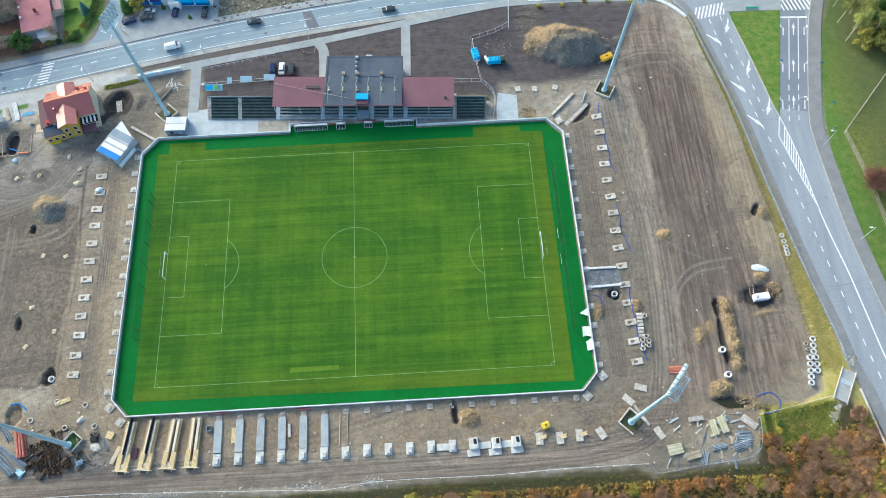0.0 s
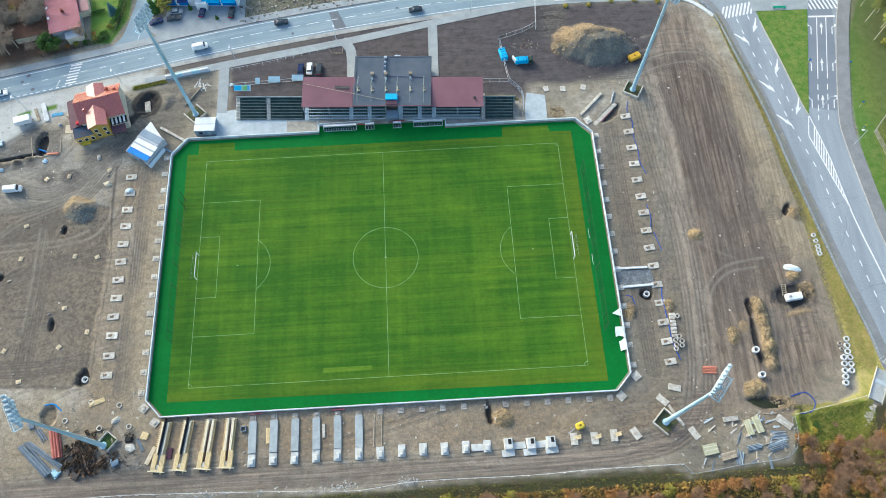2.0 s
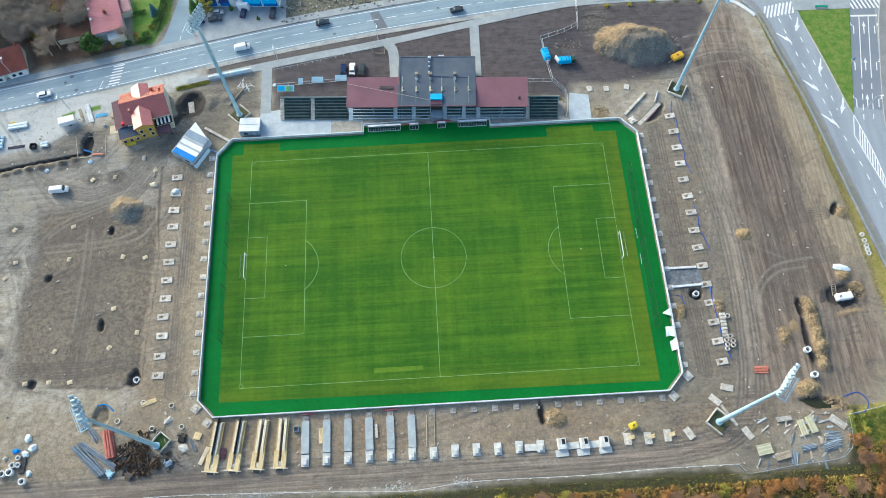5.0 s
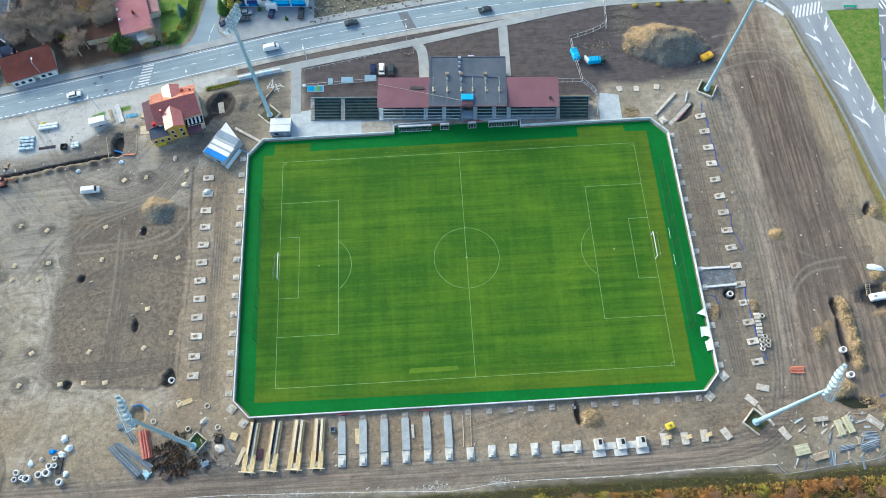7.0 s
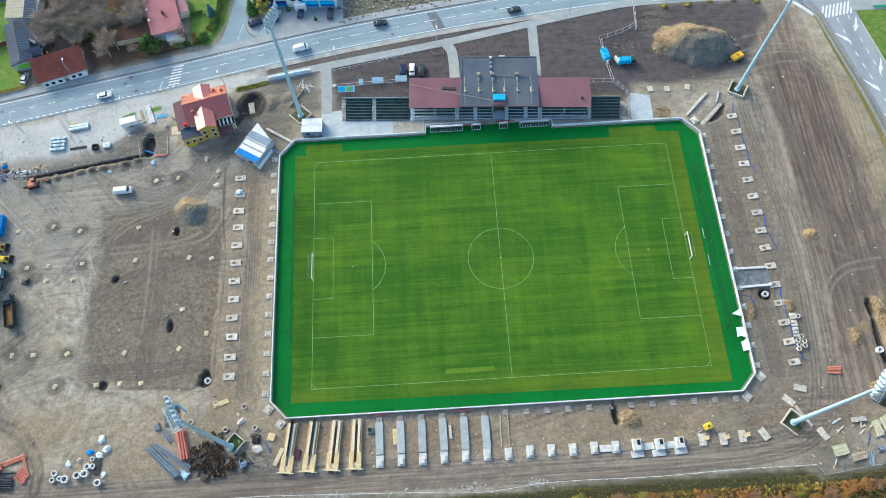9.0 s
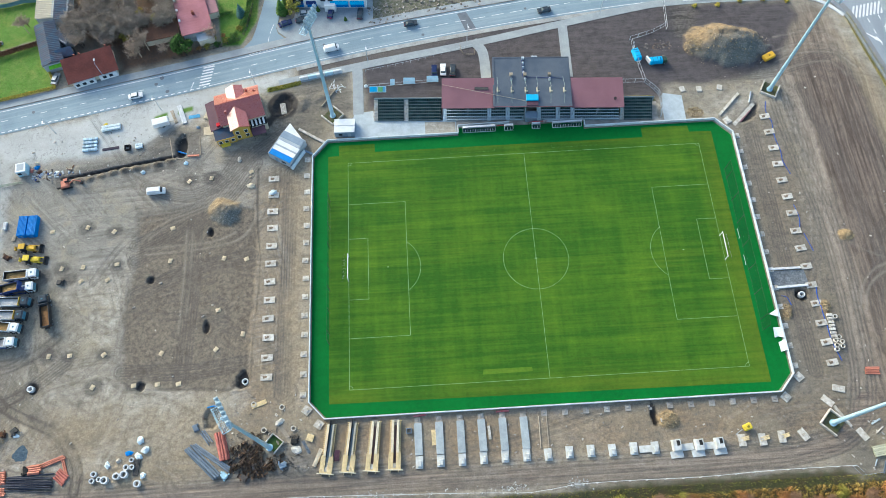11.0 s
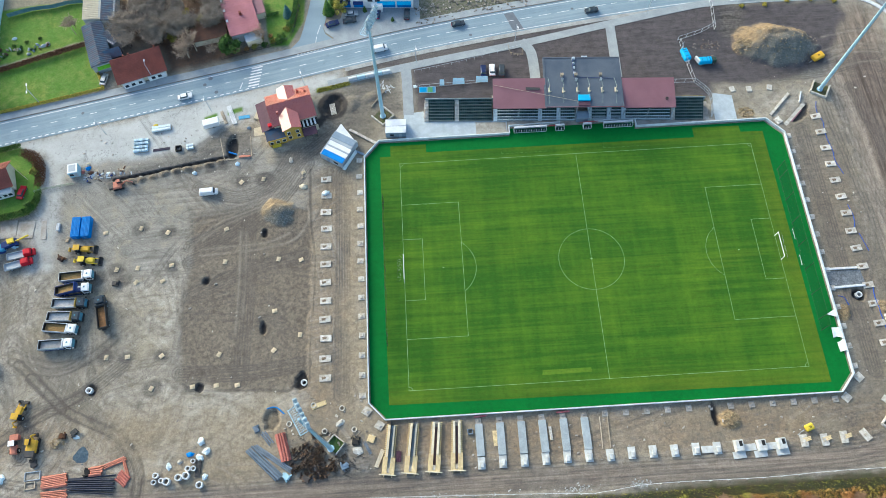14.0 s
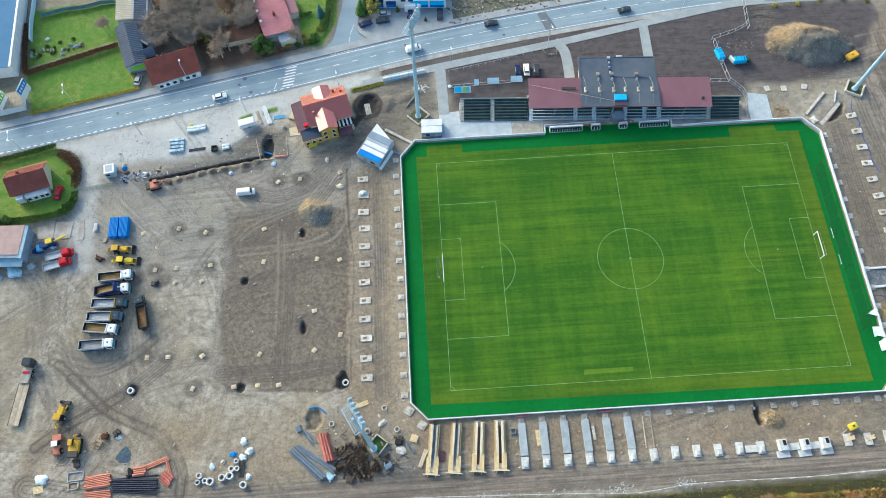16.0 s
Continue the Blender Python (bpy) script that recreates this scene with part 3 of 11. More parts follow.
heaps = big_heaps + trench_heaps + loose_heaps + low_heaps
for k in range(9):
    heaps.append((-132.5 + k * 3.3, 33.4 + k * 0.62 + 0.4 * math.sin(k * 5), 1.7, 1.2, 0.65 + 0.2 * math.sin(k * 3), 8, 0.25))
east_pits = [(110.8, -18.0, 5.2, 3.4, 0.8, 5), (98.4, -20.6, 1.0, 2.6, 0.9, 0), (98.2, -29.5, 0.8, 7.0, 0.7, 0), (71.2, -15.1, 1.7, 1.7, 1.2, 0), (25.4, -44.8, 0.9, 3.4, 1.3, 3), (115.6, 8.0, 1.0, 2.4, 1.0, -30)]
yard_pits = [(-88.2, -39.2, 2.1, 2.7, 0.8, 0), (-102.9, 43.2, 1.7, 4.2, 1.6, 0), (-92.1, 14.0, 0.8, 1.4, 1.0, 0), (-107.9, 0.4, 1.0, 1.1, 0.9, 0), (-91.4, -14.3, 0.8, 1.9, 1.0, 0), (-80.6, -29.6, 1.6, 2.6, 1.1, -10), (-72.4, 56.0, 2.7, 3.8, 1.2, -12), (97.0, -46.4, 5.0, 1.6, 0.5, -8), (-107.4, -29.8, 1.1, 1.2, 0.8, 0), (-136.0, -28.6, 1.5, 1.4, 0.8, 0), (105.8, -54.0, 1.2, 6.0, 1.0, 0), (70, 43.5, 1.6, 4.5, 0.5, -45)]
holes = east_pits + yard_pits
relief = np.zeros_like(X)
ochre_a = np.zeros_like(X)
stony_shade_a = np.zeros_like(X)
mud_shade_a = np.zeros_like(X)
for hx, hy, rx, ry, hh, turn, ochre in heaps:
    c, s = math.cos(radians(turn)), math.sin(radians(turn))
    near = (np.abs(X - hx) < 22) & (np.abs(Y - hy) < 22)
    xx, yy = X[near] - hx, Y[near] - hy
    u, v = (xx * c + yy * s) / rx, (-xx * s + yy * c) / ry
    d = np.hypot(u, v) + fbm(X[near], Y[near], 3.5, 77) * (0.16 if hh > 3 else 0.3)
    shape = np.clip(1 - d, 0, 1)
    top = np.minimum(1, shape * 1.35) * (1 + (0.10 if hh > 3 else 0.22) * fbm(X[near], Y[near], 2.6, 5, 3) + (0.05 if hh > 3 else 0.12) * fbm(X[near], Y[near], 0.9, 8, 2))
    relief[near] = np.maximum(relief[near], hh * top)
    on = np.clip(shape * 7 + 0.6 * fbm(X[near], Y[near], 1.2, 15, 2), 0, 1) * (shape > 0)
    # tall heaps: sun side painted ochre, far side grey for gravel and shade
    side = np.clip(0.5 + 1.1 * (v - 0.45 * u) + 0.5 * fbm(X[near], Y[near], 2.5, 13), 0, 1) if hh > 2 else 1.0
    ochre_a[near] = np.maximum(ochre_a[near], on * ochre * side)
    if hh > 2.0:
        stony_shade_a[near] = np.maximum(stony_shade_a[near], on * (1 - side))
for hx, hy, rx, ry, hh, turn in holes:
    c, s = math.cos(radians(turn)), math.sin(radians(turn))
    near = (np.abs(X - hx) < 14) & (np.abs(Y - hy) < 14)
    xx, yy = X[near] - hx, Y[near] - hy
    d = np.hypot((xx * c + yy * s) / rx, (-xx * s + yy * c) / ry) + fbm(X[near], Y[near], 1.3, 41) * 0.3
    deep = step01(d - 0.95, 0.22)
    relief[near] -= hh * deep
    # dark mud in the pits, with a fainter rim
    mud_shade_a[near] = np.maximum(mud_shade_a[near], np.maximum(step01(d - 0.93, 0.07), 0.22 * step01(d - 1.3, 0.25)))
mud_shade_a = np.maximum(mud_shade_a, 1.0 * step01(np.minimum(np.hypot((X + 72.4) * 1.05, Y - 56.0) - 4.9, seg_dist(X, Y, [(-74.5, 52.4), (-77.4, 49.8)]) - 1.1) + wob * 0.8, 0.5))
for px, py in ((-118.6, 35.2), (-114.4, 35.8), (-109.0, 36.3), (-105.1, 36.8)):
    mud_shade_a = np.maximum(mud_shade_a, 0.5 * step01(np.hypot(X - px, Y - py) - 1.5 + wob * 0.4, 0.5))
# no crevice is dug here: its shade is a dark line in the soil
mud_shade_a = np.maximum(mud_shade_a, 0.7 * step01(seg_dist(X, Y, plan([(-79.2, 33.9), (-79.1, 24.4), (-78.6, 14.7), (-77.6, 6.4), (-77.6, -5.5), (-78.4, -18), (-78.6, -30)], 2.0)) - 0.22 + wob * 0.22, 0.22))
# shade of the field's south scarp, drawn as a dark line
mud_shade_a = np.maximum(mud_shade_a, 0.55 * step01(seg_dist(X, Y, plan([(-112.6, -28.2), (-107.5, -30.4), (-102.5, -30.8), (-96.0, -31.2), (-90.0, -31.4), (-83.6, -32.0), (-81.6, -30.0), (-80.6, -26.5), (-79.4, -22.0)], 2.0)) - 0.3 + wob * 0.3, 0.3))
trench = [(-137.5, 34.2), (-126.9, 36.0), (-115.5, 38.1), (-104.5, 39.8)]
td = seg_dist(X, Y, trench) + wob * 0.1
relief -= 1.4 * step01(td - 0.35, 0.14)
mud_a = np.maximum(mud_a, 0.6 * step01(td - 3.2 + wob * 0.8, 1.5))
# the trench is dug, and its shade is painted in as well
mud_shade_a = np.maximum(mud_shade_a, step01(td - 0.5, 0.15))
# the spoil field lies a little lower, with a worn edge
relief -= 0.22 * fieldw_a
road_d = np.minimum(seg_dist(X, Y, plan(NORTH_ROAD, 8.0)) - 9.5, poly_dist(X, Y, [p for p in EAST_FENCE] + [p for p in reversed(EAST_KERB)]) - 4.0)
flat = np.maximum.reduce([step01(road_d, 1.5), step01(poly_dist(X, Y, [(-66, -44), (66, -44), (66, 44), (45, 51), (31, 64), (-48, 64), (-66, 44)]), 1.5)])
soft = (1 - flat) * (1 - far_a)
relief = relief * (1 - flat) + soft * (0.10 * fbm(X, Y, 5.0, 21) + 0.05 * fbm(X, Y, 1.4, 25, 2)) - 0.14 * rut * soft
# the wooded side falls away
relief -= np.clip(-south_d - 1.0, 0, 14) * 0.22 * south_a * (1 - step01(road_d, 3.0))
relief += 0.35 * dry_a * (1 - flat)
relief -= 0.05
Z = relief


def ground_z(x, y):
    i, j = int(np.searchsorted(gx, x)) - 1, int(np.searchsorted(gy, y)) - 1
    f, g = (x - gx[i]) / (gx[i + 1] - gx[i]), (y - gy[j]) / (gy[j + 1] - gy[j])
    return float((Z[j, i] * (1 - f) + Z[j, i + 1] * f) * (1 - g) + (Z[j + 1, i] * (1 - f) + Z[j + 1, i + 1] * f) * g)


def rest(x, y, r=0.0):
    """The height of the ground under a thing of that half size."""
    if not r:
        return ground_z(x, y)
    return min(ground_z(x + a * r, y + b * r) for a in (-1, 0, 1) for b in (-1, 0, 1))

# ---- materials ----
def ground_material():
    m = bpy.data.materials.new("soil_and_grass")
    m.use_nodes = True
    nt = m.node_tree
    bsdf = nt.nodes["Principled BSDF"]
    pos = nt.nodes.new("ShaderNodeNewGeometry").outputs["Position"]

    def kind(name):
        n = nt.nodes.new("ShaderNodeAttribute")
        n.attribute_name = name
        return n.outputs["Fac"]

    big = noise_out(nt, pos, 0.07, 5)
    mid = noise_out(nt, pos, 0.45, 6)
    fine = noise_out(nt, pos, 2.6, 6)
    clod = noise_out(nt, pos, 1.1, 6)
    drag = noise_out(nt, pos, 0.9, 5, (1.0, 0.07, 1.0, radians(8)))
    drag2 = noise_out(nt, pos, 0.8, 5, (0.13, 1.0, 1.0, radians(24)))
    drag2.node.inputs["Distortion"].default_value = 1.2
    crumb = noise_out(nt, pos, 6.5, 3)

    def swirl(cx, cy, scale):
        """Wheel marks that run in arcs round a far point."""
        off = nt.nodes.new("ShaderNodeVectorMath")
        off.operation = "SUBTRACT"
        link(nt, pos, off.inputs[0])
        off.inputs[1].default_value = (cx, cy, 0)
        sep = nt.nodes.new("ShaderNodeSeparateXYZ")
        link(nt, off.outputs[0], sep.inputs[0])
        r = math_node(nt, "SQRT", math_node(nt, "ADD", math_node(nt, "POWER", sep.outputs[0], 2.0), math_node(nt, "POWER", sep.outputs[1], 2.0)))
        r = math_node(nt, "ADD", r, math_node(nt, "MULTIPLY", big, 3.0))
        around = math_node(nt, "MULTIPLY", math_node(nt, "ARCTAN2", sep.outputs[1], sep.outputs[0]), 1.0)
        both = nt.nodes.new("ShaderNodeCombineXYZ")
        link(nt, math_node(nt, "MULTIPLY", r, scale), both.inputs[0])
        link(nt, around, both.inputs[1])
        both.inputs[2].default_value = cx
        return noise_out(nt, both.outputs[0], 1.0, 4)

    c = mix_rgb(nt, span(nt, big, 0.35, 0.65), (0.304, 0.270, 0.212), (0.210, 0.184, 0.142))
    c = mix_rgb(nt, math_node(nt, "MULTIPLY", kind("warm"), span(nt, mid, 0.3, 0.6, 0.65, 1.0)), c, mix_rgb(nt, span(nt, clod, 0.38, 0.62), (0.278, 0.202, 0.126), (0.168, 0.121, 0.078)))
    c = mix_rgb(nt, span(nt, clod, 0.52, 0.66, 0, 0.34), c, (0.142, 0.128, 0.116))
    c = mix_rgb(nt, math_node(nt, "MULTIPLY", kind("pale"), span(nt, mid, 0.35, 0.62, 0.15, 1.0)), c, (0.415, 0.380, 0.325))
    # haze over the north-west yard, mixed into the soil colour
    c = mix_rgb(nt, kind("grey"), c, mix_rgb(nt, span(nt, mid, 0.38, 0.62), (0.285, 0.285, 0.27), (0.195, 0.195, 0.185)))
    blot = noise_out(nt, pos, 0.19, 4)
    c = mix_rgb(nt, span(nt, blot, 0.55, 0.66, 0, 0.42), c, (0.345, 0.292, 0.205))
    c = mix_rgb(nt, span(nt, blot, 0.45, 0.34, 0, 0.42), c, (0.150, 0.132, 0.112))
    arcs = [swirl(-182, -22, 1.0), swirl(-118, -78, 0.9), swirl(-96, 66, 1.1)]
    for k, arc in enumerate(arcs):
        where = math_node(nt, "MULTIPLY", kind("yard"), span(nt, noise_out(nt, pos, 0.032 + 0.006 * k, 2), 0.46, 0.58))
        c = mix_rgb(nt, math_node(nt, "MULTIPLY", where, span(nt, arc, 0.54, 0.66, 0, 0.38)), c, (0.43, 0.405, 0.36))
        c = mix_rgb(nt, math_node(nt, "MULTIPLY", where, span(nt, arc, 0.46, 0.36, 0, 0.42)), c, (0.125, 0.110, 0.094))
    east_arc = swirl(140, -30, 1.2)
    c = mix_rgb(nt, span(nt, drag2, 0.52, 0.70, 0, 0.35), c, (0.152, 0.138, 0.127))
    c = mix_rgb(nt, span(nt, big, 0.56, 0.70, 0, 0.45), c, (0.380, 0.330, 0.231))
    c = mix_rgb(nt, math_node(nt, "MULTIPLY", kind("verge"), span(nt, mid, 0.3, 0.6, 0.8, 1.0)), c, mix_rgb(nt, span(nt, big, 0.35, 0.65), (0.49, 0.505, 0.50), (0.415, 0.425, 0.42)))
    c = mix_rgb(nt, math_node(nt, "MULTIPLY", kind("field_e"), 0.85), c, mix_rgb(nt, span(nt, math_node(nt, "ADD", math_node(nt, "MULTIPLY", drag, 0.86), math_node(nt, "MULTIPLY", east_arc, 0.14)), 0.40, 0.60), (0.262, 0.206, 0.163), (0.112, 0.085, 0.067)))
    strip = noise_out(nt, pos, 1.5, 4, (1.0, 0.028, 1.0, radians(5)))
    comb = span(nt, math_node(nt, "ADD", math_node(nt, "MULTIPLY", strip, 0.6), math_node(nt, "MULTIPLY", drag, 0.4)), 0.42, 0.58)
    c = mix_rgb(nt, math_node(nt, "MULTIPLY", kind("dozed"), 0.9), c, mix_rgb(nt, comb, (0.205, 0.162, 0.134), (0.078, 0.059, 0.050)))
    c = mix_rgb(nt, math_node(nt, "MULTIPLY", kind("tan"), span(nt, mid, 0.3, 0.62, 0.6, 0.95)), c, mix_rgb(nt, comb, (0.365, 0.298, 0.205), (0.238, 0.188, 0.130)))
    c = mix_rgb(nt, math_node(nt, "MULTIPLY", kind("compact"), span(nt, mid, 0.3, 0.6, 0.55, 0.9)), c, mix_rgb(nt, comb, (0.365, 0.308, 0.248), (0.268, 0.222, 0.178)))
    c = mix_rgb(nt, math_node(nt, "MULTIPLY", kind("field_w"), 0.9), c, mix_rgb(nt, span(nt, clod, 0.36, 0.66), (0.200, 0.166, 0.128), (0.100, 0.083, 0.066)))
    c = mix_rgb(nt, kind("dark"), c, mix_rgb(nt, span(nt, math_node(nt, "ADD", math_node(nt, "MULTIPLY", mid, 0.6), math_node(nt, "MULTIPLY", drag2, 0.4)), 0.38, 0.64), (0.112, 0.100, 0.104), (0.050, 0.044, 0.048)))
    c = mix_rgb(nt, math_node(nt, "MULTIPLY", kind("mud"), span(nt, mid, 0.3, 0.55, 0.55, 1.0)), c, mix_rgb(nt, span(nt, math_node(nt, "ADD", math_node(nt, "MULTIPLY", drag2, 0.5), math_node(nt, "MULTIPLY", clod, 0.5)), 0.40, 0.60), (0.160, 0.145, 0.130), (0.048, 0.043, 0.040)))
    weave = noise_out(nt, pos, 0.30, 3)
    weave.node.inputs["Distortion"].default_value = 0.8
    seam = span(nt, math_node(nt, "ABSOLUTE", math_node(nt, "SUBTRACT", weave, 0.5)), 0.004, 0.022, 1.0, 0.0)
    seam = math_node(nt, "MULTIPLY", seam, span(nt, noise_out(nt, pos, 0.11, 3), 0.48, 0.60, 0.0, 0.42))
    c = mix_rgb(nt, seam, c, (0.085, 0.074, 0.065))
    scuff = noise_out(nt, pos, 1.3, 5, (0.16, 1.0, 1.0, radians(-62)))
    c = mix_rgb(nt, math_node(nt, "MULTIPLY", kind("yard"), span(nt, scuff, 0.60, 0.70, 0, 0.22)), c, (0.400, 0.360, 0.300))
    c = mix_rgb(nt, span(nt, noise_out(nt, pos, 0.75, 6), 0.60, 0.66, 0, 0.38), c, (0.105, 0.092, 0.080))
    haul = noise_out(nt, pos, 1.9, 4, (0.018, 1.0, 1.0))
    c = mix_rgb(nt, math_node(nt, "MULTIPLY", kind("track"), 0.85), c, mix_rgb(nt, span(nt, haul, 0.40, 0.60), (0.285, 0.232, 0.186), (0.152, 0.120, 0.100)))
    c = mix_rgb(nt, math_node(nt, "MULTIPLY", kind("lot"), span(nt, mid, 0.3, 0.6, 0.7, 1.0)), c, mix_rgb(nt, span(nt, clod, 0.40, 0.62), (0.085, 0.095, 0.055), (0.190, 0.175, 0.150)))
    c = mix_rgb(nt, math_node(nt, "MULTIPLY", kind("rut"), 0.8), c, (0.100, 0.088, 0.079))
    c = mix_rgb(nt, math_node(nt, "MULTIPLY", kind("wheel"), 0.92), c, (0.088, 0.076, 0.066))
    c = mix_rgb(nt, math_node(nt, "MULTIPLY", kind("dust"), 0.6), c, (0.29, 0.26, 0.22))
    c = mix_rgb(nt, kind("ochre"), c, mix_rgb(nt, span(nt, clod, 0.38, 0.66), (0.37, 0.268, 0.145), (0.19, 0.136, 0.080)))
    # far flank of the tall heaps: gravel and painted shade in one grey
    c = mix_rgb(nt, kind("stony_shade"), c, mix_rgb(nt, span(nt, fine, 0.45, 0.7), (0.128, 0.128, 0.115), (0.235, 0.235, 0.215)))
    # near-black for pit mud and for the shade drawn along low lines
    c = mix_rgb(nt, math_node(nt, "MULTIPLY", kind("wet"), 0.88), c, (0.036, 0.033, 0.033))
    c = mix_rgb(nt, kind("leaf"), c, mix_rgb(nt, span(nt, clod, 0.35, 0.7), (0.085, 0.064, 0.052), (0.135, 0.080, 0.052)))
    c = mix_rgb(nt, kind("south"), c, mix_rgb(nt, span(nt, mid, 0.4, 0.62), (0.085, 0.088, 0.040), mix_rgb(nt, span(nt, fine, 0.35, 0.65), (0.135, 0.105, 0.060), (0.070, 0.055, 0.035))))
    c = mix_rgb(nt, kind("dry"), c, mix_rgb(nt, span(nt, mid, 0.38, 0.65), (0.52, 0.42, 0.16), (0.30, 0.30, 0.07)))
    c = mix_rgb(nt, kind("grass"), c, mix_rgb(nt, span(nt, mid, 0.38, 0.64), (0.092, 0.200, 0.026), mix_rgb(nt, span(nt, big, 0.4, 0.6), (0.108, 0.206, 0.038), (0.165, 0.220, 0.054))))
    c = mix_rgb(nt, math_node(nt, "MULTIPLY", kind("meadow"), span(nt, mid, 0.30, 0.58, 0.55, 1.0)), c, mix_rgb(nt, span(nt, clod, 0.40, 0.62), (0.300, 0.285, 0.060), (0.145, 0.175, 0.030)))
    c = mix_rgb(nt, math_node(nt, "MULTIPLY", kind("far"), 0.9), c, (0.09, 0.11, 0.04))
    c = mix_rgb(nt, math_node(nt, "MULTIPLY", kind("sandy"), span(nt, mid, 0.30, 0.60, 0.45, 0.95)), c, mix_rgb(nt, span(nt, clod, 0.38, 0.62), (0.345, 0.285, 0.196), (0.240, 0.190, 0.128)))
    hsv = nt.nodes.new("ShaderNodeHueSaturation")
    link(nt, c, hsv.inputs["Color"])
    gain = math_node(nt, "MULTIPLY", span(nt, fine, 0.25, 0.75, 0.80, 1.20), span(nt, mid, 0.3, 0.7, 0.90, 1.10))
    speck = noise_out(nt, pos, 1.9, 2)
    gain = math_node(nt, "MULTIPLY", gain, span(nt, speck, 0.68, 0.76, 1.0, 1.3))
    gain = math_node(nt, "MULTIPLY", gain, span(nt, crumb, 0.3, 0.7, 0.76, 1.24))
    calm = math_node(nt, "MULTIPLY", kind("verge"), 0.7)
    gain = math_node(nt, "ADD", math_node(nt, "MULTIPLY", gain, math_node(nt, "SUBTRACT", 1.0, calm)), calm)
    link(nt, gain, hsv.inputs["Value"])
    link(nt, hsv.outputs[0], bsdf.inputs["Base Color"])
    bsdf.inputs["Roughness"].default_value = 0.92
    bsdf.inputs["Specular IOR Level"].default_value = 0.25
    b = node(nt, "ShaderNodeBump", Strength=0.5, Distance=0.3)
    link(nt, math_node(nt, "ADD", fine, math_node(nt, "MULTIPLY", drag, 0.5)), b.inputs["Height"])
    link(nt, b.outputs[0], bsdf.inputs["Normal"])
    return m


def turf_material(name, dark, light, streak, bump=0.3, worn=False):
    """Mown turf: crossing mowing bands, long streaks and fine grain."""
    m = bpy.data.materials.new(name)
    m.use_nodes = True
    nt = m.node_tree
    bsdf = nt.nodes["Principled BSDF"]
    pos = nt.nodes.new("ShaderNodeNewGeometry").outputs["Position"]
    rows = noise_out(nt, pos, 0.55, 5, (0.035, 1.0, 1.0))
    rows2 = noise_out(nt, pos, 1.6, 2, (0.02, 1.0, 1.0))
    cols = noise_out(nt, pos, 0.45, 4, (1.0, 0.03, 1.0))
    blot = noise_out(nt, pos, 0.05, 4)
    fine = noise_out(nt, pos, 4.0, 4)
    mixv = math_node(nt, "ADD", math_node(nt, "MULTIPLY", rows, 0.38 * streak), math_node(nt, "MULTIPLY", cols, 0.20 * streak))
    mixv = math_node(nt, "ADD", mixv, math_node(nt, "MULTIPLY", rows2, 0.2 * streak))
    mixv = math_node(nt, "ADD", mixv, math_node(nt, "MULTIPLY", blot, 0.5))
    c = mix_rgb(nt, span(nt, mixv, 0.37 * streak + 0.20, 0.37 * streak + 0.40), dark, light)
    c = mix_rgb(nt, math_node(nt, "MULTIPLY", span(nt, noise_out(nt, pos, 1.1, 3, (0.03, 1.0, 1.0)), 0.50, 0.66, 0, 0.5 * streak), span(nt, noise_out(nt, pos, 0.09, 3), 0.4, 0.6)), c, (0.030, 0.082, 0.007) if streak > 0.5 else dark)
    if worn:
        sep = nt.nodes.new("ShaderNodeSeparateXYZ")
        link(nt, pos, sep.inputs[0])
        patch = noise_out(nt, pos, 0.12, 4, (0.3, 1.0, 1.0))
        east = span(nt, sep.outputs[0], 49.5, 55.5)
        south = math_node(nt, "MULTIPLY", span(nt, sep.outputs[1], -30.5, -36.5), span(nt, patch, 0.38, 0.56, 0.25, 1.0))
        north = math_node(nt, "MULTIPLY", span(nt, sep.outputs[1], 33.5, 37.0), span(nt, patch, 0.42, 0.60, 0.1, 0.9))
        edge = math_node(nt, "MAXIMUM", math_node(nt, "MAXIMUM", east, south), north)
        edge = math_node(nt, "MULTIPLY", edge, span(nt, rows, 0.3, 0.65, 0.25, 0.70))
        c = mix_rgb(nt, edge, c, (0.102, 0.152, 0.012))
        c = mix_rgb(nt, math_node(nt, "MULTIPLY", span(nt, patch, 0.56, 0.66), span(nt, rows2, 0.4, 0.6, 0.0, 0.35)), c, (0.108, 0.172, 0.014))
    hsv = nt.nodes.new("ShaderNodeHueSaturation")
    link(nt, c, hsv.inputs["Color"])
    link(nt, math_node(nt, "MULTIPLY", span(nt, fine, 0.25, 0.75, 0.82, 1.18), span(nt, noise_out(nt, pos, 0.9, 4), 0.3, 0.7, 0.90, 1.10)), hsv.inputs["Value"])
    link(nt, hsv.outputs[0], bsdf.inputs["Base Color"])
    bsdf.inputs["Roughness"].default_value = 0.9
    bsdf.inputs["Specular IOR Level"].default_value = 0.2
    b = node(nt, "ShaderNodeBump", Strength=bump, Distance=0.03)
    link(nt, fine, b.inputs["Height"])
    link(nt, b.outputs[0], bsdf.inputs["Normal"])
    return m


M_GROUND = ground_material()
M_PITCH = turf_material("natural_turf", (0.031, 0.106, 0.008), (0.088, 0.180, 0.012), 1.0, worn=True)
M_WORN = turf_material("worn_turf", (0.090, 0.180, 0.014), (0.140, 0.205, 0.020), 1.0)
M_ARTIF = turf_material("artificial_turf", (0.005, 0.121, 0.019), (0.007, 0.159, 0.026), 0.4, 0.1)
M_PAINT = mat("white_marking", (0.29, 0.43, 0.25), (0.20, 0.34, 0.16), 0.7, amount=0.12, bump=0)
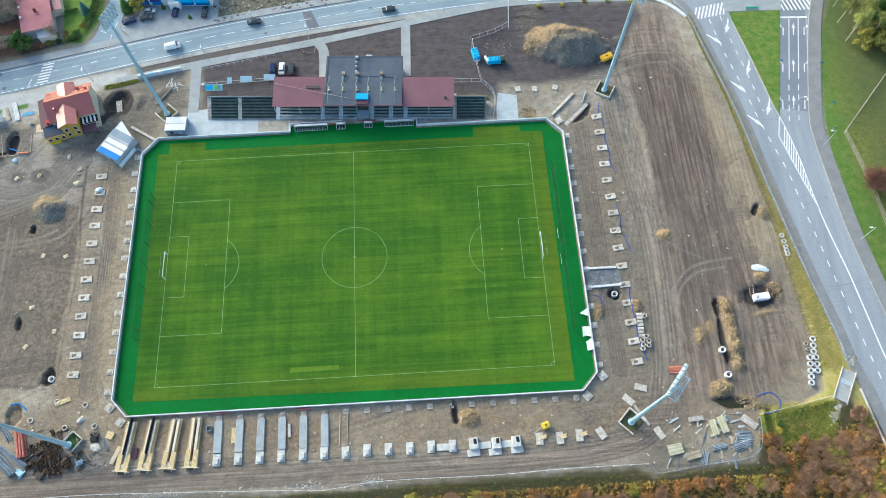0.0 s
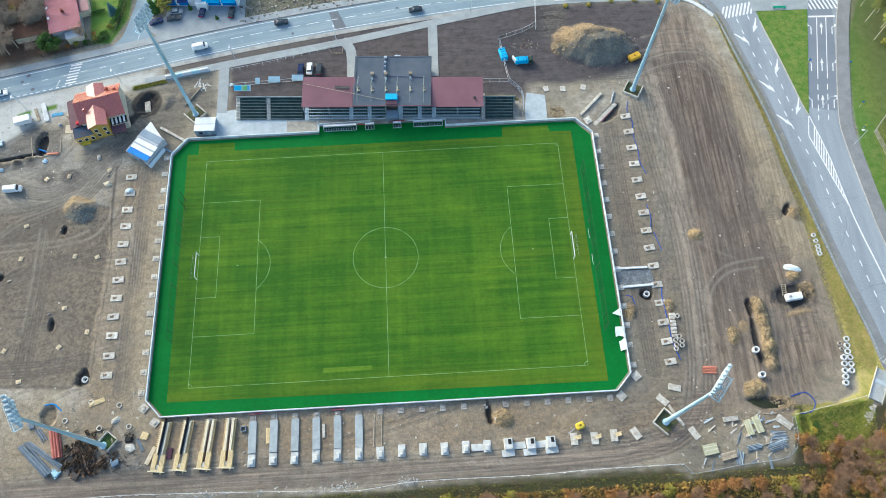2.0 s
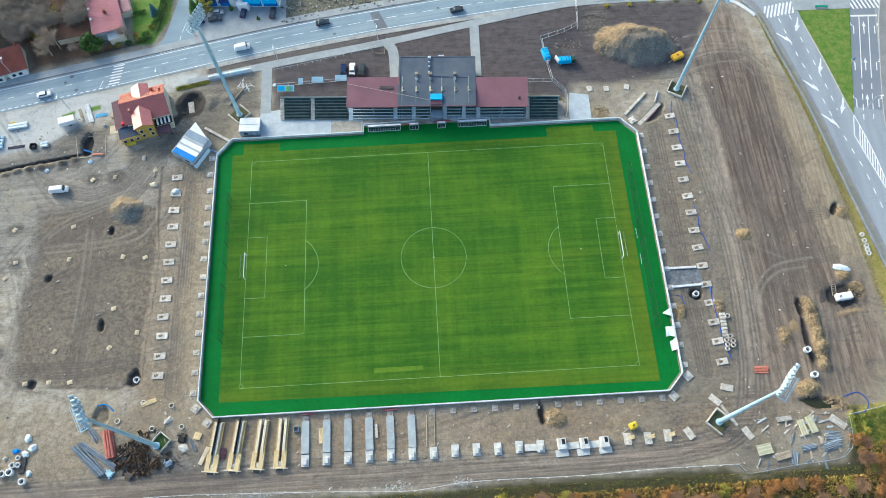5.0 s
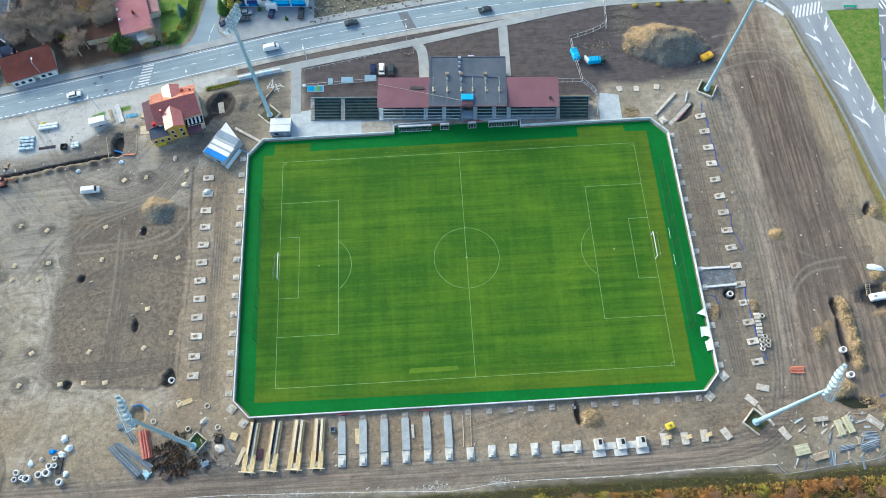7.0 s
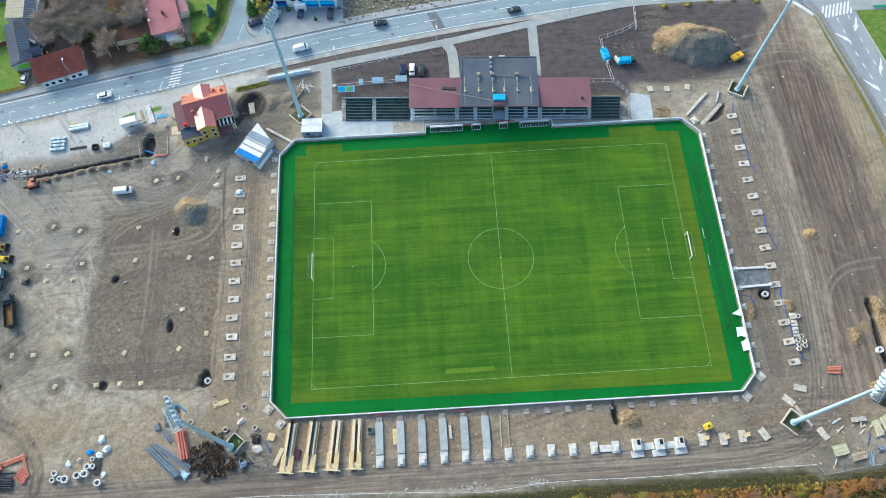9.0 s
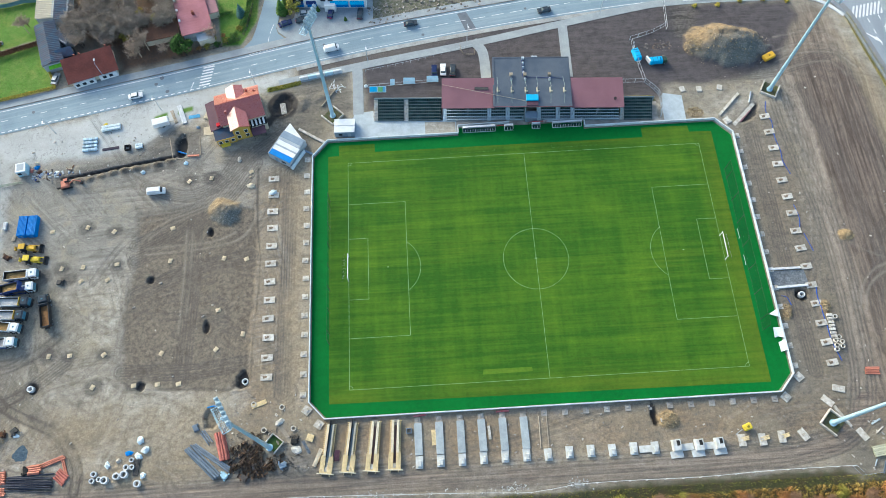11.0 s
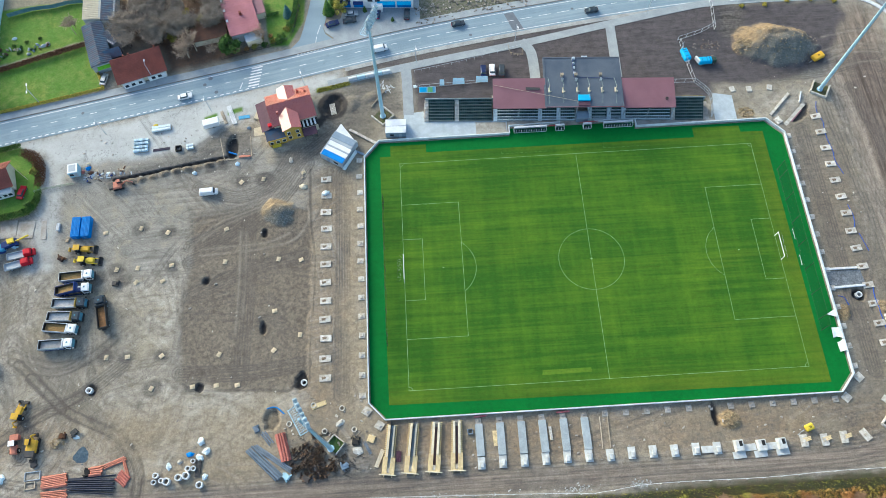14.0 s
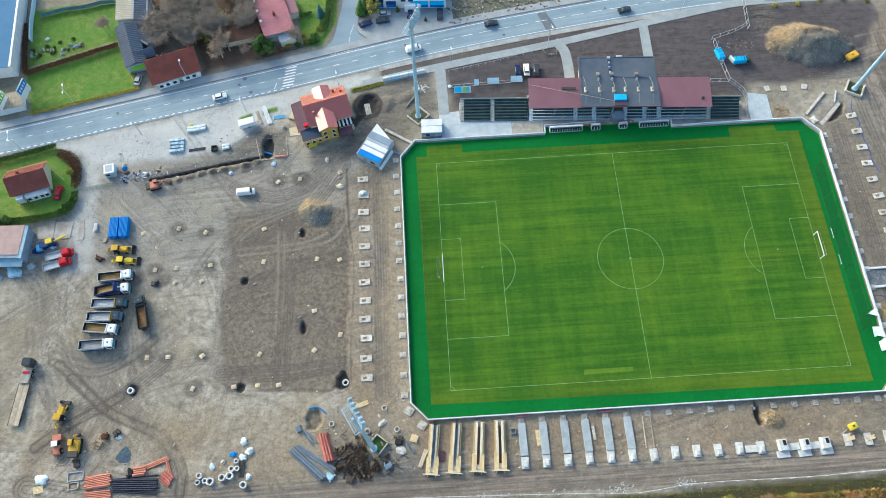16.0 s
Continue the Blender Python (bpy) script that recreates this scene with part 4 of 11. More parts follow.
M_ROADPAINT = mat("worn_road_paint", (0.78, 0.79, 0.80), (0.62, 0.63, 0.64), 0.6, amount=0.2, bump=0)
M_ASPHALT = mat("grey_asphalt", (0.25, 0.33, 0.39), (0.205, 0.275, 0.33), 0.72, scale=0.12, fine=3.0, amount=0.10, bump=0.08, stretch=(0.25, 1.0, 1.0))
M_ASPHALT_NEW = mat("darker_asphalt", (0.19, 0.215, 0.255), (0.22, 0.245, 0.285), 0.7, scale=0.1, fine=3.0, amount=0.1, bump=0.08)
M_PAVE = mat("pale_paving", (0.345, 0.375, 0.39), (0.28, 0.305, 0.32), 0.8, scale=0.3, fine=2.5, amount=0.12, bump=0.1)
M_ASPHALT_EAST = mat("worn_grey_asphalt", (0.318, 0.353, 0.393), (0.246, 0.276, 0.315), 0.75, scale=0.22, fine=2.4, amount=0.2, bump=0.08, stretch=(1.0, 0.12, 1.0, radians(-14)))
M_PAVE_EAST = mat("worn_pavement", (0.255, 0.26, 0.27), (0.215, 0.22, 0.23), 0.8, scale=0.3, fine=2.5, amount=0.15, bump=0.1)
def road_material(name, col, col2, pale, dark):
    """Asphalt with worn lanes along the road: needs 'along' and 'across' on the mesh, in metres."""
    m = mat(name, col, col2, 0.74, scale=0.12, fine=3.0, amount=0.12, bump=0.08)
    nt = m.node_tree
    hsv = next(n for n in nt.nodes if n.bl_idname == "ShaderNodeHueSaturation")
    base = hsv.inputs["Color"].links[0].from_socket
    both = nt.nodes.new("ShaderNodeCombineXYZ")
    for slot, key in ((0, "along"), (1, "across")):
        a = nt.nodes.new("ShaderNodeAttribute")
        a.attribute_name = key
        link(nt, a.outputs["Fac"], both.inputs[slot])
    lane = noise_out(nt, both.outputs[0], 1.0, 4, (0.012, 0.8, 1.0))
    streak = noise_out(nt, both.outputs[0], 1.0, 5, (0.05, 2.4, 1.0))
    spot = noise_out(nt, both.outputs[0], 0.35, 5)
    c = mix_rgb(nt, span(nt, lane, 0.48, 0.62, 0, 0.55), base, pale)
    c = mix_rgb(nt, span(nt, streak, 0.52, 0.68, 0, 0.40), c, dark)
    c = mix_rgb(nt, span(nt, spot, 0.60, 0.66, 0, 0.30), c, dark)
    c = mix_rgb(nt, span(nt, spot, 0.38, 0.30, 0, 0.35), c, pale)
    link(nt, c, hsv.inputs["Color"])
    return m


def road_axes(ob, line, left, right):
    """Stores metres along and across a ribbon on its points."""
    run, total = [], 0.0
    for k, p in enumerate(line):
        total += (p - line[k - 1]).length if k else 0.0
        run.append(total)
    k = len(ob.data.vertices) // len(line)
    side = [left, -right, -right, left][:k]
    for key, values in (("along", [a for a in run for _ in range(k)]), ("across", side * len(line))):
        ob.data.attributes.new(key, "FLOAT", "POINT").data.foreach_set("value", values)


M_ROAD = road_material("worn_main_road", (0.235, 0.315, 0.370), (0.200, 0.270, 0.322), (0.315, 0.385, 0.425), (0.150, 0.200, 0.240))
M_PATCH = mat("asphalt_repair", (0.13, 0.145, 0.17), (0.16, 0.175, 0.2), 0.75, amount=0.12)
M_KERB = mat("kerb_concrete", (0.48, 0.46, 0.44), (0.36, 0.34, 0.32), 0.8, scale=0.8, amount=0.2)
M_CONC = mat("grey_concrete", (0.60, 0.585, 0.55), (0.40, 0.36, 0.30), 0.82, scale=1.1, fine=5, amount=0.18, objrand=0.12)
M_CONC_BLUE = mat("fresh_concrete", (0.48, 0.54, 0.58), (0.39, 0.44, 0.475), 0.8, scale=0.5, fine=5, amount=0.14, objrand=0.08)
M_CONC_DIRTY = mat("muddy_concrete", (0.42, 0.40, 0.37), (0.27, 0.24, 0.205), 0.85, scale=0.35, fine=4, amount=0.2)
M_STRIP = mat("grey_strip_concrete", (0.37, 0.415, 0.44), (0.30, 0.335, 0.355), 0.85, scale=0.6, fine=4, amount=0.16, objrand=0.06)
M_RIM = mat("pale_wall_panel", (0.66, 0.71, 0.74), (0.54, 0.59, 0.62), 0.6, scale=0.5, amount=0.12, objrand=0.10)
M_WALL_WHITE = mat("white_board", (0.74, 0.75, 0.76), (0.58, 0.60, 0.62), 0.55, scale=0.8, amount=0.1, objrand=0.10)
M_GALV = mat("galvanised_steel", (0.50, 0.56, 0.62), (0.42, 0.48, 0.54), 0.45, 0.35, scale=0.5, amount=0.1, bump=0.05)
M_MAST = mat("pale_blue_steel", (0.46, 0.66, 0.78), (0.40, 0.58, 0.70), 0.5, 0.1, scale=0.3, amount=0.08, bump=0.04)
M_STEEL_DARK = mat("dark_steel", (0.06, 0.065, 0.07), (0.09, 0.08, 0.075), 0.55, 0.5, amount=0.25)
M_RUST = mat("rusty_steel", (0.13, 0.065, 0.035), (0.06, 0.04, 0.035), 0.85, 0.3, amount=0.4, island=0.5)
M_MAROON = mat("maroon_sheet_metal", (0.270, 0.138, 0.160), (0.235, 0.118, 0.138), 0.45, 0.0, scale=0.15, amount=0.08, bump=0.05)
M_FELT = mat("black_roof_felt", (0.072, 0.094, 0.130), (0.100, 0.122, 0.156), 0.7, scale=0.15, amount=0.2)
M_TREAD = mat("dark_terrace_floor", (0.23, 0.28, 0.305), (0.28, 0.33, 0.35), 0.8, amount=0.2)
M_TERRACE = mat("dark_wet_terrace", (0.100, 0.130, 0.132), (0.135, 0.170, 0.170), 0.8, amount=0.25)
M_SEAT = mat("dark_plastic_seat", (0.018, 0.046, 0.046), (0.030, 0.074, 0.070), 0.6, amount=0.2, objrand=0.3)
M_TIMBER = mat("fresh_formwork_timber", (0.66, 0.53, 0.31), (0.56, 0.44, 0.24), 0.7, scale=1.5, amount=0.2, island=0.15)
M_PLANK = mat("weathered_planks", (0.42, 0.36, 0.28), (0.30, 0.25, 0.19), 0.8, scale=1.0, amount=0.25, island=0.2, objrand=0.2)
M_BLACK = mat("black_rubber", (0.018, 0.018, 0.02), (0.03, 0.03, 0.03), 0.75, amount=0.3)
M_GLASS_DARK = mat("dark_window_glass", (0.02, 0.028, 0.036), (0.03, 0.038, 0.05), 0.1, amount=0.1, bump=0, spec=0.5)
M_BLUE = mat("blue_painted_sheet", (0.010, 0.22, 0.62), (0.012, 0.18, 0.52), 0.45, amount=0.1)
M_BLUE_LT = mat("light_blue_sheet", (0.12, 0.42, 0.66), (0.10, 0.35, 0.58), 0.5, amount=0.15)
M_CYAN = mat("cyan_paint", (0.03, 0.45, 0.78), (0.03, 0.38, 0.68), 0.45, amount=0.15)
M_PALECYAN0 = mat("pale_blue_sheet", (0.42, 0.62, 0.72), (0.34, 0.52, 0.62), 0.6, amount=0.15)
M_NAVY = mat("navy_paint", (0.014, 0.036, 0.145), (0.022, 0.05, 0.175), 0.4, amount=0.15)
M_WHITE = mat("white_paint", (0.80, 0.81, 0.82), (0.70, 0.71, 0.73), 0.4, amount=0.06, bump=0.02)
M_GREYBLUE = mat("blue_grey_cladding", (0.27, 0.34, 0.42), (0.22, 0.285, 0.36), 0.5, amount=0.12)
M_SHADE_WALL = mat("grey_panel", (0.42, 0.46, 0.50), (0.36, 0.40, 0.44), 0.55, amount=0.1)
M_YELLOW = mat("yellow_machine_paint", (0.66, 0.41, 0.05), (0.48, 0.29, 0.04), 0.5, amount=0.25)
M_YELLOW_BR = mat("bright_yellow_plastic", (0.70, 0.54, 0.06), (0.56, 0.42, 0.05), 0.5, amount=0.2)
M_ORANGE = mat("orange_plastic", (0.56, 0.22, 0.15), (0.46, 0.18, 0.125), 0.55, amount=0.2, objrand=0.22)
M_RED = mat("red_paint", (0.50, 0.015, 0.03), (0.42, 0.012, 0.025), 0.35, amount=0.1)
M_DULLRED = mat("faded_red_paint", (0.42, 0.085, 0.10), (0.50, 0.20, 0.20), 0.6, scale=1.2, amount=0.2)
M_REDBRICK = mat("red_clay", (0.47, 0.17, 0.14), (0.37, 0.125, 0.10), 0.6, amount=0.2, objrand=0.15)
M_TILE = mat("glazed_clay_tile", (0.47, 0.100, 0.062), (0.40, 0.085, 0.060), 0.30, scale=0.4, fine=3, amount=0.1, bump=0.06, spec=1.0)
M_TILE.node_tree.nodes["Principled BSDF"].inputs["IOR"].default_value = 1.6
tile_bsdf = M_TILE.node_tree.nodes["Principled BSDF"]
tile_bsdf.inputs["Coat Weight"].default_value = 0.3
tile_bsdf.inputs["Coat Roughness"].default_value = 0.33
tile_bsdf.inputs["Coat IOR"].default_value = 2.0
M_TILE_BROWN = mat("brown_clay_tile", (0.275, 0.088, 0.066), (0.215, 0.070, 0.055), 0.55, scale=0.4, fine=3, amount=0.15, bump=0.1)
M_PINK = mat("faded_red_roofing", (0.43, 0.185, 0.215), (0.36, 0.15, 0.17), 0.7, scale=0.3, amount=0.15)
M_OCHRE_WALL = mat("ochre_render", (0.56, 0.37, 0.085), (0.46, 0.30, 0.07), 0.8, amount=0.12)
M_CREAM = mat("cream_render", (0.66, 0.60, 0.48), (0.58, 0.52, 0.41), 0.8, amount=0.1)
M_SLATE = mat("dark_slate_sheet", (0.045, 0.088, 0.150), (0.070, 0.072, 0.100), 0.65, amount=0.15)
M_SLATE_RIB = mat("pale_slate_rib", (0.095, 0.165, 0.235), (0.105, 0.105, 0.135), 0.65, amount=0.15)
M_HALLROOF = mat("blue_hall_roofing", (0.10, 0.21, 0.35), (0.085, 0.185, 0.315), 0.85, scale=0.15, amount=0.12, spec=0.05)
M_EDGE = mat("pale_step_edge", (0.74, 0.82, 0.86), (0.66, 0.74, 0.78), 0.7, scale=0.6, amount=0.12)
M_DARKROOF = mat("dark_plum_roofing", (0.115, 0.062, 0.085), (0.095, 0.052, 0.072), 0.7, amount=0.2)
M_BEIGE = mat("beige_sheet", (0.60, 0.53, 0.40), (0.52, 0.46, 0.35), 0.6, amount=0.12)
M_SAND = mat("sand_load", (0.42, 0.27, 0.11), (0.33, 0.21, 0.09), 0.95, scale=1.5, amount=0.3, bump=0.5)
M_GRAVEL = mat("pale_gravel_load", (0.55, 0.53, 0.50), (0.42, 0.40, 0.38), 0.95, scale=1.5, amount=0.3, bump=0.5)
M_PIPE_GREY = mat("blue_grey_pipe", (0.19, 0.235, 0.29), (0.145, 0.18, 0.23), 0.5, amount=0.15, objrand=0.15)
M_PIPE_BLACK = mat("black_pipe", (0.025, 0.03, 0.05), (0.035, 0.04, 0.06), 0.4, amount=0.2, objrand=0.2)
M_TARP = mat("white_tarpaulin", (0.68, 0.76, 0.79), (0.56, 0.65, 0.69), 0.5, scale=2.0, amount=0.12, bump=0.3)
M_CABLE = mat("blue_hose", (0.035, 0.10, 0.42), (0.03, 0.08, 0.34), 0.5, amount=0.2)
M_GREENBOX = mat("grass_infill", (0.035, 0.075, 0.025), (0.07, 0.11, 0.035), 0.9, amount=0.4, bump=0.4)
M_TWIG_RUST = mat("rusty_twigs", (0.43, 0.275, 0.170), (0.28, 0.180, 0.115), 0.9, amount=0.3, island=0.35)
M_BARK = mat("bark", (0.12, 0.095, 0.075), (0.17, 0.14, 0.115), 0.9, amount=0.3)
M_TWIG = mat("bare_twigs", (0.400, 0.345, 0.285), (0.290, 0.245, 0.200), 0.9, amount=0.3, island=0.35)
M_TWIG_PALE = mat("pale_birch_twigs", (0.42, 0.33, 0.26), (0.33, 0.26, 0.20), 0.9, amount=0.3, island=0.35)
M_LEAF_BROWN = mat("rusty_leaves", (0.46, 0.235, 0.085), (0.28, 0.150, 0.062), 0.8, amount=0.3, island=0.65, objrand=0.25, bump=0)
M_LEAF_OLIVE = mat("olive_leaves", (0.36, 0.32, 0.070), (0.22, 0.215, 0.050), 0.8, amount=0.3, island=0.6, objrand=0.25, bump=0)
M_LEAF_GREEN = mat("green_leaves", (0.06, 0.14, 0.03), (0.11, 0.18, 0.045), 0.8, amount=0.3, island=0.45, objrand=0.2, bump=0)
M_LEAF_SPRUCE = mat("blue_green_needles", (0.06, 0.145, 0.135), (0.085, 0.18, 0.155), 0.8, amount=0.3, island=0.4, bump=0)
M_LEAF_YELLOW = mat("yellow_leaves", (0.50, 0.40, 0.08), (0.36, 0.32, 0.06), 0.8, amount=0.3, island=0.45, objrand=0.2, bump=0)
M_DRYGRASS = mat("dry_grass_blades", (0.56, 0.46, 0.20), (0.40, 0.38, 0.13), 0.9, amount=0.3, island=0.4, bump=0)
M_HEDGE = mat("brown_hedge_leaves", (0.13, 0.065, 0.035), (0.17, 0.085, 0.05), 0.85, amount=0.3, island=0.4, bump=0)
M_WATER = mat("muddy_water", (0.035, 0.04, 0.022), (0.05, 0.05, 0.03), 0.12, amount=0.1, bump=0.02)


def net_material():
    m = bpy.data.materials.new("fine_dark_net")
    m.use_nodes = True
    nt = m.node_tree
    clear, both = nt.nodes.new("ShaderNodeBsdfTransparent"), nt.nodes.new("ShaderNodeMixShader")
    bsdf = nt.nodes["Principled BSDF"]
    bsdf.inputs["Base Color"].default_value = (0.012, 0.03, 0.02, 1)
    both.inputs[0].default_value = 0.17
    link(nt, clear.outputs[0], both.inputs[1])
    link(nt, bsdf.outputs[0], both.inputs[2])
    link(nt, both.outputs[0], nt.nodes["Material Output"].inputs[0])
    return m


M_NET = net_material()

# ---- ground ----
ny, nx = X.shape
me = bpy.data.meshes.new("ground")
me.vertices.add(nx * ny)
me.vertices.foreach_set("co", np.stack([X, Y, Z], -1).astype(np.float32).ravel())
idx = np.arange(nx * ny).reshape(ny, nx)
quads = np.stack([idx[:-1, :-1], idx[:-1, 1:], idx[1:, 1:], idx[1:, :-1]], -1).reshape(-1, 4)
me.loops.add(quads.size)
me.loops.foreach_set("vertex_index", quads.ravel().astype(np.int32))
me.polygons.add(len(quads))
me.polygons.foreach_set("loop_start", (np.arange(len(quads)) * 4).astype(np.int32))
me.polygons.foreach_set("use_smooth", np.ones(len(quads), bool))
me.update(calc_edges=True)
for key, values in (("grass", grass_a), ("dry", dry_a), ("south", south_a), ("far", far_a), ("dark", dark_a), ("field_w", fieldw_a), ("field_e", fielde_a), ("rut", rut), ("pale", pale_a), ("ochre", ochre_a), ("stony_shade", stony_shade_a), ("wet", mud_shade_a), ("leaf", leaf_a), ("verge", verge_a), ("mud", mud_a), ("warm", warm_a), ("yard", yard_a), ("grey", grey_haze_a), ("wheel", wheel_a), ("dust", lorry_rut), ("lot", lot_a), ("dozed", dozed_a), ("tan", tan_a), ("compact", compact_a), ("meadow", meadow_a), ("sandy", sandy_a), ("track", track_a)):
    me.attributes.new(key, "FLOAT", "POINT").data.foreach_set("value", values.astype(np.float32).ravel())
me.materials.append(M_GROUND)
ground = tagged(new("ground", me), "churned brown building-site soil with grass margins", "ground", kind="structure")


def piece(name, bm, material, label, category, parent=None):
    return tagged(part(name, bm, material, parent), label, category, kind="structure")


# ---- north road, its paving and markings ----
north = curve_pts(NORTH_ROAD, 3.0)
road_axes(piece("road_north", ribbon(bm_new(), north, 4.7, 4.6, 0.03, 0.12), M_ROAD, "worn grey asphalt main road", "road"), north, 4.7, 4.6)
piece("road_shoulder", ribbon(bm_new(), [p for p in north if -72 < p.x < 62], -4.6, 6.1, 0.035, 0.2), mat("pale_gravel_shoulder", (0.405, 0.410, 0.400), (0.290, 0.285, 0.270), 0.9, scale=0.35, fine=3.0, amount=0.25, bump=0.2), "pale gravel shoulder along the main road", "road")
covers = bm_new()
for x, y, r in ((-112.8, 66.6, 0.55), (-111.2, 68.9, 0.7), (-109.0, 63.6, 0.6), (-60.0, 78.4, 0.45), (-28.0, 80.2, 0.5), (6.0, 88.6, 0.45), (-150.0, 58.6, 0.5)):
    rod(covers, (x, y, 0.02), (x, y, 0.037), r, sides=14)
tagged(part("manhole_covers", covers, M_PATCH), "dark round manhole covers in the main road", "manhole cover", kind="stuff")
piece("pavement_north", ribbon(bm_new(), north, 7.6, -4.9, 0.12, 0.3), M_PAVE, "grey pavement along the main road", "pavement")
# kerb darker than the pavement and the road beside it
piece("kerb_north", ribbon(bm_new(), north, 4.98, -4.72, 0.14, 0.3), mat("dark_kerb", (0.150, 0.140, 0.130), (0.240, 0.230, 0.215), 0.85, scale=0.3, amount=0.3), "concrete kerb of the main road", "kerb")
south_walk = [p for p in curve_pts([(-74, 64.0), (-48, 69.2), (-11.6, 75.6), (18, 81.6), (42, 86.3), (52, 87.6), (70, 88.0), (92, 87.3)], 3.0)]
piece("pavement_south", ribbon(bm_new(), south_walk, 1.5, 1.2, 0.06, 0.2), M_PAVE, "pale pavement on the stadium side of the road", "pavement")
marks = bm_new()
dashes(marks, north, 9.0, 0.0, 0.20, 0.04, 3.9)
dashes(marks, [p for p in north if p.x > -98], 9.0, 0.0, 0.20, 0.04, -3.9)
dashes(marks, [p for p in north if p.x < -95], 1.1, 0.9, 0.32, 0.04, -3.9)
dashes(marks, [p for p in north if p.x < -48], 2.0, 4.0, 0.18, 0.04, 0.2)
dashes(marks, [p for p in north if -50 < p.x < 20], 4.0, 2.2, 0.18, 0.04, 0.2)
dashes(marks, [p for p in north if p.x > 18], 2.0, 4.0, 0.18, 0.04, 0.2)
piece("road_markings_north", marks, M_ROADPAINT, "white lines painted on the main road", "road marking")
zebra = bm_new()
for k in range(7):
    box(zebra, (-97.5 + k * 0.16, 65.4 + k * 1.12, 0.038), (3.5, 0.5, 0.006), 11)
for k in range(7):
    box(zebra, (-101.6 + k * 0.1, 64.4 + k * 0.35, 0.038), (0.35, 0.25, 0.006), 11)
piece("zebra_crossing_north", zebra, M_ROADPAINT, "white zebra crossing bars on the main road", "road marking")
piece("asphalt_repair", sheet(bm_new(), [(-14, 80.6), (-10.5, 81.2), (-13.5, 88.6), (-16.5, 88.0)], 0.036), M_PATCH, "dark asphalt repair strip across the road", "road")
piece("side_road", ribbon(bm_new(), curve_pts([(-82, 76), (-79.5, 84), (-77.8, 92), (-75.6, 104), (-70, 130)], 2.0), 3.2, 3.2, 0.034, 0.1), M_ASPHALT, "narrow asphalt side road", "road")
piece("side_road_mouth", sheet(bm_new(), [(-92.0, 75.2), (-87.0, 77.6), (-83.0, 82.4), (-81.6, 88.0), (-76.2, 88.0), (-75.0, 84.0), (-72.0, 81.0), (-66.5, 80.0), (-66.5, 78.6), (-92.0, 73.4)], 0.036, 0.1), M_ASPHALT, "flared asphalt mouth of a side road", "road")
piece("parking_walk", sheet(bm_new(), [(-76.0, 88.2), (-75.0, 84.6), (-71.6, 81.6), (-66, 80.8), (-44, 85.0), (-44, 88.9), (-68, 85.0), (-74.6, 86.6)], 0.05, 0.1), M_PAVE, "grey pavement beside a car park", "pavement")
piece("parking_yard", sheet(bm_new(), [(-75, 85.5), (-68, 84.6), (-48, 87.6), (-44, 89), (-44, 97), (-68.5, 97), (-70, 90)], 0.06, 0.2), M_PAVE, "grey paved car park before a blue building", "pavement")
side_marks = bm_new()
dashes(side_marks, curve_pts([(-78.3, 79), (-77.6, 84), (-76.4, 88)], 1.0), 4.0, 1.0, 0.15, 0.045)
dashes(side_marks, curve_pts([(-84, 76.2), (-75, 78.3)], 1.0), 0.6, 0.5, 0.35, 0.045)
piece("side_road_markings", side_marks, M_ROADPAINT, "white lines at a side road mouth", "road marking")

# ---- east road, island, paving ----
fence_line = curve_pts(EAST_FENCE, 2.5)
kerb_line = curve_pts(EAST_KERB, 2.5)
outer = [(p.x, p.y) for p in fence_line] + [(p.x, p.y) for p in reversed(kerb_line)] + [(151.5, 92), (104.5, 92)]
piece("road_east", sheet(bm_new(), outer, 0.026, 0.1), M_ASPHALT_EAST, "grey asphalt junction road with lane markings", "road")
piece("bus_lane_east", ribbon(bm_new(), [Vector((148.6 - t * 18.0 / 40 * 0.52, 83.5 - t * 1.09, 0)) for t in range(0, 41, 4)], 0.2, 9.0, 0.031), M_ASPHALT_NEW, "newer dark asphalt lanes", "road")
walk_w = bm_new()
ribbon(walk_w, fence_line, 2.8, 0.3, 0.12, 0.25)
piece("pavement_east", walk_w, M_PAVE_EAST, "grey pavement between railing and road", "pavement")
walk_e = bm_new()
ribbon(walk_e, kerb_line, 3.9, 0.0, 0.13, 0.3)
piece("pavement_park", walk_e, M_PAVE_EAST, "wide grey pavement beside the park", "pavement")
piece("kerb_east", ribbon(bm_new(), kerb_line, 0.0, 0.22, 0.15, 0.3), M_KERB, "concrete kerb of the junction road", "kerb")
piece("traffic_island", sheet(bm_new(), ISLAND, 0.16, 0.25), mat("island_grass", (0.082, 0.172, 0.028), (0.165, 0.215, 0.052), 0.9, scale=0.45, fine=2.2, amount=0.32, bump=0.4), "triangular grass traffic island", "traffic island")
piece("island_path", sheet(bm_new(), [(121.6, 79.6), (140, 79.3), (141, 83.3), (121.8, 84.2)], 0.14, 0.2), M_PAVE, "paved path across the traffic island", "pavement")
piece("island_kerb", ribbon(bm_new(), curve_pts([(123.2, 75.5), (123.6, 72.9), (126.0, 60.4), (129.0, 42.2), (129.9, 39.2)], 2.0), 0.14, 0.14, 0.19, 0.3), M_KERB, "kerb of the grass island", "kerb")
cracks = bm_new()
crack_rnd = random.Random(8)
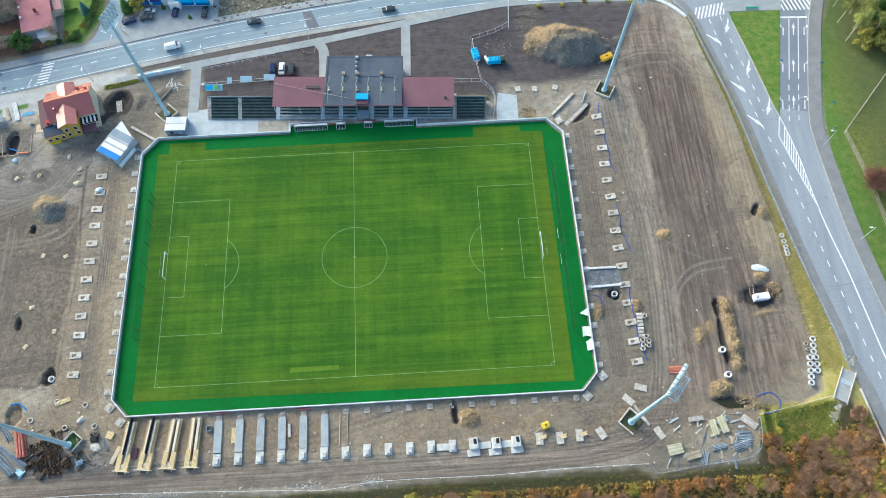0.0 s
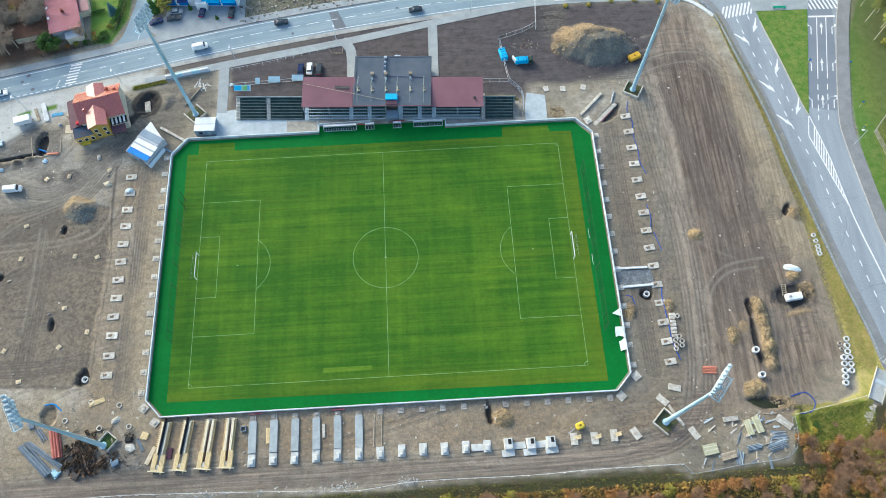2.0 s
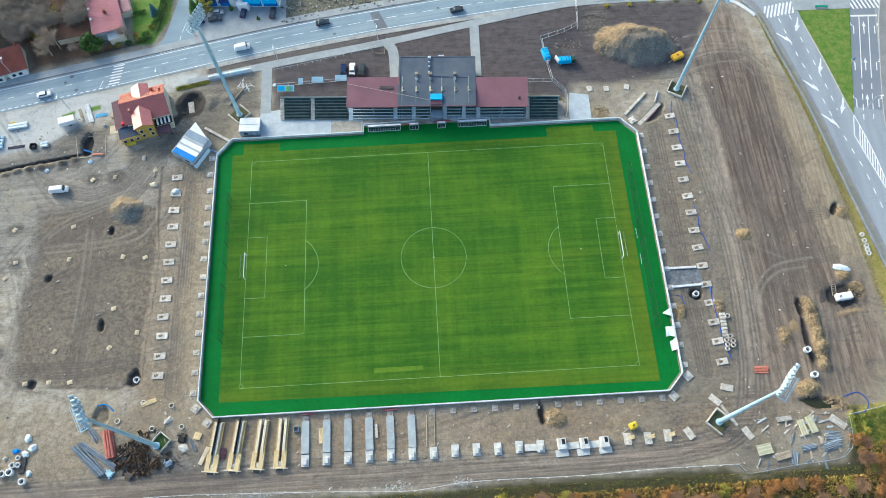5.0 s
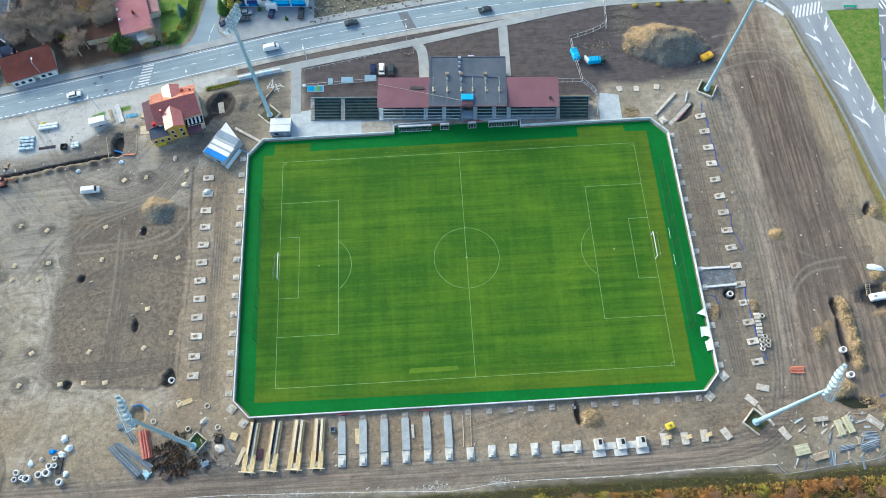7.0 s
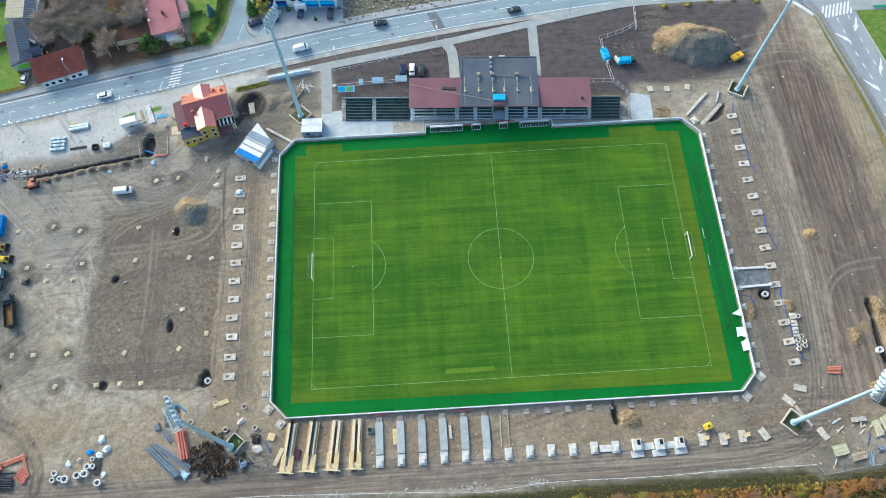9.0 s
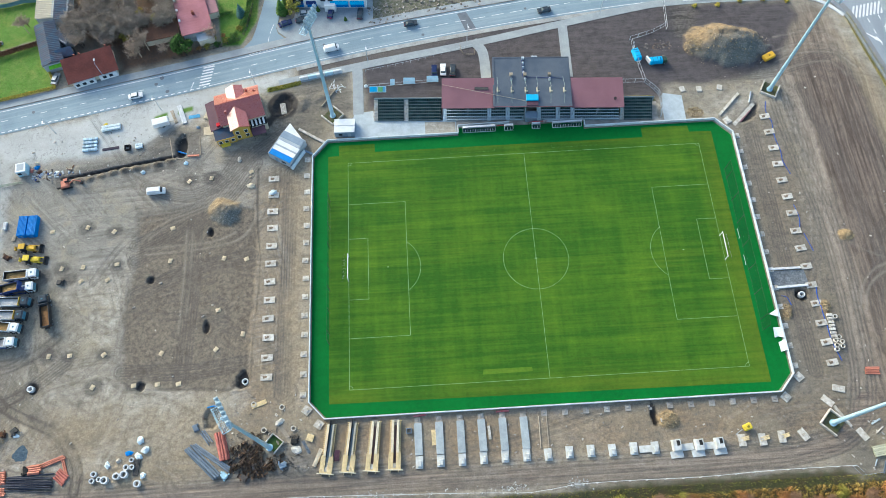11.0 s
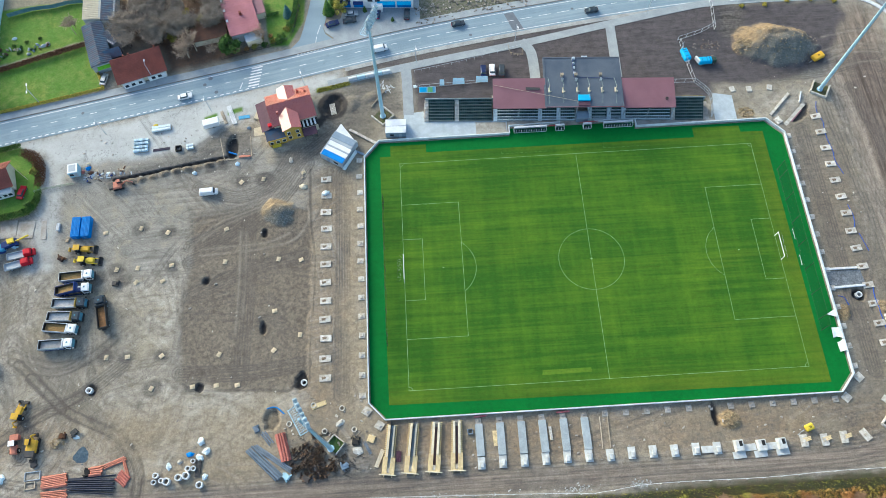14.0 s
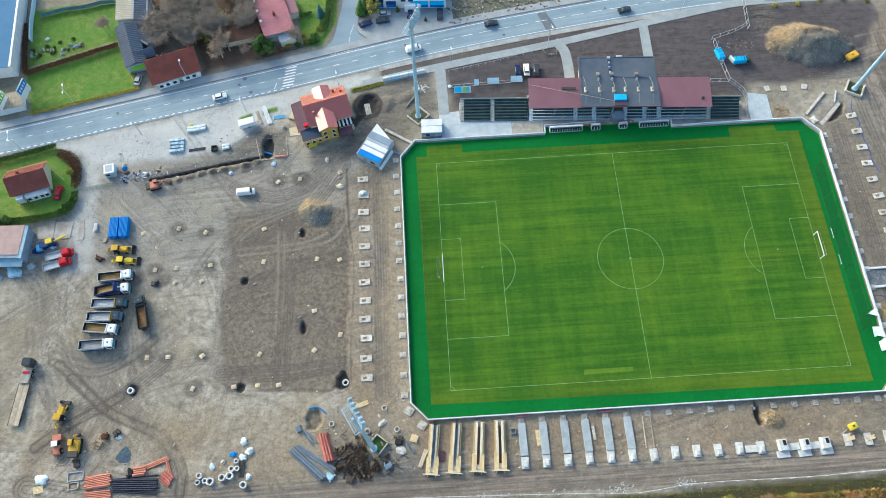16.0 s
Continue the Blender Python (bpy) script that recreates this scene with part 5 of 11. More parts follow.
for k in range(16):
    f = crack_rnd.random()
    x, y = 113.5 + (1 - f) * 15 + crack_rnd.uniform(-2, 7), -20 + f * 95
    pts = [(x, y)]
    head = crack_rnd.choice((-1.35, 0.15)) + crack_rnd.uniform(-0.25, 0.25)
    for j in range(crack_rnd.randrange(4, 10)):
        head += crack_rnd.uniform(-0.25, 0.25)
        pts.append((pts[-1][0] + 1.3 * math.cos(head), pts[-1][1] + 1.3 * math.sin(head)))
    dashes(cracks, [Vector((a, b, 0)) for a, b in pts], 400, 0, crack_rnd.uniform(0.04, 0.08), 0.032)
piece("asphalt_cracks", cracks, M_PATCH, "dark sealed cracks in the junction asphalt", "road")
em = bm_new()
lane_a = curve_pts([(115.9, 77), (118.2, 63.1), (121.1, 50), (123.5, 37.4), (125.7, 28.3), (127.8, 19.5), (129.0, 10.1), (130.5, 0.1), (133.5, -20), (137, -42), (143, -75)], 2.0)
dashes(em, lane_a, 1.9, 2.7, 0.28, 0.034)
dashes(em, curve_pts([(119.7, 78), (121.3, 67.4), (123.0, 58.4), (124.5, 48.7), (125.4, 41)], 2.0), 1.9, 2.7, 0.25, 0.034)
dashes(em, curve_pts([(133.6, 7.0), (134.9, -1.9), (136.7, -12.3), (138.2, -23.9), (140.0, -38.1), (145, -70)], 2.0), 9, 0, 0.42, 0.034)
for ax, bx in ((139.1, 0), (142.0, 1), (145.0, 1), (147.6, 0)):
    if bx:
        dashes(em, [Vector((ax, 76.4, 0)), Vector((ax - 5.95, 52.0, 0))], 9, 0, 0.28, 0.038)
        dashes(em, [Vector((ax - 6.5, 50.0, 0)), Vector((ax - 9.6, 37.0, 0))], 2.2, 1.6, 0.28, 0.038)
dashes(em, [Vector((139.2, 76.3, 0)), Vector((147.8, 75.9, 0))], 9, 0, 0.7, 0.04)
for k in range(8):
    box(em, (140.6 + k * 1.35, 81.2, 0.036), (0.6, 4.4, 0.006), 14)
for k in range(9):
    box(em, (111.9 + k * 1.25, 79.5 + k * 0.22, 0.034), (0.6, 5.4, 0.006), -20)
HATCH_L, HATCH_R = [(129.8, 38.8), (128.0, 31.9), (129.9, 23.4), (131.7, 15.5), (133.9, 6.7)], [(129.9, 38.8), (131.3, 31.1), (132.4, 23.4), (133.2, 12.2), (133.9, 6.7)]


def fine_line(pts):
    """The same broken line with many points on it."""
    return [Vector((*a, 0)).lerp(Vector((*b, 0)), k / 60) for a, b in zip(pts, pts[1:]) for k in range(61)]


ln, rn = fine_line(HATCH_L), fine_line(HATCH_R)
for edge in (HATCH_L, HATCH_R):
    dashes(em, [Vector((*p, 0)) for p in edge], 90, 0, 0.3, 0.036)
for k in range(15):
    q = 121.35 + k * 0.72
    a = min(rn, key=lambda p: abs(p.x - 0.263 * p.y - q))
    b = min(ln[61:], key=lambda p: abs(p.x - 0.263 * p.y - q))
    if 0.6 < (b - a).length < 9.5:
        dashes(em, [a, b], 90, 0, 0.36, 0.037)


def arrow(bm, x, y, turn, kind):
    """A painted lane arrow: its tip along the turned y axis."""
    m = Matrix.Translation((x, y, 0.041)) @ pose(0, 0, 0, 0, 0, turn)
    shapes = [[(-0.16, -2.4), (0.16, -2.4), (0.16, 0.6), (-0.16, 0.6)]]
    if kind == "straight":
        shapes.append([(-0.55, 0.6), (0.55, 0.6), (0, 2.6)])
    elif kind == "big":
        shapes = [[(-0.10, -2.2), (0.30, -2.2), (0.42, 0.3), (-0.38, 0.3)], [(-1.0, -0.2), (-0.38, 0.3), (0.42, 0.3), (0.62, 0.5), (0.05, 3.0)], [(-0.10, -2.2), (0.15, -3.2), (0.45, -3.2), (0.30, -2.2)]]
    else:
        s = -1 if kind == "left" else 1
        shapes.append([(-0.16, 0.6), (0.16, 0.6), (s * 0.9, 1.5), (s * 0.9, 1.15)][:: 1 if s > 0 else -1])
        shapes.append([(s * 0.8, 0.7), (s * 1.7, 1.5), (s * 0.8, 2.1)])
    for shape in shapes:
        bm.faces.new([bm.verts.new(m @ Vector((a, b, 0))) for a, b in shape])


for (ax, ay) in ((138.9, 71.5), (135.4, 57.4), (132.1, 43.8)):
    arrow(em, ax, ay, -13, "left")
    arrow(em, ax + 3.3, ay - 0.2, -13, "straight")
    arrow(em, ax + 6.7, ay - 0.4, -13, "right")
for ax, ay, turn in ((116.0, 69.0, 224), (119.8, 50.3, 220), (122.3, 37.6, 220), (121.2, 73.8, 159), (124.4, 57.3, 159), (127.3, 42.2, 158)):
    arrow(em, ax, ay, turn, "big")
bmesh.ops.recalc_face_normals(em, faces=em.faces[:])
piece("road_markings_east", em, M_ROADPAINT, "white lane lines, arrows and hatching on the junction", "road marking")
piece("arc_kerb", ribbon(bm_new(), curve_pts([(58, 88.6), (75, 88.2), (92, 87.5), (100, 86.2), (105, 82.8), (108.6, 78.6)], 1.5), 0.6, 0.6, 0.2, 0.3), M_WALL_WHITE, "white concrete kerb curving round the site corner", "kerb")

# ---- pitch ----
piece("turf_surround", sheet(bm_new(), [(-62.6, 36.4), (-58.4, 41.4), (-19.1, 41.4), (-19.1, 44.0), (19.0, 44.0), (19.0, 41.4), (58.3, 41.4), (62.7, 36.4), (62.7, -36.4), (58.6, -40.8), (-58.6, -40.8), (-62.6, -36.4)], 0.03, 0.1), M_ARTIF, "bright green artificial turf round the pitch", "turf")
piece("worn_turf_margin", sheet(bm_new(), [(-58.4, 36.6), (-55.2, 36.6), (-55.2, 40.2), (-44.5, 40.2), (-44.5, 37.4), (36.2, 37.2), (36.2, 40.6), (50.2, 40.4), (50.4, 38.2), (57.0, 38.0), (57.2, -38.4), (-57.8, -37.4)], 0.06, 0.04), M_PITCH, "worn yellowish turf margin of the pitch", "turf")
piece("pitch", sheet(bm_new(), [(-54.2, 35.2), (54.0, 35.4), (54.0, -35.4), (-54.4, -35.2)], 0.075, 0.02), M_PITCH, "mown green football pitch", "pitch")
piece("pale_turf_strip", sheet(bm_new(), [(-17.4, -32.0), (-4.3, -31.9), (-4.4, -30.7), (-17.2, -30.7)], 0.08), M_WORN, "pale worn strip of turf", "turf")
lines, faint = bm_new(), bm_new()


def line_box(x0, y0, x1, y1, w=0.085):
    a, b = Vector((x0, y0, 0)), Vector((x1, y1, 0))
    d = (b - a).normalized() * (w / 2)
    dashes(lines, [a - d, b + d], 500, 0, w, 0.09)


def line_arc(cx, cy, r, a0, a1, n=48):
    dashes(lines, [Vector((cx + r * math.cos(radians(a0 + (a1 - a0) * k / n)), cy + r * math.sin(radians(a0 + (a1 - a0) * k / n)), 0)) for k in range(n + 1)], 500, 0, 0.085, 0.09)


for s in (-1, 1):
    line_box(s * 52.5, -34, s * 52.5, 34)
    line_box(-52.5, s * 34, 52.5, s * 34)
    for depth, half in ((16.5, 20.16), (5.5, 9.16)):
        line_box(s * (52.5 - depth), -half, s * (52.5 - depth), half)
        for t in (-1, 1):
            line_box(s * 52.5, t * half, s * (52.5 - depth), t * half)
    a = math.degrees(math.acos(5.5 / 9.15))
    line_arc(s * 41.5, 0, 9.15, (180 if s > 0 else 0) - a, (180 if s > 0 else 0) + a, 24)
    for t in (-1, 1):
        q = {(-1, -1): 0, (1, -1): 90, (1, 1): 180, (-1, 1): 270}[(s, t)]
        line_arc(s * 52.5, t * 34, 1.0, q, q + 90, 8)
    line_box(s * 41.5 - 0.1, 0, s * 41.5 + 0.1, 0, 0.25)
    for ax, bx in ((s * 8.6, s * 22.0),):
        dashes(faint, [Vector((ax, 35.4, 0)), Vector((bx, 35.4, 0))], 0.8, 0.6, 0.08, 0.09)
        for px in (ax, bx):
            dashes(faint, [Vector((px, 35.4, 0)), Vector((px, 37.0, 0))], 0.8, 0.5, 0.07, 0.09)
line_box(0, -34, 0, 34)
line_arc(0, 0, 9.15, 0, 360, 96)
line_box(-0.15, 0, 0.15, 0, 0.3)
piece("technical_area_lines", faint, mat("faded_marking", (0.13, 0.25, 0.08), (0.09, 0.19, 0.04), 0.8, amount=0.2, bump=0), "faded dashed lines of the technical areas", "pitch marking")
piece("pitch_lines", lines, M_PAINT, "white line markings of the football pitch", "pitch marking")


def goal(x, face):
    g = thing("goal", x, 0, 0.08, 0, "white football goal with a net", "goal")
    for y in (-3.66, 3.66):
        part("post", rod(bm_new(), (0, y, 0), (0, y, 2.44), 0.10, sides=10), M_WHITE, g)
    part("crossbar", rod(bm_new(), (0, -3.76, 2.44), (0, 3.76, 2.44), 0.10, sides=10), M_WHITE, g)
    bm = bm_new()
    for y in (-3.66, 3.66):
        rod(bm, (0, y, 2.44), (face * 0.9, y, 2.44), 0.018, sides=6)
        rod(bm, (face * 0.9, y, 2.44), (face * 1.9, y, 0.05), 0.018, sides=6)
    rod(bm, (face * 1.9, -3.66, 0.05), (face * 1.9, 3.66, 0.05), 0.018, sides=6)
    part("back_stay", bm, M_STEEL_DARK, g)
    bm = bm_new()
    for k in range(25):
        y = -3.66 + k * 7.32 / 24
        rod(bm, (0.0, y, 2.43), (face * 0.9, y, 2.4), 0.0025, sides=3)
        rod(bm, (face * 0.9, y, 2.4), (face * 1.9, y, 0.05), 0.0025, sides=3)
    for k in range(6):
        t = k / 5
        rod(bm, (face * (0.9 + t), -3.66, 2.4 - 2.35 * t), (face * (0.9 + t), 3.66, 2.4 - 2.35 * t), 0.0025, sides=3)
    part("net", bm, M_WHITE, g)


goal(-52.5, -1)
goal(52.5, 1)


def ball_fence(x, side, ys):
    f = thing("ball_stop_fence", x, 0, 0.05, 0, "dark netting fence on thin posts behind a goal", "fence", "ball stop fences")
    for y in ys:
        part("post", rod(bm_new(), (0, y, 0), (0, y, 5.6), 0.07, 0.05, 6), M_STEEL_DARK, f)
    for z in (0.3, 5.5):
        part("cable", rod(bm_new(), (0, ys[0], z), (0, ys[-1], z), 0.02, sides=4), M_STEEL_DARK, f)
    bm = bm_new()
    bm.faces.new([bm.verts.new(v) for v in ((0, ys[0], 0.2), (0, ys[-1], 0.2), (0, ys[-1], 5.5), (0, ys[0], 5.5))])
    part("net", bm, M_NET, f)


ball_fence(-57.7, -1, [21.6, 18.9, 12.6, 6.3, 0, -6.3, -12.6, -18.9, -21.6])
ball_fence(58.2, 1, [24.6, 21.6, 14.4, 7.2, 0, -7.2, -14.4, -21.6, -24.6])

for y in (3.75, -4.3):
    r = thing("white_rail", 57.7, y, 0.06, 90, "low white rail board behind the goal", "rail", "goal rails")
    part("board", box(bm_new(), (0, 0, 0.42), (3.0, 0.07, 0.14), bev=0.02), M_RIM, r)
    for a in (-1.3, 1.3):
        part("leg", box(bm_new(), (a, 0, 0), (0.05, 0.10, 0.42)), M_GALV, r)

# ---- low wall of boards round the pitch ----
RIM = [(-19.1, 42.0), (-58.6, 42.0), (-63.0, 36.8), (-63.0, -36.7), (-58.9, -41.2), (59.0, -41.2), (63.2, -36.7), (63.2, 36.9), (58.6, 42.0), (19.3, 42.0), (19.3, 44.4), (7.0, 44.6)]
RIM2 = [(-19.1, 42.0), (-19.1, 44.6), (-3.4, 44.8)]
rim = thing("pitch_wall", 0, 0, 0, 0, "low white board wall round the pitch", "wall", kind="structure")
for pts in (RIM, RIM2):
    for (ax, ay), (bx, by) in zip(pts, pts[1:]):
        a, b = Vector((ax, ay, 0)), Vector((bx, by, 0))
        n = max(1, round((b - a).length / 3.0))
        turn = math.degrees(math.atan2(by - ay, bx - ax))
        size = (b - a).length / n
        bm = bm_new()
        box(bm, (0, 0, 0), (size - 0.02, 0.16, 0.98))
        box(bm, (0, 0, 0.98), (size, 0.30, 0.08), bev=0.02)
        first = part("panel", bm, M_RIM, rim)
        for k in range(n):
            p = a + (b - a) * ((k + 0.5) / n)
            m = pose(p.x, p.y, 0.0, 0, 0, turn + rnd.uniform(-0.3, 0.3))
            if k == 0:
                first.matrix_basis = m
            else:
                share("panel", first.data, rim, m)

# ---- grandstand ----
def at_stand(u, v, z=0.0):
    return (3.6 + u * math.cos(radians(-3.4)) - v * math.sin(radians(-3.4)), 45.4 + u * math.sin(radians(-3.4)) + v * math.cos(radians(-3.4)), z)


seat_mesh = None


def stand_block(u0, u1, v0, rows, name, label, roofed=False):
    """A block of concrete terraces with rows of seats; rows climb away from the pitch."""
    global seat_mesh
    x, y, _ = at_stand((u0 + u1) / 2, v0)
    block = thing(name, x, y, 0, -3.4, label, "grandstand", "stand blocks")
    w = u1 - u0
    n = max(2, int(w / 0.55))
    for r in range(rows):
        step = part("terrace", box(bm_new(), (0, r * 0.82 + 0.41, 0), (w, 0.82, 0.5 + r * 0.42)), M_TREAD if roofed else M_TERRACE, block)
        if roofed and r < 5:
            part("step_edge", box(bm_new(), (0, r * 0.82 + 0.14, 0.5 + r * 0.42), (w, 0.26, 0.03)), M_EDGE, block, "pale concrete step edge")
        for k in range(n):
            m = pose((k - (n - 1) / 2) * w / n, r * 0.82 + 0.5, 0.5 + r * 0.42)
            if seat_mesh is None:
                bm = bm_new()
                box(bm, (0, 0, 0), (0.44, 0.40, 0.06))
                box(bm, (0, 0.19, 0.06), (0.44, 0.05, 0.32))
                o = part("seat", bm, M_SEAT, block)
                o.matrix_basis = m
                seat_mesh = o.data
            else:
                share("seat", seat_mesh, block, m)
    prof = [(0.0, 0.0)]
    for r in range(2 * rows):
        z = 0.3 + r * 0.21
        prof += [(r * 0.41, z), (r * 0.41 + 0.41, z)]
    prof.append((rows * 0.82, 0.0))
    bm = bm_new()
    ends = [[bm.verts.new((x0, a, b)) for a, b in prof] for x0 in (-w / 2 - 1.2, -w / 2 - 0.05)]
    for i in range(len(prof)):
        j = (i + 1) % len(prof)
        bm.faces.new((ends[0][i], ends[0][j], ends[1][j], ends[1][i]))
    bm.faces.new(ends[0])
    bm.faces.new(ends[1])
    bmesh.ops.recalc_face_normals(bm, faces=bm.faces[:])
    part("stair", bm, M_EDGE if roofed else M_CONC, block)
    part("back_wall", box(bm_new(), (-0.3, rows * 0.82 + 0.12, 0), (w + 1.6, 0.18, 0.5 + rows * 0.42 + 0.35)), M_CONC_DIRTY if roofed else M_TREAD, block)
    return block


for u0, u1, v0, v1 in ((-47.8, -27.8, 7.1, 8.0), (28.6, 38.6, 6.9, 7.7)):
    piece("moss_strip", sheet(bm_new(), [at_stand(u0, v0)[:2], at_stand(u1, v0)[:2], at_stand(u1 - 0.6, v1)[:2], at_stand((u0 + u1) / 2, v1 - 0.3)[:2], at_stand(u0 + 0.4, v1)[:2]], 0.06, 0.1), mat("mossy_soil", (0.120, 0.120, 0.030), (0.085, 0.070, 0.045), 0.9, scale=0.9, fine=4, amount=0.35, bump=0.4), "mossy strip of soil behind the terrace", "verge")
stand_block(-46.9, -39.0, 0.0, 7, "terrace_block", "concrete terrace block with dark plastic seats")
stand_block(-37.6, -27.6, 0.0, 7, "terrace_block", "concrete terrace block with dark plastic seats")
stand_block(28.0, 36.5, 0.0, 7, "terrace_block", "concrete terrace block with dark plastic seats")
for u0, u1 in ((-25.9, -13.6), (-12.3, -8.0), (-6.7, -2.4), (2.8, 7.2), (8.6, 11.6), (13.0, 26.4)):
    stand_block(u0, u1, 0.0, 6, "terrace_block", "roofed terrace block with dark plastic seats", True)

x, y, _ = at_stand(0, 0)
club = thing("clubhouse", x, y, 0, -3.4, "clubhouse with a black flat roof and maroon side roofs", "clubhouse")
part("main_block", box(bm_new(), (0.2, 13.6, 0), (22.0, 9.6, 5.9)), M_CREAM, club, "pale rendered main block")
bm = bm_new()
box(bm, (-0.2, 9.9, 5.95), (23.5, 18.1, 0.3), bev=0.03)
for sx in (-1, 1):
    box(bm, (sx * 11.4, 9.8, 6.25), (0.2, 17.8, 0.14))
box(bm, (0, 18.6, 6.25), (22.6, 0.2, 0.14))
part("flat_roof", bm, M_FELT, club, "black felt flat roof")
part("roof_edge", box(bm_new(), (0, 0.82, 5.9), (23.2, 0.12, 0.4)), M_MAROON, club, "maroon roof edge trim")


def side_roof(u0, u1, v0, v1, z0, z1):
    bm = bm_new()
    c = [(u0, v0, z0), (u1, v0, z0), (u1, v1, z1), (u0, v1, z1)]
    top = [bm.verts.new(p) for p in c]
    low = [bm.verts.new((a, b, d - 0.16)) for a, b, d in c]
    bm.faces.new(top)
    bm.faces.new(low[::-1])
    for i in range(4):
        bm.faces.new((top[i], low[i], low[(i + 1) % 4], top[(i + 1) % 4]))
    bmesh.ops.recalc_face_normals(bm, faces=bm.faces[:])
    roof = part("side_roof", bm, M_MAROON, club, "ribbed maroon sheet-metal roof")
    n = int((u1 - u0) / 0.62)
    slope = math.hypot(v1 - v0, z1 - z0)
    rib = bm_new()
    box(rib, (0, 0, 0), (0.06, slope, 0.035))
    first = part("seam", rib, M_MAROON, roof)
    m0 = lambda k: Matrix.Translation((u0 + 0.3 + k * 0.62, (v0 + v1) / 2, (z0 + z1) / 2)) @ pose(0, 0, 0, math.degrees(math.atan2(z1 - z0, v1 - v0)), 0, 0)
    first.matrix_basis = m0(0)
    for k in range(1, n):
        share("seam", first.data, roof, m0(k))
    return roof


side_roof(-27.4, -11.6, 1.1, 10.9, 5.1, 6.6)
side_roof(11.6, 27.2, 1.1, 10.8, 5.1, 6.6)
for u in (-27.0, -19.5, -13.0, -7.4, -2.2, 1.6, 8.0, 12.3, 19.5, 26.9):
    part("column", box(bm_new(), (u, 1.4, 0), (0.24, 0.24, 5.0)), M_GALV, club)
part("rear_wall", box(bm_new(), (0.0, 8.6, 0), (53.6, 0.25, 4.9)), M_CREAM, club)
for k in range(14):
    bm = bm_new()
    box(bm, (-25 + k * 3.85, 8.75, 2.2), (1.4, 0.06, 1.2))
    part("window", bm, M_GLASS_DARK, club)
bm = bm_new()
for z in (0.95, 1.45, 1.95):
    for u0, u1 in ((-26.5, -5.2), (-3.0, 0.7), (2.7, 26.6)):
        rod(bm, (u0, -0.2, z), (u1, -0.2, z), 0.05, sides=6)
for k in range(28):
    rod(bm, (-26.5 + k * 1.966, -0.2, 0), (-26.5 + k * 1.966, -0.2, 1.95), 0.04, sides=6)
part("front_railing", bm, M_GALV, club, "horizontal grey rails along the stand front")
# roof fittings
M_STAY = mat("greenish_grey_steel", (0.34, 0.42, 0.36), (0.28, 0.35, 0.31), 0.6, amount=0.1)
part("antenna_cable", rod(bm_new(), (-27.2, 8.6, 6.55), (-2.0, 2.6, 6.45), 0.05, sides=5), M_BEIGE, club, "pale cable laid over the roofs")
part("roof_hatch", box(bm_new(), (-15.4, 7.4, 6.12), (4.2, 0.9, 0.12), -2), M_STEEL_DARK, club)
for u, tall in ((-10.6, 0), (-6.4, 1), (-2.2, 2), (1.3, 0), (5.2, 1), (9.3, 0)):
    post = part("guy_frame", rod(bm_new(), (u, 6.6, 6.25), (u, 6.6, 8.6), 0.09, 0.07, 6), M_BEIGE, club, "pale bracing post")
    bm = bm_new()
    box(bm, (u, 6.6, 6.25), (0.42, 1.7, 0.4), bev=0.05)
    box(bm, (u + 0.25, 6.2, 6.25), (0.9, 0.3, 0.3), bev=0.03)
    part("footing", bm, M_BEIGE, post)
    bm = bm_new()
    rod(bm, (u, 6.6, 8.5), (u, 11.4, 6.3), 0.05, sides=5)
    rod(bm, (u, 6.6, 8.5), (u, 2.0, 6.3), 0.05, sides=5)
    part("stay", bm, M_STAY, post)
    if tall:
        bm = bm_new()
        box(bm, (u, 12.0, 6.25), (0.8, 0.7, 0.8), bev=0.05)
        box(bm, (u, 12.0, 7.05), (1.0, 0.85, 0.15), bev=0.03)
        chim = part("chimney", bm, M_PLANK, club, "small brown chimney")
        part("vent", ring(bm_new(), (u, 10.2, 6.25), 0.35, 0.25, 0.9, 12), M_GALV, chim)
for v, size in ((18.0, 0.9), (16.2, 0.6), (14.6, 0.6), (12.6, 0.6)):
    part("ventilation_unit", box(bm_new(), (-2.6, v, 6.25), (size, size * 0.9, 0.9), bev=0.08), M_GALV, club, "grey roof ventilation unit")
bm = bm_new()
rod(bm, (-2.9, 17.6, 6.7), (-2.9, 11.4, 6.7), 0.10)
rod(bm, (-2.6, 11.4, 6.4), (9.0, 10.8, 6.4), 0.07)
part("roof_duct", bm, M_NAVY, club, "blue roof duct")
bm = bm_new()
box(bm, (1.0, 19.2, 4.9), (1.8, 0.9, 1.1), bev=0.1)
part("air_handler", bm, M_GALV, club)
bm = bm_new()
box(bm, (-0.3, 3.6, 6.25), (3.6, 2.0, 0.75), bev=0.05)
part("tarp_cover", bm, M_CYAN, club, "bright blue tarpaulin over a roof hatch")
part("hatch_deck", box(bm_new(), (-0.3, 1.8, 6.25), (3.4, 1.5, 0.3)), M_DARKROOF, club)
bm = bm_new()
box(bm, (-0.3, 0.6, 0), (3.6, 2.4, 2.4))
part("tunnel", bm, M_GREYBLUE, club, "grey players' tunnel")
part("roof_stain", ring(bm_new(), (24.6, 3.9, 5.55), 0.45, 0.25, 0.35, 12), M_STEEL_DARK, club)

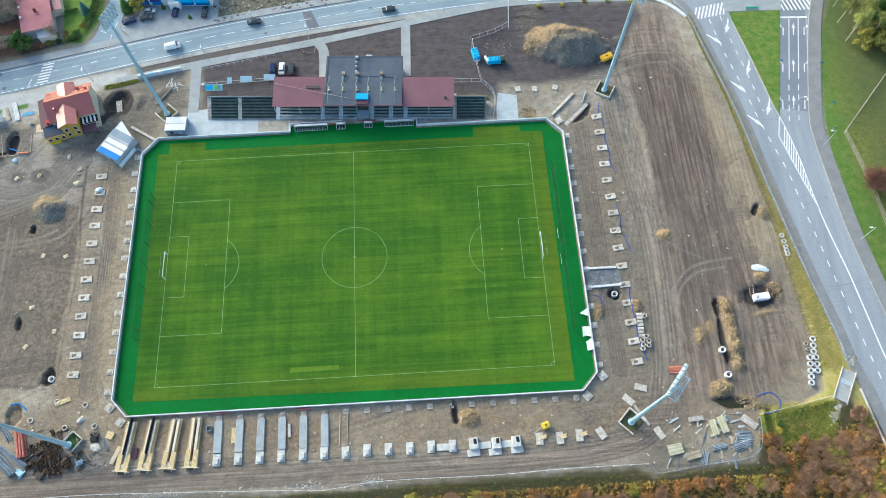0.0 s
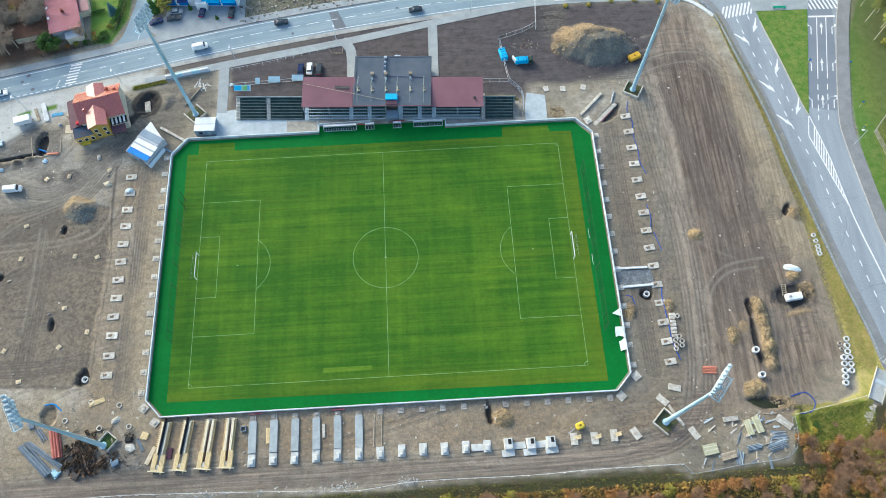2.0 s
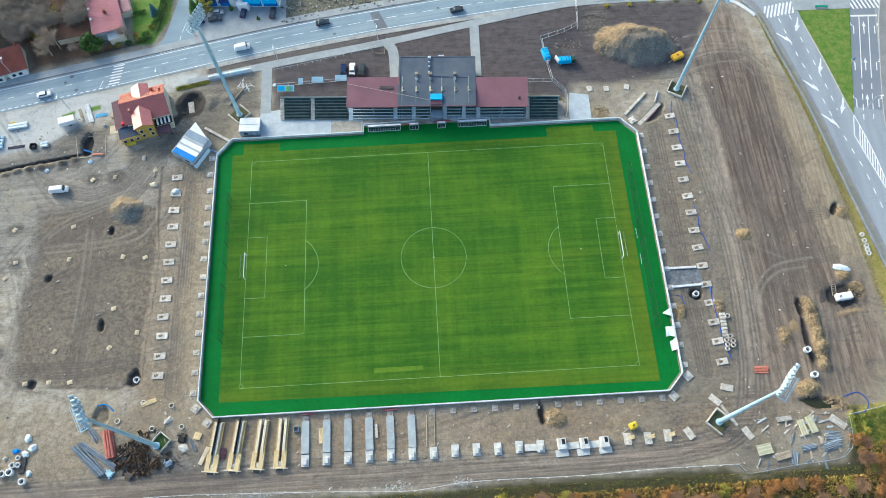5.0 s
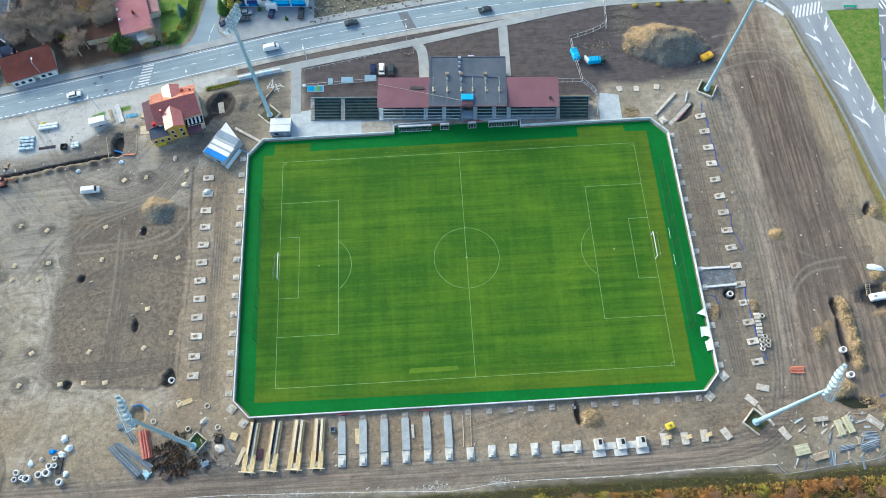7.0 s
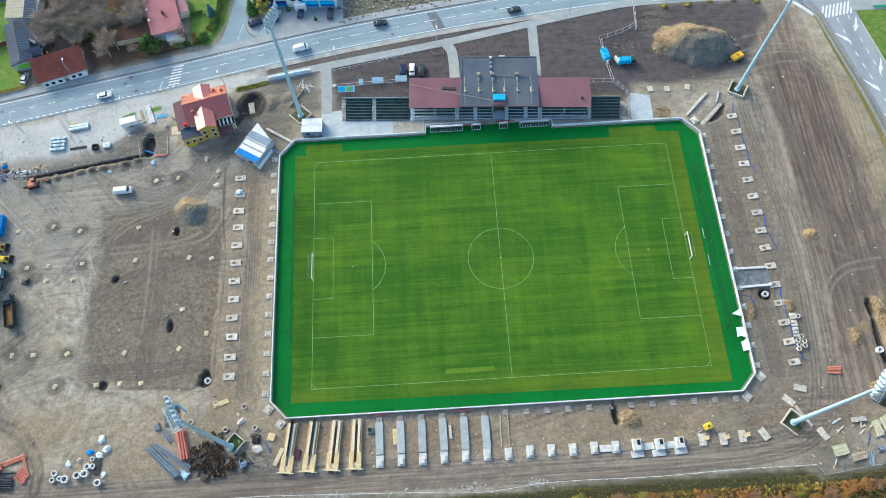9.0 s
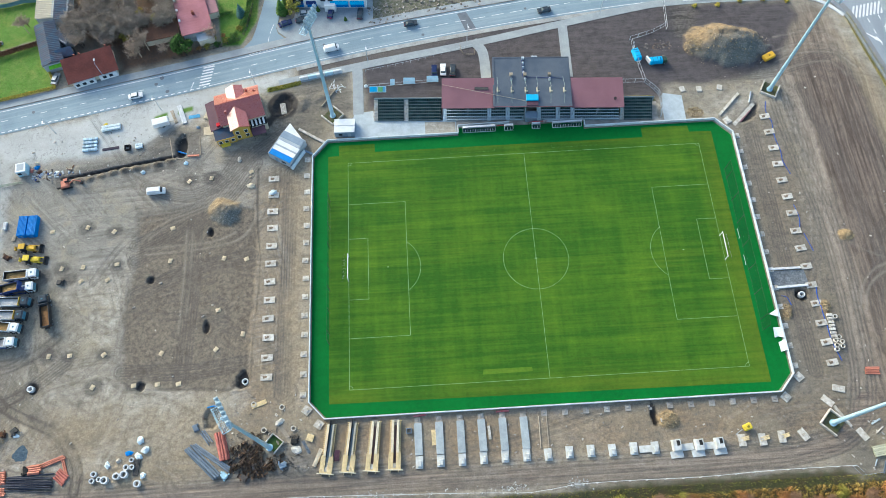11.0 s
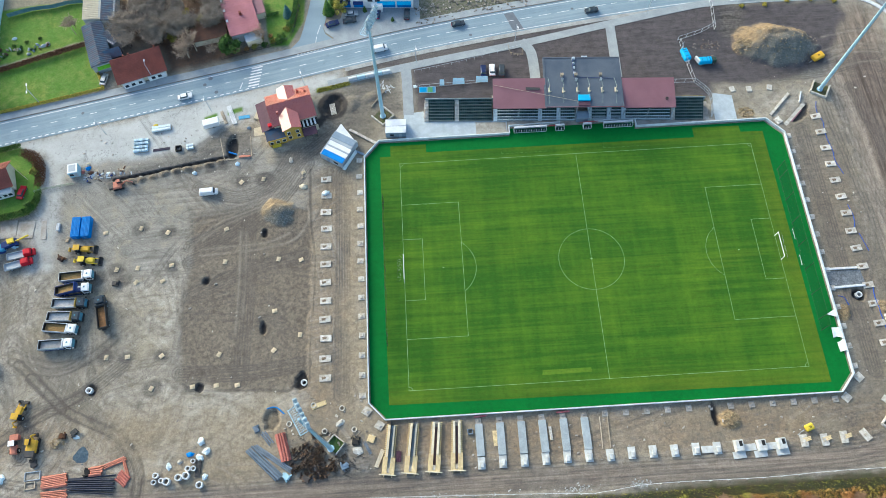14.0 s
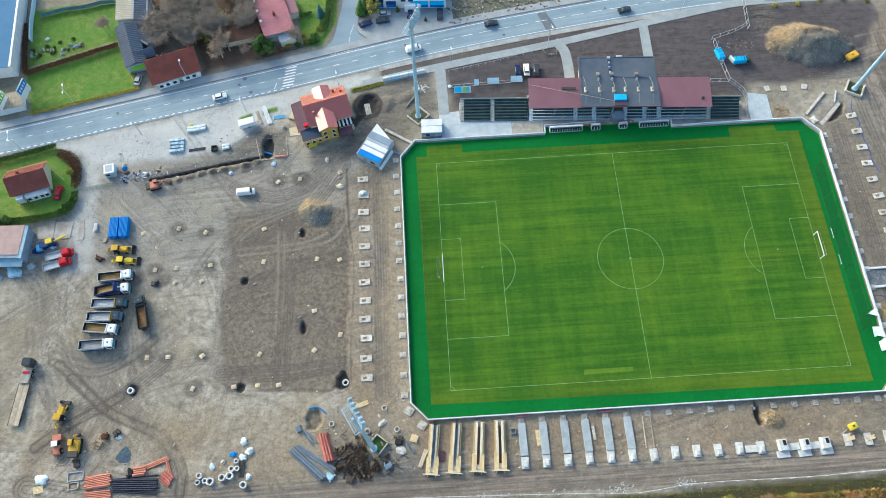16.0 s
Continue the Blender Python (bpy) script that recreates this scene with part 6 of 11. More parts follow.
# dugouts by the touchline
for u0, u1 in ((-17.6, -7.8), (-5.0, -2.4), (3.4, 5.8), (9.6, 18.4)):
    xx, yy, w = (u0 + u1) / 2, 43.2, u1 - u0
    d = thing("dugout", xx, yy, 0.03, 0, "white-framed team shelter with a dark seat row", "dugout", "team shelters")
    bm = bm_new()
    box(bm, (0, 0.55, 0), (w, 0.08, 1.5))
    box(bm, (0, 0.22, 1.5), (w, 0.66, 0.07), tilt=(-8, 0))
    for s in (-1, 1):
        box(bm, (s * w / 2, 0.1, 0), (0.08, 0.95, 1.5))
    part("shell", bm, M_WHITE, d)
    n = max(3, int(w / 0.75))
    first = None
    for k in range(n):
        m = pose(-w / 2 + (k + 0.5) * w / n, -0.45, 0.3)
        if first is None:
            first = part("seat", box(bm_new(), (0, 0, 0), (0.52, 0.6, 0.5), bev=0.05), M_SEAT, d)
            first.matrix_basis = m
        else:
            share("seat", first.data, d, m)
    first = None
    for k in range(n + 1):
        m = pose(-w / 2 + k * w / n, -0.62, 0)
        if first is None:
            first = part("divider", box(bm_new(), (0, 0, 0), (0.07, 0.5, 0.95)), M_WHITE, d)
            first.matrix_basis = m
        else:
            share("divider", first.data, d, m)
    part("kick_board", box(bm_new(), (0, -0.9, 0.0), (w, 0.05, 0.22)), M_RIM, d)
for xx, yy, w in ((-6.2, 43.5, 2.1), (5.1, 44.15, 5.6)):
    b = thing("advert_board", xx, yy, 0.03, 1, "red advertising board with pale lettering by the tunnel", "board", "red boards")
    part("panel", box(bm_new(), (0, 0, 1.0), (w, 0.10, 0.7), tilt=(24, 0), bev=0.02), M_RED, b)
    for k in range(int(w / 0.9)):
        part("letter_bar", box(bm_new(), (-w / 2 + 0.7 + k * 0.9, -0.10, 1.2), (0.5, 0.04, 0.28), tilt=(24, 0)), M_WHITE, b)
    for a in (-w / 2 + 0.2, w / 2 - 0.2):
        part("foot", box(bm_new(), (a, 0.05, 0), (0.08, 0.16, 1.1)), M_STEEL_DARK, b)

# concrete aprons and walks
piece("apron_west", sheet(bm_new(), [(-50.0, 42.4), (-19.6, 42.3), (-19.3, 46.9), (-44.4, 48.6), (-44.6, 52), (-50.6, 51.4), (-51.4, 45)], 0.05, 0.2), M_CONC_BLUE, "pale grey concrete apron by the stand", "pavement")
piece("apron_patch", sheet(bm_new(), [(-29.0, 42.6), (-19.8, 42.5), (-19.8, 46.4), (-29.0, 47.0)], 0.06, 0.05), mat("broken_sandy_screed", (0.43, 0.41, 0.36), (0.31, 0.285, 0.245), 0.9, scale=0.7, fine=3, amount=0.3, bump=0.4), "broken sandy patch in the apron", "pavement")
piece("apron_front", sheet(bm_new(), [(-19.2, 44.9), (-3.4, 45.1), (7.0, 44.9), (19.5, 44.6), (19.5, 42.3), (43.6, 42.3), (44.6, 43.6), (-19.2, 47.2)], 0.045, 0.2), M_CONC_DIRTY, "damp concrete walk before the stand", "pavement")
piece("apron_east", sheet(bm_new(), [(43.8, 42.4), (50.4, 42.4), (50.6, 51.4), (44.9, 52.6), (44.0, 47)], 0.055, 0.2), M_CONC_BLUE, "pale concrete slab beside the stand", "pavement")
piece("stand_base", sheet(bm_new(), [at_stand(-48.4, 1.2)[:2], at_stand(38.4, 0.2)[:2], at_stand(38.4, 6.6)[:2], at_stand(28.0, 6.6)[:2], at_stand(28.0, 9.4)[:2], at_stand(-27.4, 9.4)[:2], at_stand(-27.4, 6.9)[:2], at_stand(-48.4, 6.9)[:2]], 0.1, 0.3), M_CONC_DIRTY, "concrete base of the grandstand", "pavement")
piece("path_west", ribbon(bm_new(), curve_pts([(-49.4, 68.6), (-49.2, 60), (-49.2, 51)], 2.0), 1.6, 1.6, 0.058, 0.2), M_PAVE, "pale concrete footpath to the stand", "path")
piece("path_middle", ribbon(bm_new(), curve_pts([(-12.2, 76.6), (-9.6, 73), (-9.0, 68), (-9.0, 62)], 2.0), 1.6, 1.6, 0.05, 0.2), M_PAVE, "pale concrete footpath to the clubhouse", "path")
piece("path_east", ribbon(bm_new(), curve_pts([(17.3, 82.2), (17.0, 72), (16.7, 60.6)], 2.0), 1.5, 1.5, 0.05, 0.2), M_PAVE, "pale concrete footpath to the clubhouse", "path")
piece("access_slab", sheet(bm_new(), [(63.6, -8.0), (73.4, -8.0), (73.8, -12.6), (64.4, -12.8)], 0.03, 0.2), mat("wet_gate_ground", (0.115, 0.125, 0.140), (0.195, 0.215, 0.235), 0.6, scale=0.5, fine=2.0, amount=0.4, bump=0.2), "wet dark hardstanding between two low walls", "pavement")


# ---- floodlight masts ----
M_BASEFILL = mat("weedy_soil", (0.10, 0.088, 0.060), (0.062, 0.082, 0.030), 0.9, scale=0.8, fine=3, amount=0.4, bump=0.4)


M_LAMPCASE = mat("grey_blue_lamp_case", (0.46, 0.57, 0.63), (0.34, 0.44, 0.50), 0.45, 0.2, scale=2.0, amount=0.25, objrand=0.2)


def mast(x, y, h, face, base_turn, label):
    m = thing("floodlight_mast", x, y, rest(x, y, 1.0), 0, label, "floodlight mast", "stadium floodlights")
    bm = bm_new()
    rod(bm, (0, 0, 0), (0, 0, h * 0.33), 0.62, 0.52, 16)
    rod(bm, (0, 0, h * 0.33), (0, 0, h * 0.66), 0.50, 0.41, 16)
    rod(bm, (0, 0, h * 0.66), (0, 0, h), 0.39, 0.30, 16)
    part("pole", bm, M_MAST, m)
    part("base_flange", rod(bm_new(), (0, 0, 0.0), (0, 0, 0.5), 0.95, 0.9, 16), M_MAST, m)
    turn = pose(0, 0, h, 0, 0, face)
    bm = bm_new()
    for y0 in (-1.15, 0.55):
        box(bm, (0, y0, -0.9), (5.8, 0.10, 0.12))
        box(bm, (0, y0, 0.1), (5.8, 0.05, 0.05))
    for x0 in (-2.9, 0, 2.9):
        box(bm, (x0, -0.3, -0.9), (0.10, 1.8, 0.12))
    for x0 in (-2.9, -1.45, 0, 1.45, 2.9):
        for y0 in (-1.15, 0.55):
            box(bm, (x0, y0, -0.9), (0.05, 0.05, 1.05))
    for k in range(13):
        box(bm, (-2.8 + k * 0.467, -0.3, -0.84), (0.045, 1.7, 0.03))
    for k in range(5):
        box(bm, (0, -1.0 + k * 0.36, -0.86), (5.7, 0.04, 0.03))
    deck = part("platform", bm, M_MAST, m, "pale blue service platform with rails")
    deck.matrix_basis = turn
    for r in range(6):
        part("lamp_bar", rod(bm_new(), (-3.0, 0.55 + r * 0.12, 0.2 + r * 0.92), (3.0, 0.55 + r * 0.12, 0.2 + r * 0.92), 0.06, sides=6), M_GALV, m).matrix_basis = turn
    for x0 in (-2.5, -0.5, 0.5, 2.5):
        part("rack_upright", rod(bm_new(), (x0, 0.45, -0.8), (x0, 1.15, 5.0), 0.08, sides=6), M_GALV, m).matrix_basis = turn
        part("rack_strut", rod(bm_new(), (x0, -0.9, -0.8), (x0, 0.75, 2.2), 0.05, sides=6), M_GALV, m).matrix_basis = turn
    lamp = bm_new()
    rod(lamp, (0, -0.14, 0.16), (0, 0.04, 0.0), 0.16, 0.30, 12)
    rod(lamp, (0, 0.04, 0.0), (0, 0.34, -0.26), 0.32, 0.39, 12)
    rod(lamp, (0, 0.34, -0.26), (0, 0.42, -0.33), 0.40, 0.40, 12)
    first = None
    for r in range(6):
        for c in (-2.7, -1.62, -0.54, 0.54, 1.62, 2.7):
            place = turn @ Matrix.Translation((c + (0.12 if r % 2 else -0.12), 0.65 + r * 0.12, 0.25 + r * 0.92))
            if first is None:
                first = part("lamp", lamp, M_LAMPCASE, m)
                first.matrix_basis = place
            else:
                share("lamp", first.data, m, place)
    part("cable_duct", box(bm_new(), (0.52, 0, 2), (0.10, 0.22, h - 4), top=(1, 0.8)), M_GALV, m)
    small = x < -70
    bx, by = (x + 1.1, y + 0.9) if small else (x, y)
    b = thing("mast_foundation", bx, by, rest(bx, by, 3) - 0.05, base_turn, "low concrete wing walls round a grassed mast base", "foundation", "mast foundations")
    b.scale = (0.74, 0.74, 1.0) if small else (1, 1, 1)
    for k, (ax, ay, l, t) in enumerate(((-2.4, 0, 5.0, 90), (2.4, 0, 4.6, 90), (0, -2.4, 4.9, 0))):
        part("wing_wall", box(bm_new(), (ax, ay, 0), (l, 0.34, 0.95), t, bev=0.03), M_CONC, b)
    part("infill", box(bm_new(), (0, 0, 0), (4.4, 4.4, 0.22), top=(0.98, 0.98)), M_GREENBOX if x < -70 else M_BASEFILL, b, "grass inside the walls" if x < -70 else "weedy soil inside the walls")
    return m


mast(-57.1, 51.1, 41.5, -115, 45, "tall pale blue floodlight mast with lamp rack")
mast(78.0, 51.7, 41.5, 125, -30, "tall pale blue floodlight mast with lamp rack")
mast(70.3, -49.8, 41.5, 50, 225, "tall pale blue floodlight mast with lamp rack")
mast(-72.9, -47.4, 41.5, -62, 140, "tall pale blue floodlight mast with lamp rack")


# ---- footings ----
def footing_mesh(sx, sy, h, stub):
    bm = bm_new()
    box(bm, (0, 0, 0), (sx, sy, h), bev=0.03)
    if stub:
        box(bm, (stub[0], stub[1], h), (stub[2], stub[3], stub[4]), bev=0.02, top=(0.8, 0.8))
    return bm


def footing_row(group, label, spots, size, stub, material=M_CONC, dirt=False):
    proto = None
    for x, y, turn in spots:
        z = rest(x, y, 0.6) - 0.02
        if proto is None:
            proto = tagged(part("footing", footing_mesh(*size, stub), material), label, "footing", group)
            proto.matrix_basis = pose(x, y, z, 0, 0, turn)
            if dirt:
                bm = bm_new()
                for dx, dy, a, b, t in ((-0.45, -0.05, 0.95, 0.62, 8), (-0.15, 0.12, 0.7, 0.5, -15), (-0.75, 0.15, 0.4, 0.45, 30)):
                    box(bm, (dx, dy, size[2] - 0.02), (a, b, 0.10), t, bev=0.03, top=(0.8, 0.75))
                part("soil_patch", bm, M_PADSOIL, proto, "brown soil left on the slab")
        else:
            copy_thing(proto, pose(x, y, z, 0, 0, turn))


jit = lambda a: rnd.uniform(-a, a)
M_PADSOIL = mat("caked_soil", (0.26, 0.20, 0.145), (0.15, 0.115, 0.085), 0.95, scale=1.5, fine=6, amount=0.3, bump=0.4)
M_CONC_PALE = mat("pale_pad_concrete", (0.57, 0.595, 0.60), (0.45, 0.45, 0.43), 0.82, scale=1.0, fine=4, amount=0.14)
PRECAST = ((29.7, -53.0), (35.4, -53.2), (40.5, -53.1))
footing_row("loose pale slabs", "white precast slab lying on the soil", [(21.9, -53.4, 0), (29.5, -55.2, 3), (34.9, -55.2, 3), (40.5, -55.0, 3), (32.4, -53.5, 3), (37.8, -53.5, 3)], (3.2, 1.7, 0.3), None, M_CONC_PALE)
footing_row("west footings", "pale concrete slab footing in the soil", [(-74.4 + jit(0.15), 30.3 - 5.42 * k + jit(0.12), jit(3)) for k in range(12)], (3.1, 1.8, 0.30), None, dirt=True)
footing_row("east footings", "pale concrete slab footing in the soil", [(74.3 + jit(0.15), 42.0 - 5.45 * k + jit(0.12), 4 + jit(3)) for k in range(15)], (3.0, 1.7, 0.30), None, dirt=True)
footing_row("wall footings west", "square concrete footing by the pitch wall", [(-64.6 + jit(0.1), 36.0 - 5.42 * k, jit(3)) for k in range(14)], (1.7, 1.5, 0.25), (0.0, 0, 0.8, 0.8, 0.2))
footing_row("wall footings east", "square concrete footing by the pitch wall", [(64.4 + jit(0.1), 35.9 - 5.42 * k, jit(3)) for k in range(14)], (1.6, 1.5, 0.25), (0.0, 0, 0.8, 0.8, 0.2))
footing_row("wall footings south", "square concrete footing by the pitch wall", [(-51.4 + 5.42 * k, -42.9, jit(3)) for k in range(21)], (1.5, 1.6, 0.25), (0.0, 0.15, 0.7, 0.7, 0.2), M_CONC_DIRTY)
footing_row("corner footings", "large square concrete footing at the pitch corner", [(64.6, -37.6, 35), (60.0, -42.6, 40), (-63.6, -38.6, -38), (-60.4, -42.4, -35), (62.6, 41.4, 30)], (2.1, 2.1, 0.3), (0.0, 0, 1.0, 1.0, 0.2))
footing_row("south pad footings", "pale concrete pad with a tapered stub", [(-35.1 + 5.4 * k, -53.2 + jit(0.15), jit(2)) for k in range(12)], (1.9, 3.0, 0.35), (0.1, -0.4, 1.0, 1.6, 0.55), M_CONC_PALE)
footing_row("north footings", "pale concrete slab footing in the soil", [(51.2, 53.6, 10), (56.4, 53.3, 0), (62.8, 53.5, -15)], (1.6, 1.9, 0.3), None)
footing_row("loose slabs", "loose pale concrete slab on the ground", [(74.1, -41.2, -15), (77.0, -53.0, -60), (70.4, -44.2, -45)], (3.2, 1.7, 0.28), None)
footing_row("board footings", "concrete pad with tan boards on it", [(46.4, -52.7, 0), (51.6, -52.8, 2), (56.6, -52.4, 0), (62.2, -52.2, 30)], (1.8, 3.0, 0.3), (0, 0, 0.7, 0.9, 0.1))
for x, y in PRECAST:
    b = thing("precast_block", x, y, rest(x, y, 1.0), 3, "pale precast concrete block with a dark socket", "concrete block", "precast blocks")
    part("block", box(bm_new(), (0, 0, 0), (2.4, 3.0, 1.2), bev=0.05, top=(0.82, 0.9)), M_CONC_PALE, b)
    # no hole is cut; a black plate gives the shade inside the socket
    part("socket", box(bm_new(), (0.32, 0.45, 1.17), (0.8, 1.3, 0.06)), M_BLACK, b, "black plate for the shade in the socket")
for x, y in ((47.2, -52.4), (52.3, -52.5), (57.6, -52.2)):
    bm = bm_new()
    for k in range(3):
        box(bm, (0, -0.35 + k * 0.35, 0.3), (2.2 + jit(0.3), 0.3, 0.08), 14)
    b = tagged(part("board_pile", bm, M_TIMBER), "fresh timber boards lying on a pad", "boards", "boards on pads")
    b.location = (x, y, rest(x, y, 1) + 0.0)

# foundation strips and formwork
for k in range(6):
    x = -35.1 + 5.42 * k
    s = tagged(part("foundation_strip", box(bm_new(), (0, 0, 0), (1.95, 8.0, 0.5), bev=0.03), M_STRIP), "long cast concrete foundation strip", "foundation", "foundation strips")
    s.matrix_basis = pose(x, -47.6, rest(x, -47.6, 1) - 0.02, 0, 0, jit(0.6))
s = tagged(part("concrete_beam", box(bm_new(), (0, 0, 0), (0.7, 3.4, 0.45), bev=0.03), M_CONC), "short pale concrete beam leaning by a strip", "beam")
s.matrix_basis = pose(-17.0, -47.0, rest(-17, -47) - 0.03, 0, 0, 3)
for x in (-4.2, -2.2):
    s = tagged(part("timber_rail", box(bm_new(), (0, 0, 0), (0.22, 8.0, 0.2)), M_PLANK), "long timber guide rail on the soil", "timber", "guide rails")
    s.matrix_basis = pose(x, -47.6, rest(x, -47.6, 0.5), 0, 0, -2)


def formwork(x, y, turn, bright):
    f = thing("formwork", x, y, rest(x, y, 1.2) - 0.03, turn, "timber shuttering trough for a foundation" if bright else "aged timber shuttering trough with dark inside", "formwork", "timber formwork")
    for s in (-1, 1):
        wide = 0.62 if bright or s < 0 else 0.42
        part("side_board", box(bm_new(), (s * (0.36 + wide / 2), 1.6, 0), (wide, 8.0, 1.05), bev=0.02), M_CREAM_WOOD, f, "pale shuttering board")
        first = None
        for k in range(17):
            m = pose(s * (0.52 + wide), -2.2 + k * 0.49, 0.35)
            if first is None:
                first = part("strut", box(bm_new(), (0, 0, 0), (0.62, 0.16, 0.5)), M_TIMBER, f)
                first.matrix_basis = m
            else:
                share("strut", first.data, f, m)
        part("base_rail", box(bm_new(), (s * 1.15, 1.6, 0), (0.14, 8.0, 0.4)), M_TIMBER, f)
        first = None
        for k in range(4):
            m = pose(s * (0.5 + k * 0.3), -4.5, 0)
            if first is None:
                first = part("end_plank", box(bm_new(), (0, 0, 0), (0.27, 4.2, 1.0), bev=0.015), M_TIMBER, f)
                first.matrix_basis = m
            else:
                share("end_plank", first.data, f, m)
        part("cleat", box(bm_new(), (s * 1.0, -6.9, 0), (0.18, 0.5, 0.6)), M_TIMBER, f)
    part("floor", box(bm_new(), (0, 0.4, 0), (0.7, 10.4, 0.14)), M_CONC_BLUE if not bright else M_PURPLE, f)
    part("end_board", box(bm_new(), (0, -6.4, 0), (2.7, 0.4, 1.02), bev=0.02), M_TIMBER, f)
    part("waler", box(bm_new(), (0.0, -6.62, 0.75), (4.3, 0.22, 0.3)), M_CREAM_WOOD, f)
    part("stub", box(bm_new(), (0, -5.5, 0.1), (0.66, 1.2, 0.75), bev=0.04), M_CONC, f)
    # the aged troughs get a dark sheet along one inner side
    if not bright:
        part("inner_sheet", box(bm_new(), (-0.3, 2.0, 0.1), (0.08, 9.2, 1.5)), M_STEEL_DARK, f, "dark sheet along one inner face")


M_CREAM_WOOD = mat("pale_planed_timber", (0.68, 0.63, 0.49), (0.58, 0.52, 0.39), 0.7, scale=1.5, amount=0.12)
M_PURPLE = mat("purple_brown_ply", (0.16, 0.10, 0.10), (0.11, 0.075, 0.08), 0.7)
for x, turn, bright in ((-57.8, -7.5, False), (-52.2, -7.5, False), (-46.4, -6.5, True), (-41.0, -3.5, True)):
    formwork(x, -48.2, turn, bright)

# ---- buildings ----
def gable(bm, x0, x1, y0, y1, z0, z1, over=0.4, thick=0.18, axis="x", ridge=None):
    """Two roof slabs with their ridge along x (or y)."""
    ym, xm = (y0 + y1) / 2 if ridge is None else ridge, (x0 + x1) / 2
    for s in (-1, 1):
        if axis == "x":
            ye = y0 - over if s < 0 else y1 + over
            ze = z0 - over * (z1 - z0) / (abs(y1 - y0) / 2)
            c = [(x0 - over, ye, ze), (x1 + over, ye, ze), (x1 + over, ym, z1), (x0 - over, ym, z1)]
        else:
            xe = x0 - over if s < 0 else x1 + over
            ze = z0 - over * (z1 - z0) / (abs(x1 - x0) / 2)
            c = [(xe, y0 - over, ze), (xe, y1 + over, ze), (xm, y1 + over, z1), (xm, y0 - over, z1)]
        top = [bm.verts.new((a, b, d + thick)) for a, b, d in c]
        low = [bm.verts.new(p) for p in c]
        bm.faces.new(top)
        bm.faces.new(low[::-1])
        for i in range(4):
            bm.faces.new((top[i], low[i], low[(i + 1) % 4], top[(i + 1) % 4]))
    bmesh.ops.recalc_face_normals(bm, faces=bm.faces[:])
    return bm


def gable_body(bm, x0, x1, y0, y1, z0, z1, axis="x", ridge=None):
    """Walls with pointed ends up to the ridge."""
    ym, xm = (y0 + y1) / 2 if ridge is None else ridge, (x0 + x1) / 2
    box(bm, (xm, (y0 + y1) / 2, 0), (x1 - x0, y1 - y0, z0))
    if axis == "x":
        ends = [[(x, y0, z0), (x, y1, z0), (x, ym, z1)] for x in (x0, x1)]
    else:
        ends = [[(x0, y, z0), (x1, y, z0), (xm, y, z1)] for y in (y0, y1)]
    a = [[bm.verts.new(p) for p in e] for e in ends]
    for e in a:
        bm.faces.new(e)
    for i in range(3):
        bm.faces.new((a[0][i], a[0][(i + 1) % 3], a[1][(i + 1) % 3], a[1][i]))
    bmesh.ops.recalc_face_normals(bm, faces=bm.faces[:])
    return bm


def tile_rows(parent, name, x0, x1, y0, y1, z0, z1, material, step=0.45, over=0.4, ridge=None):
    """Raised courses along both slopes of a roof whose ridge runs along x."""
    ym = (y0 + y1) / 2 if ridge is None else ridge
    bm = box(bm_new(), (0, 0, 0), (x1 - x0 + 2 * over, 0.08, 0.05))
    first = None
    for s in (-1, 1):
        half = ym - y0 if s < 0 else y1 - ym
        n = int(math.hypot(half, z1 - z0) / step)
        for k in range(n):
            f = (k + 0.5) / n
            y = (y0 if s < 0 else y1) + (ym - (y0 if s < 0 else y1)) * f
            m = pose((x0 + x1) / 2, y, z0 + (z1 - z0) * f + 0.19, math.degrees(math.atan2(z1 - z0, half)) * -s, 0, 0)
            if first is None:
                first = part(name, bm, material, parent)
                first.matrix_basis = m
            else:
                share(name, first.data, parent, m)


def window(house, x, y, z, w, h, turn):
    f = part("window", box(bm_new(), (0, 0, 0), (w + 0.2, 0.12, h + 0.2)), M_WHITE, house)
    f.matrix_basis = pose(x, y, z, 0, 0, turn)
    part("pane", box(bm_new(), (0, 0, 0.1), (w, 0.16, h)), M_GLASS_DARK, f)


# house with glazed roofs and ochre walls
h1 = thing("house", -84.6, 53.4, 0, 14.5, "ochre house with glazed red tile roofs and dormer gables", "house")
part("wall", gable_body(bm_new(), -6.3, 6.3, -5.2, 5.2, 5.0, 7.8), M_CREAM, h1)
roof = part("roof", gable(bm_new(), -6.3, 6.3, -5.2, 5.2, 5.0, 7.8, 0.5), M_TILE, h1, "glazed red tile roof")
tile_rows(roof, "tile_course", -6.3, 6.3, -5.2, 5.2, 5.0, 7.8, M_TILE, 0.5, 0.5)
part("gable_wing", gable_body(bm_new(), -3.8, 1.2, -8.6, -3.0, 5.9, 6.9, "y"), M_OCHRE_WALL, h1)
part("wing_roof", gable(bm_new(), -3.8, 1.2, -8.6, -0.6, 6.0, 7.0, 0.4, 0.18, "y"), M_TILE, h1, "glazed red tile roof")
part("dormer_wall", gable_body(bm_new(), -2.5, 2.1, 2.0, 5.5, 6.5, 7.4, "y"), M_CREAM, h1)
part("dormer_roof", gable(bm_new(), -2.5, 2.1, 0.6, 5.6, 6.6, 7.5, 0.3, 0.18, "y"), M_TILE, h1, "glazed red tile roof")
part("side_wing", box(bm_new(), (-8.2, 0.0, 0), (3.3, 9.6, 3.1)), M_OCHRE_WALL, h1)
